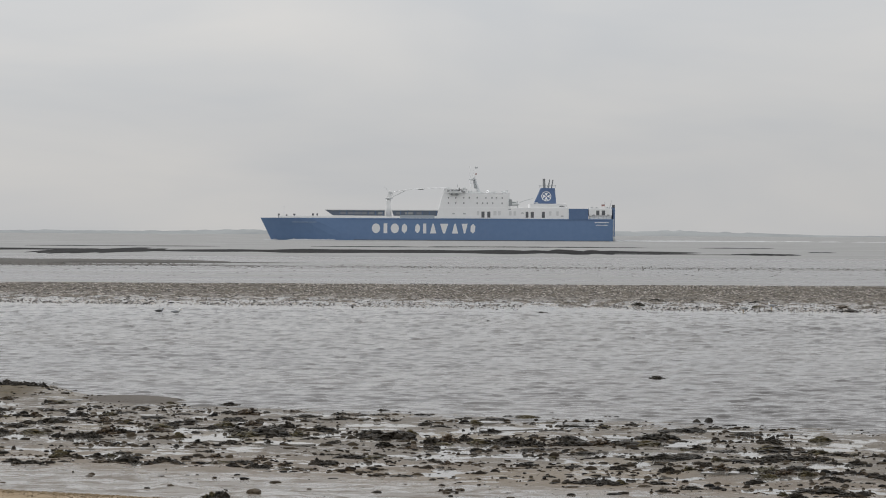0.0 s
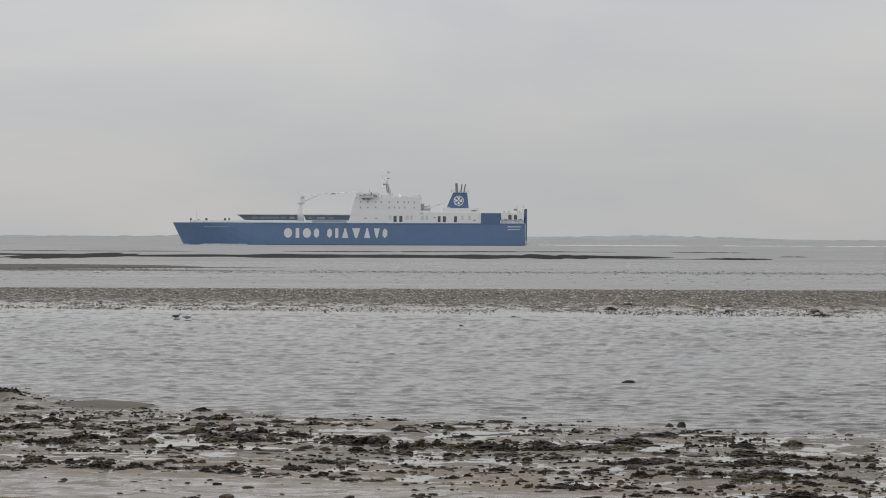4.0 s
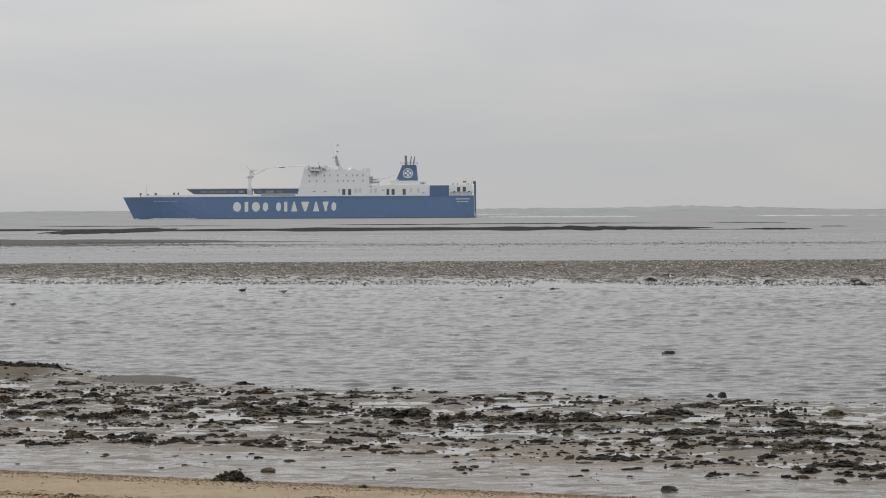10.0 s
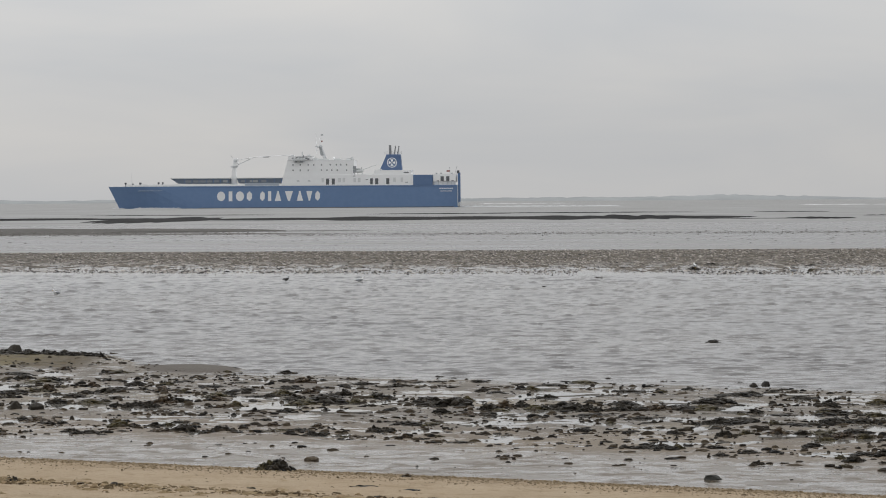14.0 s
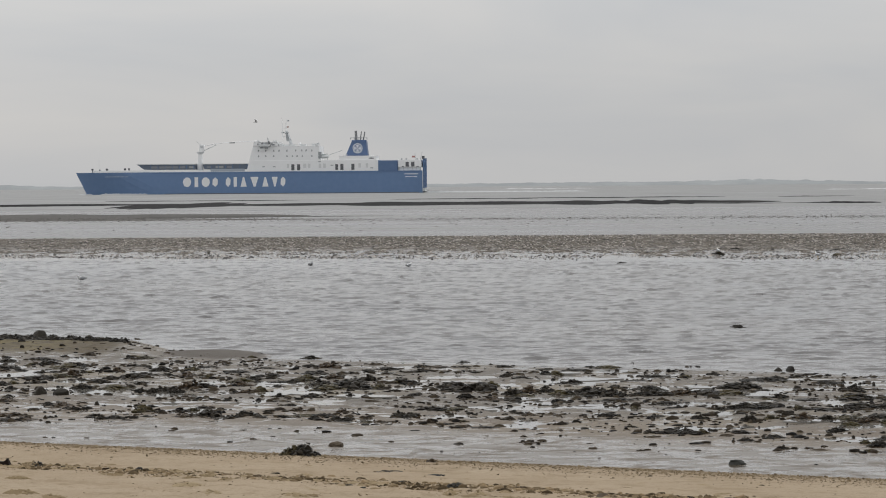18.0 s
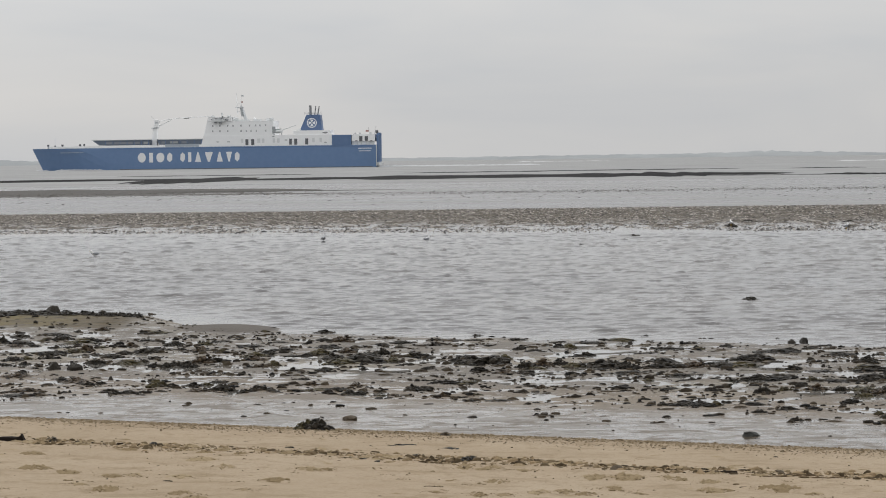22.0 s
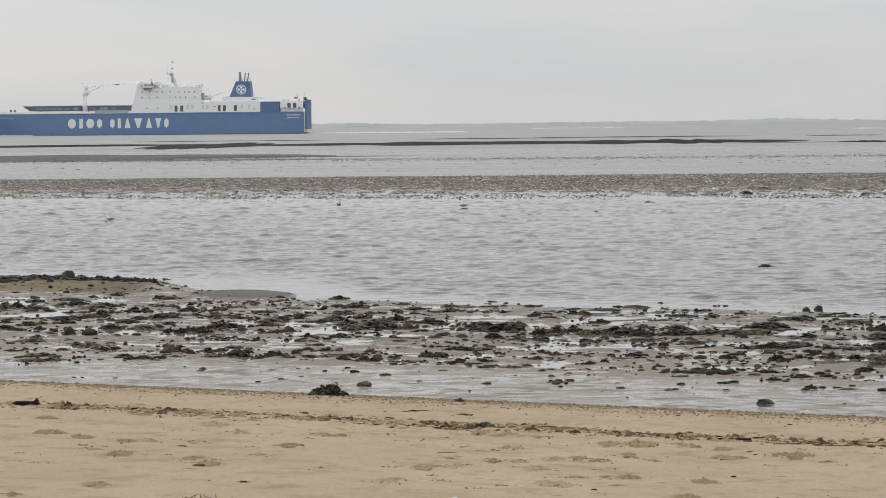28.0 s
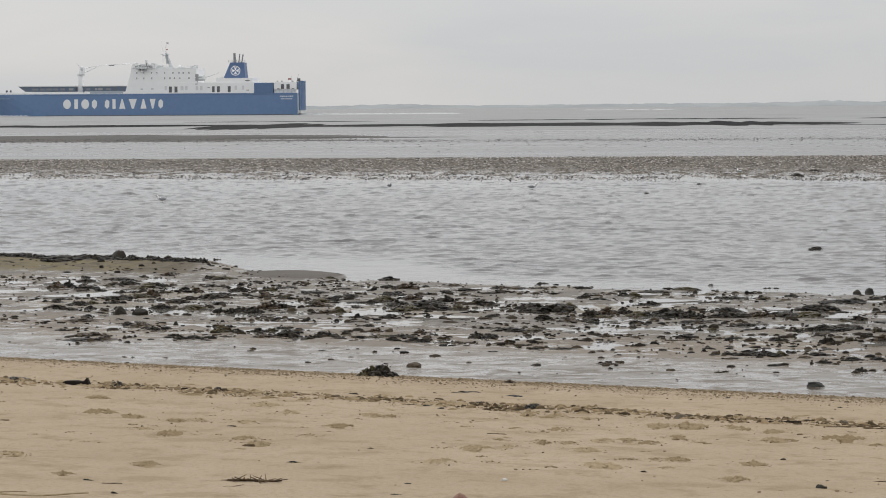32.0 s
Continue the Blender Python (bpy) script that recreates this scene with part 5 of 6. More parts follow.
BITS_2 = [
    (0, 53.21, 0.08, 0.05), (-7.88, 53.23, 0.06, 0.02), (-4.53, 53.37, 0.06, 0.02), (-8.51, 53.38, 0.1, 0.02), (-8.67, 53.39, 0.12, 0.03),
    (3.66, 53.47, 0.14, 0.05), (4.83, 53.56, 0.12, 0.07), (1.53, 53.68, 0.06, 0.03), (-3, 53.71, 0.12, 0.06), (5.57, 53.79, 0.08, 0.05),
    (0.32, 53.85, 0.05, 0.03), (2.05, 53.92, 0.14, 0.03), (2.27, 54.04, 0.1, 0.06), (-2.44, 54.48, 0.04, 0.02), (-3.63, 54.52, 0.15, 0.06),
    (1.66, 54.6, 0.15, 0.05), (0.69, 54.63, 0.04, 0.04), (-0.17, 54.66, 0.13, 0.06), (-4.2, 54.68, 0.1, 0.05), (-2.01, 54.73, 0.13, 0.03),
    (-6.52, 54.76, 0.06, 0.03), (1.14, 54.89, 0.13, 0.04), (-0.01, 54.93, 0.15, 0.03), (-5.21, 54.99, 0.06, 0.02),
]
BITS_3 = [
    (0.2, 55.19, 0.08, 0.03), (-4.56, 55.24, 0.05, 0.03), (-4.74, 55.24, 0.04, 0.02), (-6.55, 55.31, 0.06, 0.05), (-3.83, 55.35, 0.06, 0.04),
    (8.64, 55.4, 0.11, 0.06), (1.37, 55.43, 0.11, 0.03), (-6.94, 55.74, 0.04, 0.04), (7.19, 55.76, 0.15, 0.09), (3.07, 55.78, 0.15, 0.04),
    (-10.1, 56.68, 0.05, 0.06), (-1.96, 56.69, 0.11, 0.06), (-9.18, 56.94, 0.07, 0.05), (1.35, 57.14, 0.13, 0.04), (-2.58, 57.15, 0.13, 0.03),
    (-3.18, 57.18, 0.07, 0.02), (-0.39, 57.21, 0.09, 0.05), (2.88, 57.23, 0.13, 0.13), (0.21, 57.34, 0.11, 0.04), (-7.73, 57.49, 0.13, 0.04),
    (-8.84, 57.66, 0.09, 0.04), (-9.06, 57.67, 0.09, 0.03), (1.2, 57.74, 0.11, 0.07), (-0.97, 57.83, 0.07, 0.03),
]
BITS_4 = [
    (-7.64, 57.94, 0.09, 0.09), (-1.23, 57.99, 0.13, 0.06), (-5.19, 58.16, 0.13, 0.04), (1.87, 58.17, 0.09, 0.06), (5.14, 58.19, 0.09, 0.13),
    (-2.57, 58.2, 0.09, 0.07), (0.66, 58.22, 0.09, 0.06), (-3.38, 58.24, 0.09, 0.04), (-4.82, 58.45, 0.09, 0.03), (8.46, 58.67, 0.11, 0.06),
    (0.78, 58.68, 0.07, 0.04), (0.33, 58.7, 0.13, 0.04), (3.48, 59.03, 0.11, 0.06), (3.24, 59.2, 0.11, 0.05), (1.74, 59.26, 0.11, 0.06),
    (1.32, 59.44, 0.07, 0.05), (8.86, 59.5, 0.11, 0.06), (-4.28, 59.52, 0.14, 0.11), (-9.69, 59.68, 0.09, 0.05), (-10.84, 60.03, 0.09, 0.05),
    (-4.95, 60.04, 0.11, 0.09), (-10, 60.17, 0.14, 0.07), (2.01, 60.38, 0.12, 0.09), (-1.58, 61.04, 0.12, 0.05),
]
BITS_5 = [
    (-10.49, 61.16, 0.09, 0.05), (-3.18, 62.67, 0.14, 0.06), (0.29, 62.68, 0.14, 0.04), (-2.71, 62.82, 0.07, 0.04), (-0.19, 63.24, 0.12, 0.04),
    (-7.79, 63.56, 0.06, 0.04), (-9.82, 63.57, 0.1, 0.04), (-3.35, 63.57, 0.15, 0.06), (-10.44, 63.58, 0.07, 0.04), (-2.54, 64.08, 0.15, 0.07),
    (-4.15, 64.16, 0.12, 0.05), (-9.5, 64.48, 0.15, 0.07), (-9.12, 64.85, 0.1, 0.09), (-3.66, 64.89, 0.15, 0.05), (-0.93, 64.94, 0.15, 0.06),
    (9.36, 65.4, 0.06, 0.02), (-9.48, 65.61, 0.13, 0.06), (6.49, 66.51, 0.13, 0.06), (-6.95, 66.59, 0.13, 0.15), (4.36, 68.9, 0.13, 0.04),
    (5.18, 69.72, 0.13, 0.09), (10.35, 70.63, 0.13, 0.07), (4.41, 70.66, 0.13, 0.04), (-1.68, 73.35, 0.14, 0.03),
]
BITS_6 = [
    (-3.11, 74.92, 0.11, 0.06), (1.73, 75.61, 0.14, 0.06), (3.63, 75.64, 0.06, 0.03), (-4.54, 76.55, 0.12, 0.06), (-0.84, 76.84, 0.12, 0.06),
    (-9.35, 77.62, 0.12, 0.06), (-8.01, 78.52, 0.06, 0.04), (-2.78, 79.28, 0.09, 0.05), (-7.34, 82.18, 0.13, 0.03), (-14.98, 82.53, 0.13, 0.06),
    (-13.42, 83.3, 0.1, 0.03), (-11.09, 85.78, 0.1, 0.05),
]


def weed_mesh(seed, lumps=52, fronds=30):
    """A heap of wrack one metre wide: a low heart under many small knotted lumps and short curled blades."""
    rng = np.random.default_rng(seed)
    bm = bmesh.new()
    bmesh.ops.create_icosphere(bm, subdivisions=3, radius=0.5)
    off = Vector((seed * 3.7, seed * 1.3, 0))

    def rise(x, y):
        """Height of the heap over its plan, uneven in lobes."""
        r = math.hypot(x, y) / 0.6
        return max(0.0, 0.42 * (1 - r * r)) * (0.75 + 0.7 * noise.noise(Vector((x * 3.2, y * 3.2, 0)) + off))

    for v in bm.verts:
        d = v.co.normalized()
        k = 0.82 + 0.45 * noise.noise(d * 1.9 + off) + 0.4 * noise.noise(d * 4.6 + off) + 0.25 * noise.noise(d * 9 + off)
        v.co = Vector((v.co.x * k * 0.95, v.co.y * k * 0.95, max(v.co.z * k * 0.72, -0.03)))
    for _ in range(lumps):
        a, r = rng.uniform(0, math.tau), 0.66 * math.sqrt(rng.uniform(0.02, 1.0))
        x, y = r * math.cos(a), r * math.sin(a)
        size = rng.uniform(0.05, 0.13)
        at = Vector((x, y, rise(x, y) * rng.uniform(0.7, 1.05)))
        made = bmesh.ops.create_icosphere(bm, subdivisions=1, radius=size)
        sx, sy, sz = rng.uniform(0.8, 1.6), rng.uniform(0.7, 1.2), rng.uniform(0.6, 1.05)
        for v in made["verts"]:
            v.co = Vector((v.co.x * sx, v.co.y * sy, v.co.z * sz)) * rng.uniform(0.7, 1.3) + at
            v.co.z = max(v.co.z, -0.05)
    for _ in range(fronds):
        a, r = rng.uniform(0, math.tau), rng.uniform(0.1, 0.62)
        p = Vector((r * math.cos(a), r * math.sin(a), rise(r * math.cos(a), r * math.sin(a)) + 0.03))
        out = Vector((math.cos(a), math.sin(a), rng.uniform(-0.2, 0.35)))
        side = out.cross(Vector((rng.normal(), rng.normal(), 1.5))).normalized() * rng.uniform(0.02, 0.05)
        last = None
        for k in range(4):
            w = side * (1 - 0.25 * k)
            pair = (bm.verts.new(p - w), bm.verts.new(p + w))
            if last:
                bm.faces.new((last[0], last[1], pair[1], pair[0]))
            last = pair
            p = p + out * rng.uniform(0.02, 0.05)
            p.z = max(p.z, -0.03)
            out = (out + Vector((rng.normal() * 0.35, rng.normal() * 0.35, -0.35))).normalized()
    me = bpy.data.meshes.new("seaweed_clump")
    bm.to_mesh(me)
    bm.free()
    return me


def stone_mesh(seed, sub=3):
    bm = bmesh.new()
    bmesh.ops.create_icosphere(bm, subdivisions=sub, radius=0.5)
    off = Vector((seed * 2.9, 0, seed))
    rng = random.Random(seed)
    planes = []
    for _ in range(8):
        n = Vector((rng.gauss(0, 1), rng.gauss(0, 1), rng.gauss(0.5, 0.7))).normalized()
        planes.append((n, rng.uniform(0.26, 0.42)))
    for v in bm.verts:
        d = v.co.normalized()
        k = 0.9 + 0.35 * noise.noise(d * 1.2 + off) + 0.12 * noise.noise(d * 3.5 + off) + 0.05 * noise.noise(d * 9 + off)
        v.co *= k
        for n, c in planes:
            over = v.co.dot(n) - c
            if over > 0:
                v.co -= n * over * 0.92
        v.co.z = max(v.co.z, -0.2)
    me = bpy.data.meshes.new("stone")
    bm.to_mesh(me)
    bm.free()
    return me


weed_kinds = [weed_mesh(300 + k) for k in range(14)]
for k, me in enumerate(weed_kinds):
    me.materials.append(M_weed_olive if k % 5 == 4 else M_weed_brown if k in (2, 8) else M_weed)
stone_kinds = [stone_mesh(400 + k) for k in range(8)]
for me in stone_kinds:
    me.materials.append(M_stone)


def set_down(name, me, x, y, size, turn=0.0, sink=0.0, label="", category="", group=""):
    """Stand a mesh of unit size on the ground; size is its width, depth and height."""
    ob = new(name, me)
    ob.matrix_basis = pose(x, y, ground_at(x, y) - sink, 0, 0, turn) @ Matrix.Diagonal((*size, 1))
    return tagged(ob, label, category, group)


def lay_weed():
    rng = random.Random(8)
    for x, y, w, h in (WEED_1 + WEED_2 + WEED_3 + WEED_4 + WEED_5 + WEED_6 + WEED_7 + WEED_8 + WEED_9 + WEED_10 + WEED_11 + WEED_12 + WEED_13 + WEED_14):
        wide = w > 0.38
        tall = max(h * (0.88 if wide else 1.0 if h < 0.6 * w else 0.75), 0.03) * 2.3
        deep = w * (1.2 if wide else 1.1)
        if h < 0.045:
            label = "flat strand of dark wrack on wet mud"
        elif wide:
            label = "broad dark mat of bladder wrack on wet mud"
        elif h > w * 0.62:
            label = "tall dark weed-covered stone on wet mud"
        else:
            label = "dark clump of bladder wrack on wet mud"
        me = weed_kinds[rng.randrange(14)]
        # the heart of a heap is a metre wide; blades trail past it
        set_down("seaweed_clump", me, x, y, (w * 1.24, deep * 1.05, tall * 1.12), rng.uniform(-25, 25) + rng.choice((0, 180)), 0.01, label, "seaweed", "weed on the mud")


def weed_on_bar():
    rng = random.Random(19)
    verts, faces = [], []
    for k in range(70):
        x = -20.0 + 0.12 * k + rng.uniform(-0.1, 0.1)
        y = float(water_edge(np.array([x]))[0]) - 1.6 + rng.uniform(-0.8, 0.6)
        w = rng.uniform(0.25, 0.66) * (1 if k < 56 else 0.55)
        me = weed_kinds[rng.randrange(14)]
        m = pose(x, y, ground_at(x, y) - 0.01, 0, 0, rng.uniform(0, 360)) @ Matrix.Diagonal((w, w, rng.uniform(0.2, 0.36), 1))
        base = len(verts)
        verts += [m @ v.co for v in me.vertices]
        faces += [tuple(base + i for i in p.vertices) for p in me.polygons]
    tagged(obj("bar_wrack", mesh_of("bar_wrack", verts, faces), M_weed), "dark wrack heaped along a mud bar", "seaweed", kind="stuff")


def scatter(name, label, category, spots, material, seed, n=6, longest=1.9, heaped=False):
    """Many small pieces joined in one mesh: each a little uneven lump of 5 to 8 corners. spots: x, y, width, height."""
    rng = np.random.default_rng(seed)
    verts, faces = [], []
    xs, ys = np.array([s[0] for s in spots]), np.array([s[1] for s in spots])
    zs = ground_height(xs, ys) + (heap_lift(xs, ys) if heaped else 0)
    for (x, y, w, h), z in zip(spots, zs):
        base, turn = len(verts), rng.uniform(0, math.tau)
        long = rng.uniform(0.9, longest)
        for k in range(n):
            a, r = turn + k * math.tau / n, rng.uniform(0.65, 1.2) * w / 2
            verts.append((x + long * r * math.cos(a), y + r * math.sin(a) * 0.9, z - 0.01))
        for k in range(n):
            a, r = turn + (k + 0.5) * math.tau / n, rng.uniform(0.35, 0.85) * w / 2
            verts.append((x + long * r * math.cos(a), y + r * math.sin(a) * 0.9, z + h * rng.uniform(0.45, 0.9)))
        verts.append((x + rng.uniform(-0.15, 0.15) * w, y, z + h * rng.uniform(0.9, 1.15)))
        for k in range(n):
            q = (k + 1) % n
            faces += [(base + k, base + q, base + n + k), (base + q, base + n + q, base + n + k), (base + n + k, base + n + q, base + 2 * n)]
    ob = obj(name, mesh_of(name, verts, faces), material)
    return tagged(ob, label, category, kind="stuff")


def lay_fragments():
    rng = np.random.default_rng(14)
    spots = [(x, y, w * 1.1, h * 0.65) for x, y, w, h in (BITS_1 + BITS_2 + BITS_3 + BITS_4 + BITS_5 + BITS_6)]
    for x, y, w, h in (WEED_1 + WEED_2 + WEED_3 + WEED_4 + WEED_5 + WEED_6 + WEED_7 + WEED_8 + WEED_9 + WEED_10 + WEED_11 + WEED_12 + WEED_13 + WEED_14):
        for _ in range(2 + int(w * 20)):
            v = 0.025 + 0.1 * rng.uniform() ** 2
            spots.append((x + rng.normal(0, 0.55 * w + 0.05), y + rng.normal(0, 0.9 * w + 0.1), v, v * rng.uniform(0.2, 0.65)))
    while len(spots) < 7600:
        x = rng.uniform(-19, 15)
        s = rng.uniform(1.0, 31)
        y = sand_edge(x) + s
        if y > water_edge(x) + 0.3 or (x < -10.5 and s > 26 and rng.uniform() < 0.8):
            continue
        k = float(value_noise(np.array([x * 0.55]), np.array([y * 0.55]), 81)[0]) + 0.5 * float(value_noise(np.array([x * 1.6]), np.array([y * 1.6]), 82)[0])
        want = (0.10 if s < 7 else 0.85) * (1.0 if k > 0.05 else 0.22)
        if rng.uniform() > want:
            continue
        w = 0.022 + 0.05 * rng.uniform() ** 2 + (0.06 * rng.uniform() if k > 0.3 and s > 8 else 0)
        if s < 7:
            w *= 0.6
        spots.append((x, y, w, w * rng.uniform(0.2, 0.6)))
    for _ in range(110):
        x = rng.uniform(-19.5, -9.5)
        w = rng.uniform(0.04, 0.12)
        spots.append((x, water_edge(x) - abs(rng.normal(0, 2.6)) - 0.6, w, w * rng.uniform(0.2, 0.6)))
    scatter("weed_fragments", "scattered dark weed scraps and small stones on mud", "seaweed", spots, M_bits, 15, 6, 2.8)
    # shell grit along the sand's edge, and the wrack line above it
    grit = []
    while len(grit) < 9000:
        x = rng.uniform(-13, 9)
        s = abs(rng.normal(0, 1.5)) if rng.uniform() < 0.7 else rng.normal(8.9, 0.55) if rng.uniform() < 0.85 else rng.uniform(0, 22)
        w = rng.choice((0.012, 0.018, 0.026, 0.04), p=(0.45, 0.36, 0.15, 0.04))
        grit.append((x, sand_edge(x) - s, w, w * rng.uniform(0.3, 0.7)))
    scatter("shell_grit", "brown shell grit and pebbles along the tide line", "shingle", grit, M_shingle, 16)
    wrack = []
    while len(wrack) < 4600:
        x = rng.uniform(-13, 9)
        k = float(value_noise(np.array([x * 1.3]), np.array([0.0]), 83)[0])
        if rng.uniform() > 0.5 + 0.6 * k:
            continue
        s = 8.95 + 0.3 * float(value_noise(np.array([x * 0.7]), np.array([0.0]), 12)[0]) + rng.normal(0, 0.5)
        w = 0.01 + 0.1 * rng.uniform() ** 4
        wrack.append((x, sand_edge(x) - s, w, w * rng.uniform(0.2, 0.5)))
    clods = []
    for x, y, w in HEAPS_A + HEAPS_B:
        for _ in range(60):
            v = 0.006 + 0.02 * rng.uniform() ** 2
            clods.append((x + rng.normal(0, 0.5 * w), y + rng.normal(0, 0.4 * w), v, v * rng.uniform(0.15, 0.4)))
    for _ in range(90):
        x, s, w = rng.uniform(-9, 6), rng.uniform(6.5, 21), rng.uniform(0.06, 0.16)
        for _ in range(9):
            v = rng.uniform(0.01, 0.03)
            clods.append((x + rng.normal(0, 0.5 * w), sand_edge(x) - s + rng.normal(0, 0.4 * w), v, v * rng.uniform(0.2, 0.5)))
    for _ in range(7000):
        x, s, v = rng.uniform(-13, 9), abs(rng.normal(0.3, 1.0)), 0.008 + 0.03 * rng.uniform() ** 2
        clods.append((x, sand_edge(x) - s, v, v * rng.uniform(0.3, 0.6)))
    for _ in range(2600):
        x, v = rng.uniform(-13, 9), 0.01 + 0.05 * rng.uniform() ** 3
        s = 8.95 + 0.3 * float(value_noise(np.array([x * 0.7]), np.array([0.0]), 12)[0]) + rng.normal(0, 0.5)
        clods.append((x, sand_edge(x) - s, v, v * rng.uniform(0.3, 0.6)))
    scatter("sand_clods", "crumbled darker sand clods in scuffed beach sand", "sand", clods, M_clod, 18, 5, 2.0, True)
    scraps = []
    for _ in range(130):
        x, v = rng.uniform(-13, 9), 0.02 + 0.08 * rng.uniform() ** 2
        s = 8.95 + 0.3 * float(value_noise(np.array([x * 0.7]), np.array([0.0]), 12)[0]) + rng.normal(0, 0.3)
        scraps.append((x, sand_edge(x) - s, v, v * rng.uniform(0.15, 0.4)))
    for _ in range(50):
        x, v = rng.uniform(-9, 6), 0.015 + 0.05 * rng.uniform() ** 2
        scraps.append((x, sand_edge(x) - rng.uniform(1.0, 24), v, v * rng.uniform(0.15, 0.4)))
    scatter("strand_scraps", "black and brown weed scraps strewn over dry sand", "seaweed", scraps, M_scrap, 27, 6, 3.2)
    scatter("wrack_line", "dried brown weed scraps along the strand line", "seaweed", wrack, M_strand, 17, 5, 2.0)


def lay_mussel_bed():
    rng = np.random.default_rng(24)
    spots = []
    while len(spots) < 62000:
        x, y = rng.uniform(-62, 54, 4000), rng.uniform(180, 270, 4000)
        into = y - bed_edge(x)
        k = value_noise(x * 0.3, y * 0.12, 91) + 0.5 * value_noise(x * 1.1, y * 0.3, 92)
        want = 0.75 * smooth(-2, 22, into) + 0.1 + 0.3 * k
        keep = (into > -6) & (rng.uniform(0, 1, 4000) < want)
        w = rng.uniform(0.03, 0.075, 4000) + 0.07 * rng.uniform(0, 1, 4000) ** 7
        w = w * (1 + 0.8 * smooth(16, 4, into) * rng.uniform(0, 1, 4000) ** 2)
        spots += [(p, q, v * 1.3, v * h) for p, q, v, h in zip(x[keep], y[keep], w[keep], rng.uniform(0.2, 0.55, keep.sum()))]
    for _ in range(6500):
        x = rng.uniform(-62, 54)
        y = float(bed_edge(x)) + rng.normal(3.0, 3.6)
        w = rng.uniform(0.035, 0.075) + 0.06 * rng.uniform() ** 5
        if value_noise(x * 0.35, y * 0.1, 95) > -0.35:
            spots.append((x, y, w, max(-ground_at(x, y), 0.0) * 1.05 + w * rng.uniform(0.25, 0.6)))
    scatter("mussel_bed", "olive-brown mussel and weed clumps on a tidal bed", "mussels", spots, M_mussel, 25, 4, 2.6)
    far = []
    while len(far) < 4200:
        x = rng.uniform(-95, 85)
        y = 395 + rng.normal(0, 9) - 0.05 * x + (14 if rng.uniform() < 0.2 else 0) * rng.normal()
        w = rng.uniform(0.08, 0.22)
        far.append((x, y, w, w * rng.uniform(0.3, 0.6)))
    for _ in range(3200):
        far.append((rng.uniform(-30, 85), 393 + rng.normal(0, 8), rng.uniform(0.1, 0.28), rng.uniform(0.05, 0.13)))
    for _ in range(420):
        far.append((rng.uniform(-105, -30), rng.uniform(405, 520), rng.uniform(0.1, 0.3), 0.1))
    for _ in range(420):
        far.append((rng.uniform(-95, 85), rng.uniform(300, 470), rng.uniform(0.15, 0.4), 0.12))
    for _ in range(9000):
        x, y = rng.uniform(-125, -30), rng.uniform(392, 504)
        if rng.uniform() < min(1.0, (-28 - x) / 22) + (0.4 if y < 416 else 0.0):
            far.append((x, y, rng.uniform(0.06, 0.26), rng.uniform(0.06, 0.17)))
    scatter("far_mussel_clumps", "line of dark mussel clumps on far flats", "mussels", far, M_far, 26)


def pool(x, y, width, depth, seed):
    """A film of water that stands on the mud: an uneven flat sheet with a thin rim."""
    rng = np.random.default_rng(seed)
    n = 40
    ph = rng.uniform(0, math.tau, 4)
    verts = [(0, 0, 0.0)]
    for k in range(n):
        a = k * math.tau / n
        r = 1 + 0.25 * math.sin(2 * a + ph[0]) + 0.2 * math.sin(3 * a + ph[1]) + 0.16 * math.sin(5 * a + ph[2]) + 0.1 * math.sin(9 * a + ph[3])
        verts.append((0.5 * width * r * math.cos(a), 0.5 * depth * r * math.sin(a), 0.0))
    verts += [(v[0] * 1.02, v[1] * 1.02, -0.05) for v in verts[1:]]
    faces = [(0, 1 + k, 1 + (k + 1) % n) for k in range(n)] + [(1 + k, 1 + n + k, 1 + n + (k + 1) % n, 1 + (k + 1) % n) for k in range(n)]
    ob = obj("tide_pool", mesh_of("tide_pool", verts, faces), M_pool)
    ob.matrix_basis = pose(x, y, ground_at(x, y) + 0.015)
    return tagged(ob, "shallow bright pool of water on tidal mud", "pool", group="pools on the mud", kind="structure")


lay_weed()
weed_on_bar()
lay_fragments()
lay_mussel_bed()
for k, q in enumerate([
    (-13.89, 77.39, 1.33, 1.74), (-12.49, 71.92, 1.65, 1.71), (-5.18, 65.15, 1.37, 1.41), (-3.5, 64.13, 1.1, 1.02), (-2.64, 67.39, 0.77, 1.13),
    (5.21, 64.45, 0.86, 1.2), (5.38, 56.69, 0.65, 0.93), (0.76, 72.72, 0.83, 1.1), (1.54, 70.37, 1.48, 1.03), (4.41, 67.23, 0.9, 1.12),
    (-6.64, 65.99, 0.75, 0.9), (-13.04, 79.49, 0.61, 1.31), (-10.65, 82.37, 1.41, 1.69), (-7.13, 62.48, 1.43, 0.65), (-1.1, 60.36, 1.27, 0.75),
    (1.69, 61.23, 1.05, 1.09), (3.17, 58.58, 0.56, 0.85), (-0.19, 63.42, 0.97, 0.83), (-5.48, 69.01, 0.79, 0.79), (-14.48, 82.49, 0.79, 1.13),
    (6.7, 69.86, 0.93, 0.61), (5.97, 56.67, 0.43, 0.53),
]):
    if q[1] < 78:
        pool(*q, 500 + k)


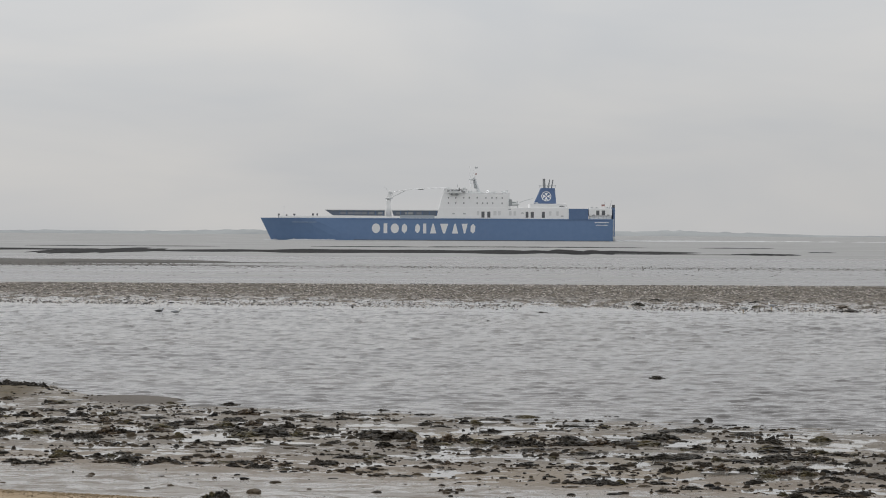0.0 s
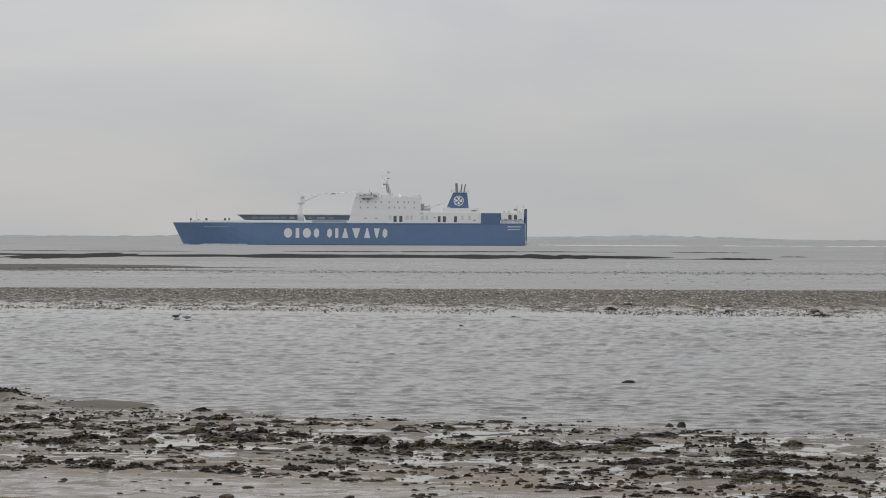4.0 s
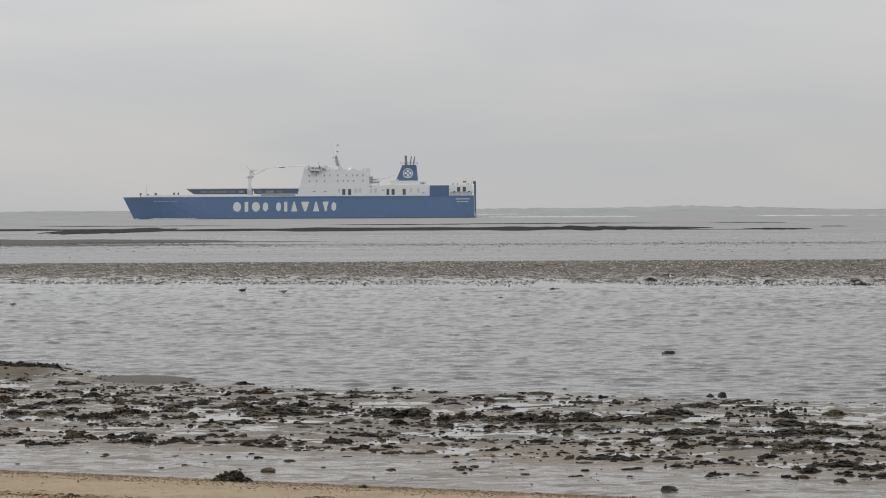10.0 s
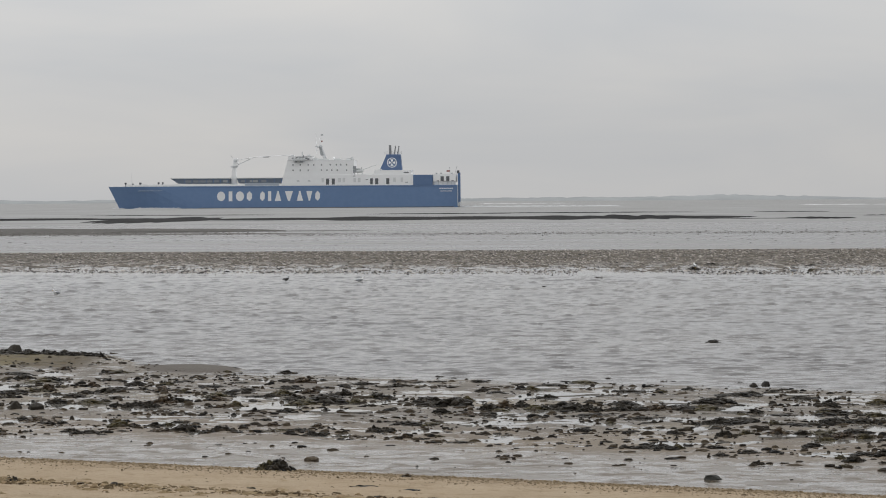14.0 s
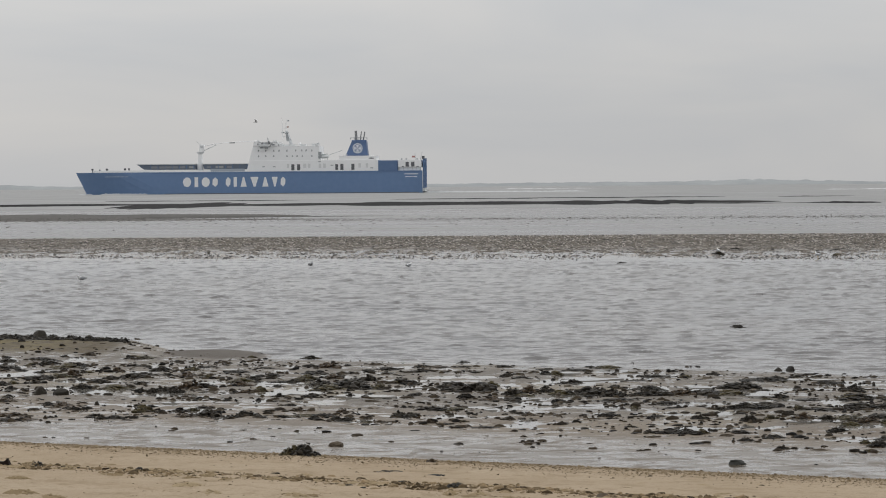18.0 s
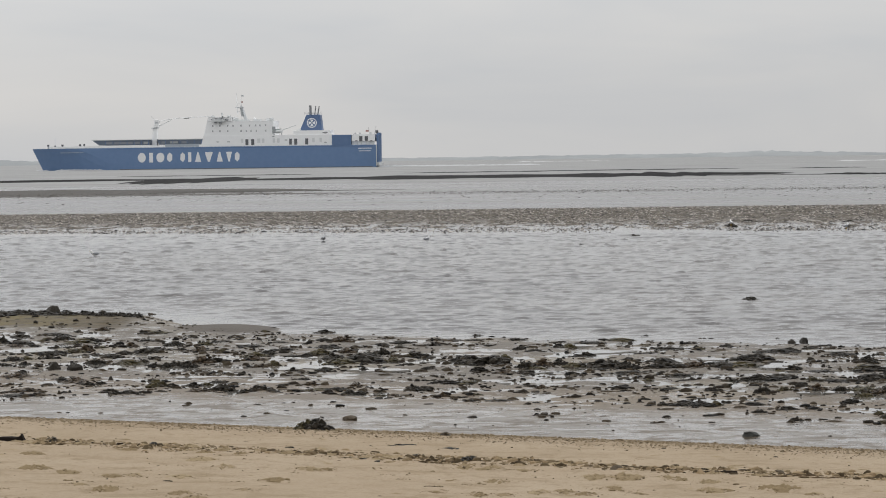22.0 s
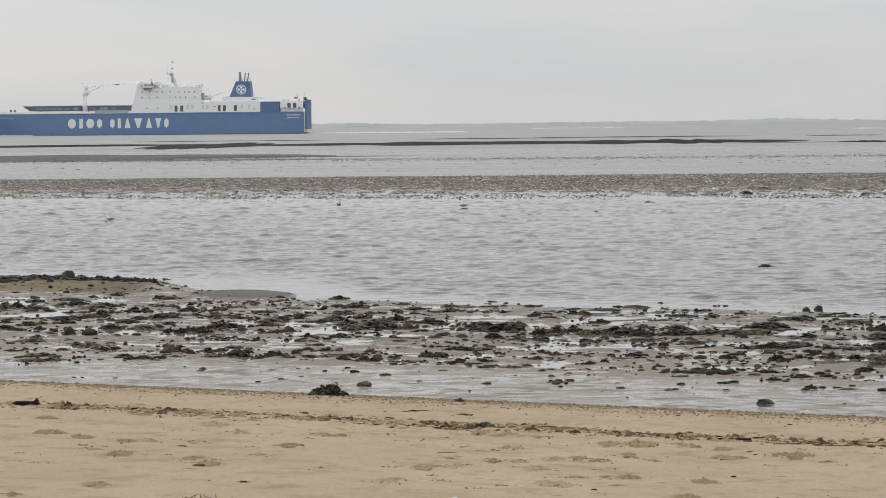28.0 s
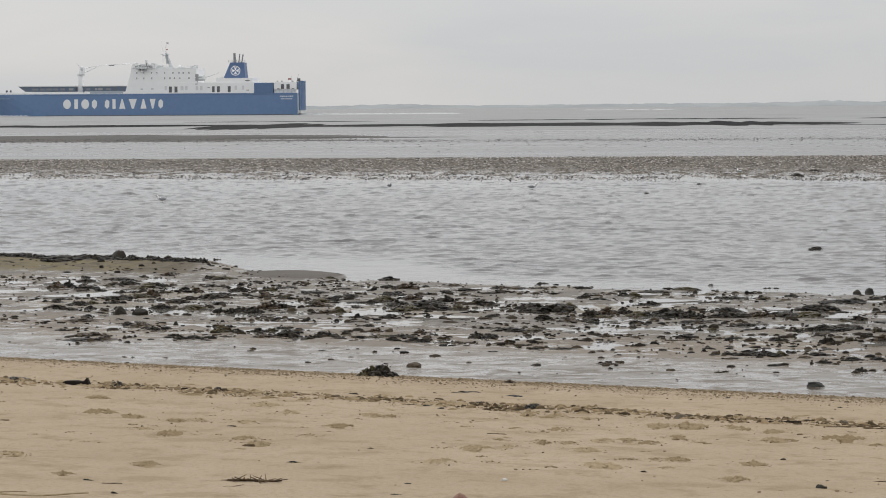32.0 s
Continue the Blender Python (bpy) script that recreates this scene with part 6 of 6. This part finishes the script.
# ---- single stones, wood and litter ----
def lone_things():
    rock = [("boulder", 1, -14.85, 90.6, (0.56, 0.45, 0.62), 30, M_weed, "weed-topped dark boulder on a mud bar"),
            ("stone", 1, 6.63, 73.72, (0.26, 0.3, 0.32), 10, M_stone, "upright dark stone at the water's edge"),
            ("stone", 2, 6.33, 73.53, (0.26, 0.24, 0.27), 70, M_stone, "squat dark stone at the water's edge"),
            ("stone", 3, -10.62, 64.9, (0.3, 0.34, 0.42), 120, M_stone, "rounded dark stone among weed"),
            ("stone", 4, -10.15, 64.9, (0.36, 0.36, 0.5), 15, M_stone, "large dark pointed stone among weed"),
            ("stone", 5, -3.26, 51.35, (0.34, 0.34, 0.19), 0, M_stone_brown, "brown peaked stone on wet sand"),
            ("stone", 6, 3.43, 47.62, (0.33, 0.28, 0.23), 0, M_stone_green, "green-grey flat stone on wet sand"),
            ("stone", 4, 7.37, 51.81, (0.26, 0.26, 0.3), 200, M_stone, "dark angular stone among wrack"),
            ("stone", 7, -10.71, 86.45, (0.16, 0.16, 0.12), 50, M_stone, "small dark stone at the water's edge"),
            ("stone", 0, -3.53, 42.17, (0.15, 0.12, 0.09), 20, M_stone, "small dark stone on dry sand"),
            ("stone", 2, -1.146, 23.72, (0.16, 0.12, 0.14), 20, M_stone_red, "red-brown stone on dry sand"),
            ("stone", 3, 1.92, 26.04, (0.11, 0.1, 0.07), 0, M_stone, "dark flat stone on dry sand"),
            ("stone", 1, -5.47, 41.9, (0.17, 0.14, 0.12), 0, M_stone, "dark rounded stone on the strand line"),
            ("stone", 4, -5.12, 41.74, (0.11, 0.1, 0.07), 0, M_stone, "small dark stone on the strand line"),
            ("stone", 5, 3.05, 37.44, (0.15, 0.14, 0.11), 0, M_stone_brown, "brown stone beside a stick"),
            ("stone", 6, -2.32, 39.23, (0.14, 0.12, 0.07), 0, M_stone, "dark flat stone on the strand line"),
            ("stone", 7, -2.1, 38.6, (0.1, 0.09, 0.05), 40, M_stone, "small dark stone on dry sand"),
            ("stone", 1, 1.0, 37.6, (0.19, 0.16, 0.13), 40, M_stone_brown, "brown stone on the strand line")]
    for name, kind, x, y, size, turn, m, label in rock:
        me = stone_kinds[kind]
        if m is not M_stone:
            me = me.copy()
            me.materials.clear()
            me.materials.append(m)
        set_down(name, me, x, y, (size[0] * 1.1, size[1], size[2] * 0.9), turn, 0.0, label, "stone")
    # weed heaps on the sand's edge and in the channel
    for kind, x, y, size, label in ((0, -3.66, 49.09, (0.4, 0.46, 0.25), "big black heap of wrack at the sand's edge"),
                                    (9, -3.86, 49.15, (0.27, 0.34, 0.19), "black wrack piled against a larger heap"),
                                    (2, -1.49, 47.47, (0.21, 0.2, 0.075), "small black wrack heap at the sand's edge"),
                                    (3, -2.03, 43.5, (0.42, 0.2, 0.03), "flat dark strip of weed on dry sand"),
                                    (6, -1.3, 42.8, (0.34, 0.2, 0.03), "flat brown strip of weed on dry sand"),
                                    (7, -7.05, 42.66, (0.28, 0.18, 0.07), "dark wisp of weed on the strand line"),
                                    (8, -8.78, 44.06, (0.5, 0.3, 0.06), "long dark wisp of weed on the strand line"),
                                    (10, -0.89, 39.25, (0.27, 0.2, 0.07), "dark weed scrap on the strand line"),
                                    (11, -1.65, 40.28, (0.16, 0.14, 0.06), "dark weed scrap on the strand line"),
                                    (12, -2.89, 27.63, (0.2, 0.1, 0.03), "thin dark weed strand on dry sand"),
                                    (13, -4.32, 24.63, (0.1, 0.05, 0.03), "small dark weed scrap on dry sand"),
                                    (5, -3.88, 23.3, (0.06, 0.05, 0.03), "small black weed scrap on dry sand"),
                                    (2, -2.34, 29.78, (0.09, 0.06, 0.02), "small dark weed scrap on dry sand"),
                                    (1, -1.69, 24.17, (0.12, 0.04, 0.02), "thin dark weed scrap on dry sand"),
                                    (0, -1.67, 25.33, (0.1, 0.06, 0.02), "thin dark weed scrap on dry sand")):
        set_down("seaweed_clump", weed_kinds[kind], x, y, (size[0], size[1], size[2] * 2.2), 12 * kind, 0.01, label, "seaweed")
    # weed and mussel lumps awash in the channel, standing on its bed
    for kind, x, y, w, h, label in ((0, 6.9, 95.6, 0.5, 0.2, "dark weed lump awash in the channel"), (3, 5.8, 173.1, 0.75, 0.15, "dark weed raft awash near the mussel bed"),
                                    (1, 2.42, 156.4, 0.26, 0.14, "small dark lump awash in the channel"), (6, 12.66, 192.3, 0.8, 0.34, "dark weed hump on the mussel bed"),
                                    (7, 24.65, 179.9, 1.0, 0.2, "dark weed raft beside the mussel bed"), (8, 25.37, 188.0, 0.8, 0.24, "dark weed hump beside the mussel bed"),
                                    (10, 21.2, 170.4, 0.5, 0.06, "dark weed strand awash in the channel"), (11, -21.6, 175.8, 0.4, 0.06, "dark weed strand awash in the channel"),
                                    (12, -15.1, 177.0, 0.4, 0.06, "dark weed strand awash in the channel"), (13, -2.2, 170.6, 0.4, 0.06, "dark weed strand awash in the channel"),
                                    (5, 14.5, 203.0, 0.8, 0.22, "dark weed hump on the mussel bed"), (4, 19.87, 187.8, 0.7, 0.2, "dark weed hump on the mussel bed"), (6, 21.1, 200.0, 0.7, 0.16, "dark weed hump on the mussel bed")):
        ob = new("seaweed_clump", weed_kinds[kind])
        bottom = min(ground_at(x, y), 0.0)
        ob.matrix_basis = pose(x, y, max(bottom, -0.03) if y < 188 else ground_at(x, y), 0, 0, 20 * kind) @ Matrix.Diagonal((w, w * 0.8, h * 1.7, 1))
        tagged(ob, label, "seaweed")
        if y < 188 and bottom < -0.05:
            r = stone_kinds[kind % 8]
            st = new("stone", r)
            st.matrix_basis = pose(x, y, bottom, 0, 0, 0) @ Matrix.Diagonal((w * 0.8, w * 0.8, (-bottom) * 2.1, 1))
            tagged(st, "dark stone under water that carries weed", "stone")


def driftwood():
    bm = bmesh.new()
    prof = [(-0.2, 0.05, 0.05), (-0.15, 0.06, 0.075), (0.0, 0.06, 0.08), (0.1, 0.06, 0.07), (0.14, 0.06, 0.095), (0.165, 0.055, 0.12), (0.21, 0.05, 0.02)]
    rings = []
    for k, (x, w, h) in enumerate(prof):
        rings.append([bm.verts.new(c) for c in ((x, -w, 0), (x + 0.01, w, 0), (x, w * 0.8, h), (x - 0.008, -w * 0.6, h * (0.9 + 0.1 * (k % 2))))])
    for a, b in zip(rings, rings[1:]):
        for k in range(4):
            bm.faces.new((a[k], b[k], b[(k + 1) % 4], a[(k + 1) % 4]))
    bm.faces.new(rings[0][::-1]), bm.faces.new(rings[-1])
    bmesh.ops.bevel(bm, geom=bm.edges[:], offset=0.006, segments=1, affect="EDGES")
    me = bpy.data.meshes.new("driftwood")
    bm.to_mesh(me)
    bm.free()
    me.materials.append(M_wood)
    set_down("driftwood", me, -7.6, 42.5, (1, 1, 1), -4, 0.0, "blackened broken plank on dry sand", "driftwood")


def stick(name, x, y, length, thick, turn, material, label, twigs=0, seed=0):
    rng = random.Random(seed)
    bm, n = bmesh.new(), 7
    pts = []
    for k in range(n + 1):
        u = k / n - 0.5
        pts.append(Vector((u * length, 0.03 * length * math.sin(4 * u + seed), thick * 0.6 + 0.02 * length * (0.5 + 0.5 * math.sin(6 * u + seed)))))
    rings = []
    for k, p in enumerate(pts):
        r = thick * (1 - 0.06 * k)
        rings.append([bm.verts.new(p + Vector((0, r * math.cos(a), r * math.sin(a)))) for a in [q * math.tau / 6 for q in range(6)]])
    for a, b in zip(rings, rings[1:]):
        for q in range(6):
            bm.faces.new((a[q], b[q], b[(q + 1) % 6], a[(q + 1) % 6]))
    bm.faces.new(rings[0]), bm.faces.new(rings[-1][::-1])
    me = bpy.data.meshes.new(name)
    bm.to_mesh(me)
    bm.free()
    me.materials.append(material)
    stem = set_down(name, me, x, y, (1, 1, 1), turn, 0.002, label, "stick")
    for _ in range(twigs):
        a = pts[rng.randrange(1, n)]
        b = a + Vector((rng.uniform(-0.35, 0.35) * length * 0.8, rng.uniform(-0.4, 0.4) * length, rng.uniform(-0.03, 0.1 if twigs > 9 else 0.035) * length))
        part("side_twig", rod_bm(a, b, thick * 0.55, thick * 0.2, 5), material, stem)
    return stem


def litter():
    stick("twig", -2.94, 24.9, 0.46, 0.014, 4, M_twig, "branched brown twig lying on dry sand", 22, 3)
    stick("twig", -3.05, 24.35, 0.2, 0.005, 40, M_twig, "thin bare twig lying on dry sand", 1, 5)
    stick("stick", 2.3, 37.19, 0.4, 0.022, -3, M_wood, "dark stout stick on the strand line", 2, 6)
    stick("stick", 3.14, 36.7, 0.8, 0.016, -4, M_twig, "long brown stick on the strand line", 3, 7)
    stick("stick", 3.5, 36.3, 0.6, 0.011, 6, M_twig, "long brown stick on the strand line", 2, 17)
    stick("stick", 2.51, 34.2, 0.38, 0.008, 3, M_twig, "thin brown stick on dry sand", 0, 8)
    stick("twig", -1.17, 33.1, 0.23, 0.005, -12, M_twig, "thin brown twig on dry sand", 0, 9)
    stick("twig", 2.75, 37.3, 0.25, 0.006, 2, M_twig, "thin brown twig on the strand line", 1, 10)
    stick("reed", -4.42, 22.81, 0.85, 0.011, 1, M_straw, "long pale straw reed on dry sand", 0, 11)
    stick("reed", -4.8, 22.9, 0.6, 0.008, -3, M_straw, "pale straw reed on dry sand", 0, 12)
    stick("twig", -4.05, 24.25, 0.17, 0.006, -6, M_twig, "thin brown twig on dry sand", 0, 13)
    stick("twig", 2.6, 27.2, 0.24, 0.006, -4, M_twig, "thin brown twig on dry sand", 0, 14)
    stick("twig", -4.62, 25.4, 0.1, 0.005, 25, M_twig, "short brown twig on dry sand", 0, 15)
    shell = new("shell", stone_kinds[5].copy())
    shell.data.materials.clear()
    shell.data.materials.append(M_shell)
    shell.matrix_basis = pose(-0.86, 26.06, ground_at(-0.86, 26.06)) @ Matrix.Diagonal((0.085, 0.07, 0.05, 1))
    tagged(shell, "white shell lying on dry sand", "shell")


def heap_mesh(seed):
    """A crumbled mound of dug sand one metre wide: a low foot with knobs of clotted sand on it."""
    rng = np.random.default_rng(seed)
    bm = bmesh.new()
    off = Vector((seed * 5.1, seed * 2.3, 0))
    rings, n, last = 10, 28, None
    for j in range(rings + 1):
        ring = []
        for k in range(n):
            a = k * math.tau / n
            d = Vector((math.cos(a), math.sin(a), 0))
            r = j / rings * 0.62 * (1 + 0.5 * noise.noise(d * 1.4 + off) + 0.2 * noise.noise(d * 4 + off))
            p, u = d * r, j / rings
            h = (1 - u * u) ** 1.3 * (0.22 + 0.4 * noise.noise(p * 4 + off) + 0.35 * noise.noise(p * 10 + off))
            ring.append(bm.verts.new((p.x, p.y, max(h, 0.02 * (1 - u)) - 0.25 * u ** 8)))
        if last:
            for k in range(n):
                bm.faces.new((last[k], ring[k], ring[(k + 1) % n], last[(k + 1) % n]))
        last = ring
    bmesh.ops.remove_doubles(bm, verts=bm.verts[:], dist=0.0005)
    for _ in range(52):
        a, r = rng.uniform(0, math.tau), 0.5 * math.sqrt(rng.uniform(0.0, 1.0))
        size, at = rng.uniform(0.03, 0.085), Vector((r * math.cos(a), r * math.sin(a), 0.24 * (1 - r / 0.5) * rng.uniform(0.2, 1.2)))
        made = bmesh.ops.create_icosphere(bm, subdivisions=1, radius=size)
        for v in made["verts"]:
            v.co = Vector((v.co.x * 1.3, v.co.y, v.co.z * 2.6)) * rng.uniform(0.7, 1.3) + at
    me = bpy.data.meshes.new("sand_mound")
    bm.to_mesh(me)
    bm.free()
    me.shade_smooth()
    me.materials.append(M_scuff)
    return me


def sand_heaps():
    rng = random.Random(77)
    kinds = [heap_mesh(k) for k in range(9)]
    spots = [(x, y, w * rng.uniform(0.9, 1.5), 1.0) for x, y, w in HEAPS_A + HEAPS_B]
    for _ in range(90):
        x, s = rng.uniform(-8, 5.5), rng.uniform(1.5, 22)
        spots.append((x, float(sand_edge(x)) - s, rng.uniform(0.06, 0.18), 0.55))
    for _ in range(120):
        x = rng.uniform(-9, 5.5)
        spots.append((x, float(sand_edge(x)) - 8.95 + rng.gauss(0, 0.6), rng.uniform(0.1, 0.26), 1.0))
    for x, y, w, tall in spots:
        label = "broad crumbled mound of darker sand" if w > 0.26 else "small crumbled mound of darker sand"
        set_down("sand_mound", kinds[rng.randrange(9)], x, y, (w * 1.08, w * 0.9, w * 0.35 * tall), rng.uniform(0, 360), 0.004, label + " on dry beach", "sand mound", "sand mounds on the beach")


lone_things()
sand_heaps()
driftwood()
litter()


# ---- birds ----
def gull(name, label, back, head_m, afloat=False, spread=False, category="gull"):
    """A gull 0.42 m long facing +x, its feet at z = 0."""
    top = empty(name)
    tagged(top, label, category, "birds of the estuary")
    up = 0.05 if afloat else 0.0 if spread else 0.14
    bm = ball_bm((0, 0, up + 0.075), (0.17, 0.075, 0.075), seg=12, rings=8)
    for v in bm.verts:
        k = (v.co.x + 0.17) / 0.34
        v.co.y *= 0.45 + 0.9 * k - 0.35 * k * k
        v.co.z += 0.035 * k * k
    part("body", bm, M_gull_white if not afloat else head_m, top, "", True)
    part("head", ball_bm((0.165, 0, up + (0.2 if not spread else 0.12)), (0.05, 0.038, 0.04), seg=10, rings=7), head_m, top, "", True)
    part("neck", rod_bm((0.11, 0, up + 0.1), (0.16, 0, up + (0.19 if not spread else 0.11)), 0.05, 0.034, 10), head_m, top, "", True)
    zb = up + (0.195 if not spread else 0.115)
    part("beak", rod_bm((0.205, 0, zb), (0.255, 0, zb - 0.01), 0.012, 0.004, 6), M_beak, top)
    bm = box_bm(-0.26, -0.12, -0.03, 0.03, up + 0.07, up + 0.085, 0.004)
    part("tail", bm, M_gull_white if back is not M_gull_dark else back, top)
    wings = []
    for side in (1, -1):
        bm = bmesh.new()
        if spread:
            line = ((0.07, 0.0, -0.09), (0.1, 0.18, -0.05), (0.05, 0.36, -0.08), (-0.06, 0.52, -0.1))
            prev = None
            for x, y, xb in line:
                rib = [bm.verts.new((x, side * y, 0.012)), bm.verts.new((xb, side * y, 0.006)), bm.verts.new((xb, side * y, -0.004)), bm.verts.new((x, side * y, -0.004))]
                if prev:
                    for k in range(4):
                        bm.faces.new((prev[k], rib[k], rib[(k + 1) % 4], prev[(k + 1) % 4]))
                prev = rib
            bm.faces.new(prev)
            w = part("wing", bm, back, top, "grey upper wing")
            w.location = (0.02, side * 0.05, up + 0.1)
        else:
            bm.free()
            bm = ball_bm((-0.05, side * 0.058, up + 0.095), (0.17, 0.022, 0.055), seg=10, rings=7)
            for v in bm.verts:
                v.co.z += 0.12 * (v.co.x + 0.05) * 0.6
            w = part("wing", bm, back, top, "folded wing", True)
            part("wing_tip", rod_bm((-0.16, side * 0.05, up + 0.085), (-0.29, side * 0.02, up + 0.075), 0.022, 0.005, 6), M_gull_dark, w)
        wings.append(w)
    if not afloat and not spread:
        for side in (1, -1):
            part("leg", rod_bm((0.01, side * 0.03, 0.0), (0.0, side * 0.03, 0.16), 0.007, 0.01, 6), M_beak, top)
    return top, wings


gull_a, _ = gull("gull", "white gull with grey back standing at the water's edge", M_gull_grey, M_gull_white)
gull_b, _ = gull("gull", "white gull walking along the mussel bed's edge", M_gull_grey, M_gull_white)
duck_a, _ = gull("gull", "dark grey young gull afloat in the channel", M_gull_dark, M_gull_grey, afloat=True)
duck_b, _ = gull("gull", "pale gull paddling through the shallow channel", M_gull_grey, M_gull_white, afloat=True)
duck_c, _ = gull("gull", "grey and white gull dabbling in the shallow channel", M_gull_grey, M_gull_white, afloat=True)
flier, flier_wings = gull("gull", "grey gull flying over the channel", M_gull_white, M_gull_white, spread=True)


for bird in (gull_a, gull_b, duck_a, duck_b, duck_c):
    bird.scale = (1.2, 1.2, 1.2)


# ---- what moves ----
def motions():
    def heading(t):
        return 180.0 - (-0.5 + 4.2 * float(smooth(4, 32, t)))

    def stern(t):
        """Place of the ship's stern on its centre line."""
        x = 93.7 - 8.36 * t + 0.00597 * t * t
        x += BEAM * math.sin(radians(180 - heading(t)))
        return x, 1648.0 + 0.012 * max(t - 13, 0) ** 2

    rows = [(t, pose(*stern(t), 0.0, 0, 0, heading(t))) for t in [k * 2.0 for k in range(17)]]
    walk(ship, rows)
    walk(wake, rows)
    # the ripples drift along the channel, the sea with the tide
    walk(channel, [(0.0, pose(-6, 0, 0)), (16.0, pose(0, 0, 0)), (32.0, pose(6, 0, 0))])
    walk(flats, [(0.0, pose(-5, 0, 0)), (16.0, pose(0, 0, 0)), (32.0, pose(5, 0, 0))])
    walk(sea, [(0.0, pose(-14, 0, 0)), (16.0, pose(0, 0, 0)), (32.0, pose(14, 0, 0))])

    def bed(x, y, deep=0.0):
        return max(ground_at(x, y), deep)

    def stroll(bird, stops, turns, deep):
        walk(bird, [(t, pose(x, y, bed(x, y, deep), 0, 0, a)) for (t, x, y), a in zip(stops, turns)])

    stroll(gull_a, [(0.0, 18.05, 178.0), (2.0, 18.46, 178.2), (5.0, 18.34, 178.6), (8.0, 18.10, 178.5), (12.0, 17.75, 178.6), (16.0, 17.87, 180.0), (19.0, 17.96, 180.0), (21.0, 18.53, 179.6), (23.0, 19.08, 181.0), (25.0, 19.63, 181.3), (28.0, 20.38, 182.0), (32.0, 20.99, 182.5)],
           (200, 240, 150, 190, 210, 140, 120, 60, 40, 50, 60, 60), -0.09)
    stroll(gull_b, [(0.0, 20.34, 183.2), (1.0, 20.20, 183.8), (2.0, 19.79, 184.8), (5.0, 17.68, 186.5), (7.0, 15.96, 187.5), (8.0, 15.24, 188.2), (9.0, 14.70, 189.2), (10.0, 13.98, 190.5), (13.0, 12.83, 192.0), (17.0, 12.69, 192.2), (22.0, 12.62, 191.2), (23.0, 12.45, 190.6), (24.0, 11.67, 190.0), (25.0, 11.13, 190.0), (28.0, 10.62, 190.6), (29.0, 10.05, 192.6), (30.0, 9.68, 193.6), (32.0, 9.02, 194.0)],
           (150, 150, 155, 155, 155, 150, 145, 140, 110, 100, 100, 120, 150, 150, 130, 140, 140, 120), -0.09)
    stroll(duck_a, [(0.0, -16.1, 168.5), (1.0, -15.8, 168.6), (2.0, -15.0, 168.6), (5.0, -13.05, 168.8), (7.0, -12.25, 169.2), (9.0, -12.1, 169.2), (15.0, -12.1, 169.2), (19.0, -12.1, 169.2), (32.0, -12.05, 169.2)],
           (0, 0, 0, 0, 10, 30, 60, 75, 80), -0.02)
    stroll(duck_b, [(0.0, -15.0, 167.0), (6.0, -11.7, 166.7), (9.0, -10.1, 166.6), (13.0, -8.2, 166.5), (19.0, -6.2, 166.3), (23.0, -6.0, 166.0), (28.0, -4.8, 165.7), (32.0, -3.8, 165.6)],
           (0, 5, 0, 20, 60, 50, 20, 0), -0.02)
    stroll(duck_c, [(0.0, -22.4, 146.4), (9.0, -21.9, 146.4), (28.0, -21.9, 146.7), (32.0, -21.88, 146.7)], (240, 245, 215, 215), -0.03)
    line = [(0.0, -176.0, 9.6), (10.0, -88.0, 9.0), (17.0, -24.6, 8.5), (18.5, -11.6, 8.45), (19.0, -6.7, 8.25), (19.5, -1.7, 8.1), (20.0, 3.4, 7.65), (20.5, 8.95, 7.35),
            (21.0, 14.7, 7.3), (21.5, 20.4, 7.7), (24.0, 49.0, 9.0), (32.0, 138.0, 12.0)]
    walk(flier, [(t, pose(x * 1.6, 288.0, 4.7 + (z - 4.7) * 1.6, 0, -3, 0)) for t, x, z in line])
    for w, side in zip(flier_wings, (1, -1)):
        place = w.location.copy()
        walk(w, [(0.0, pose(*place, 8 * side))] + [(14.0 + 0.14 * k, pose(*place, side * (14 + 30 * math.sin(k * math.pi / 2)))) for k in range(70)] + [(32.0, pose(*place, 8 * side))])


motions()
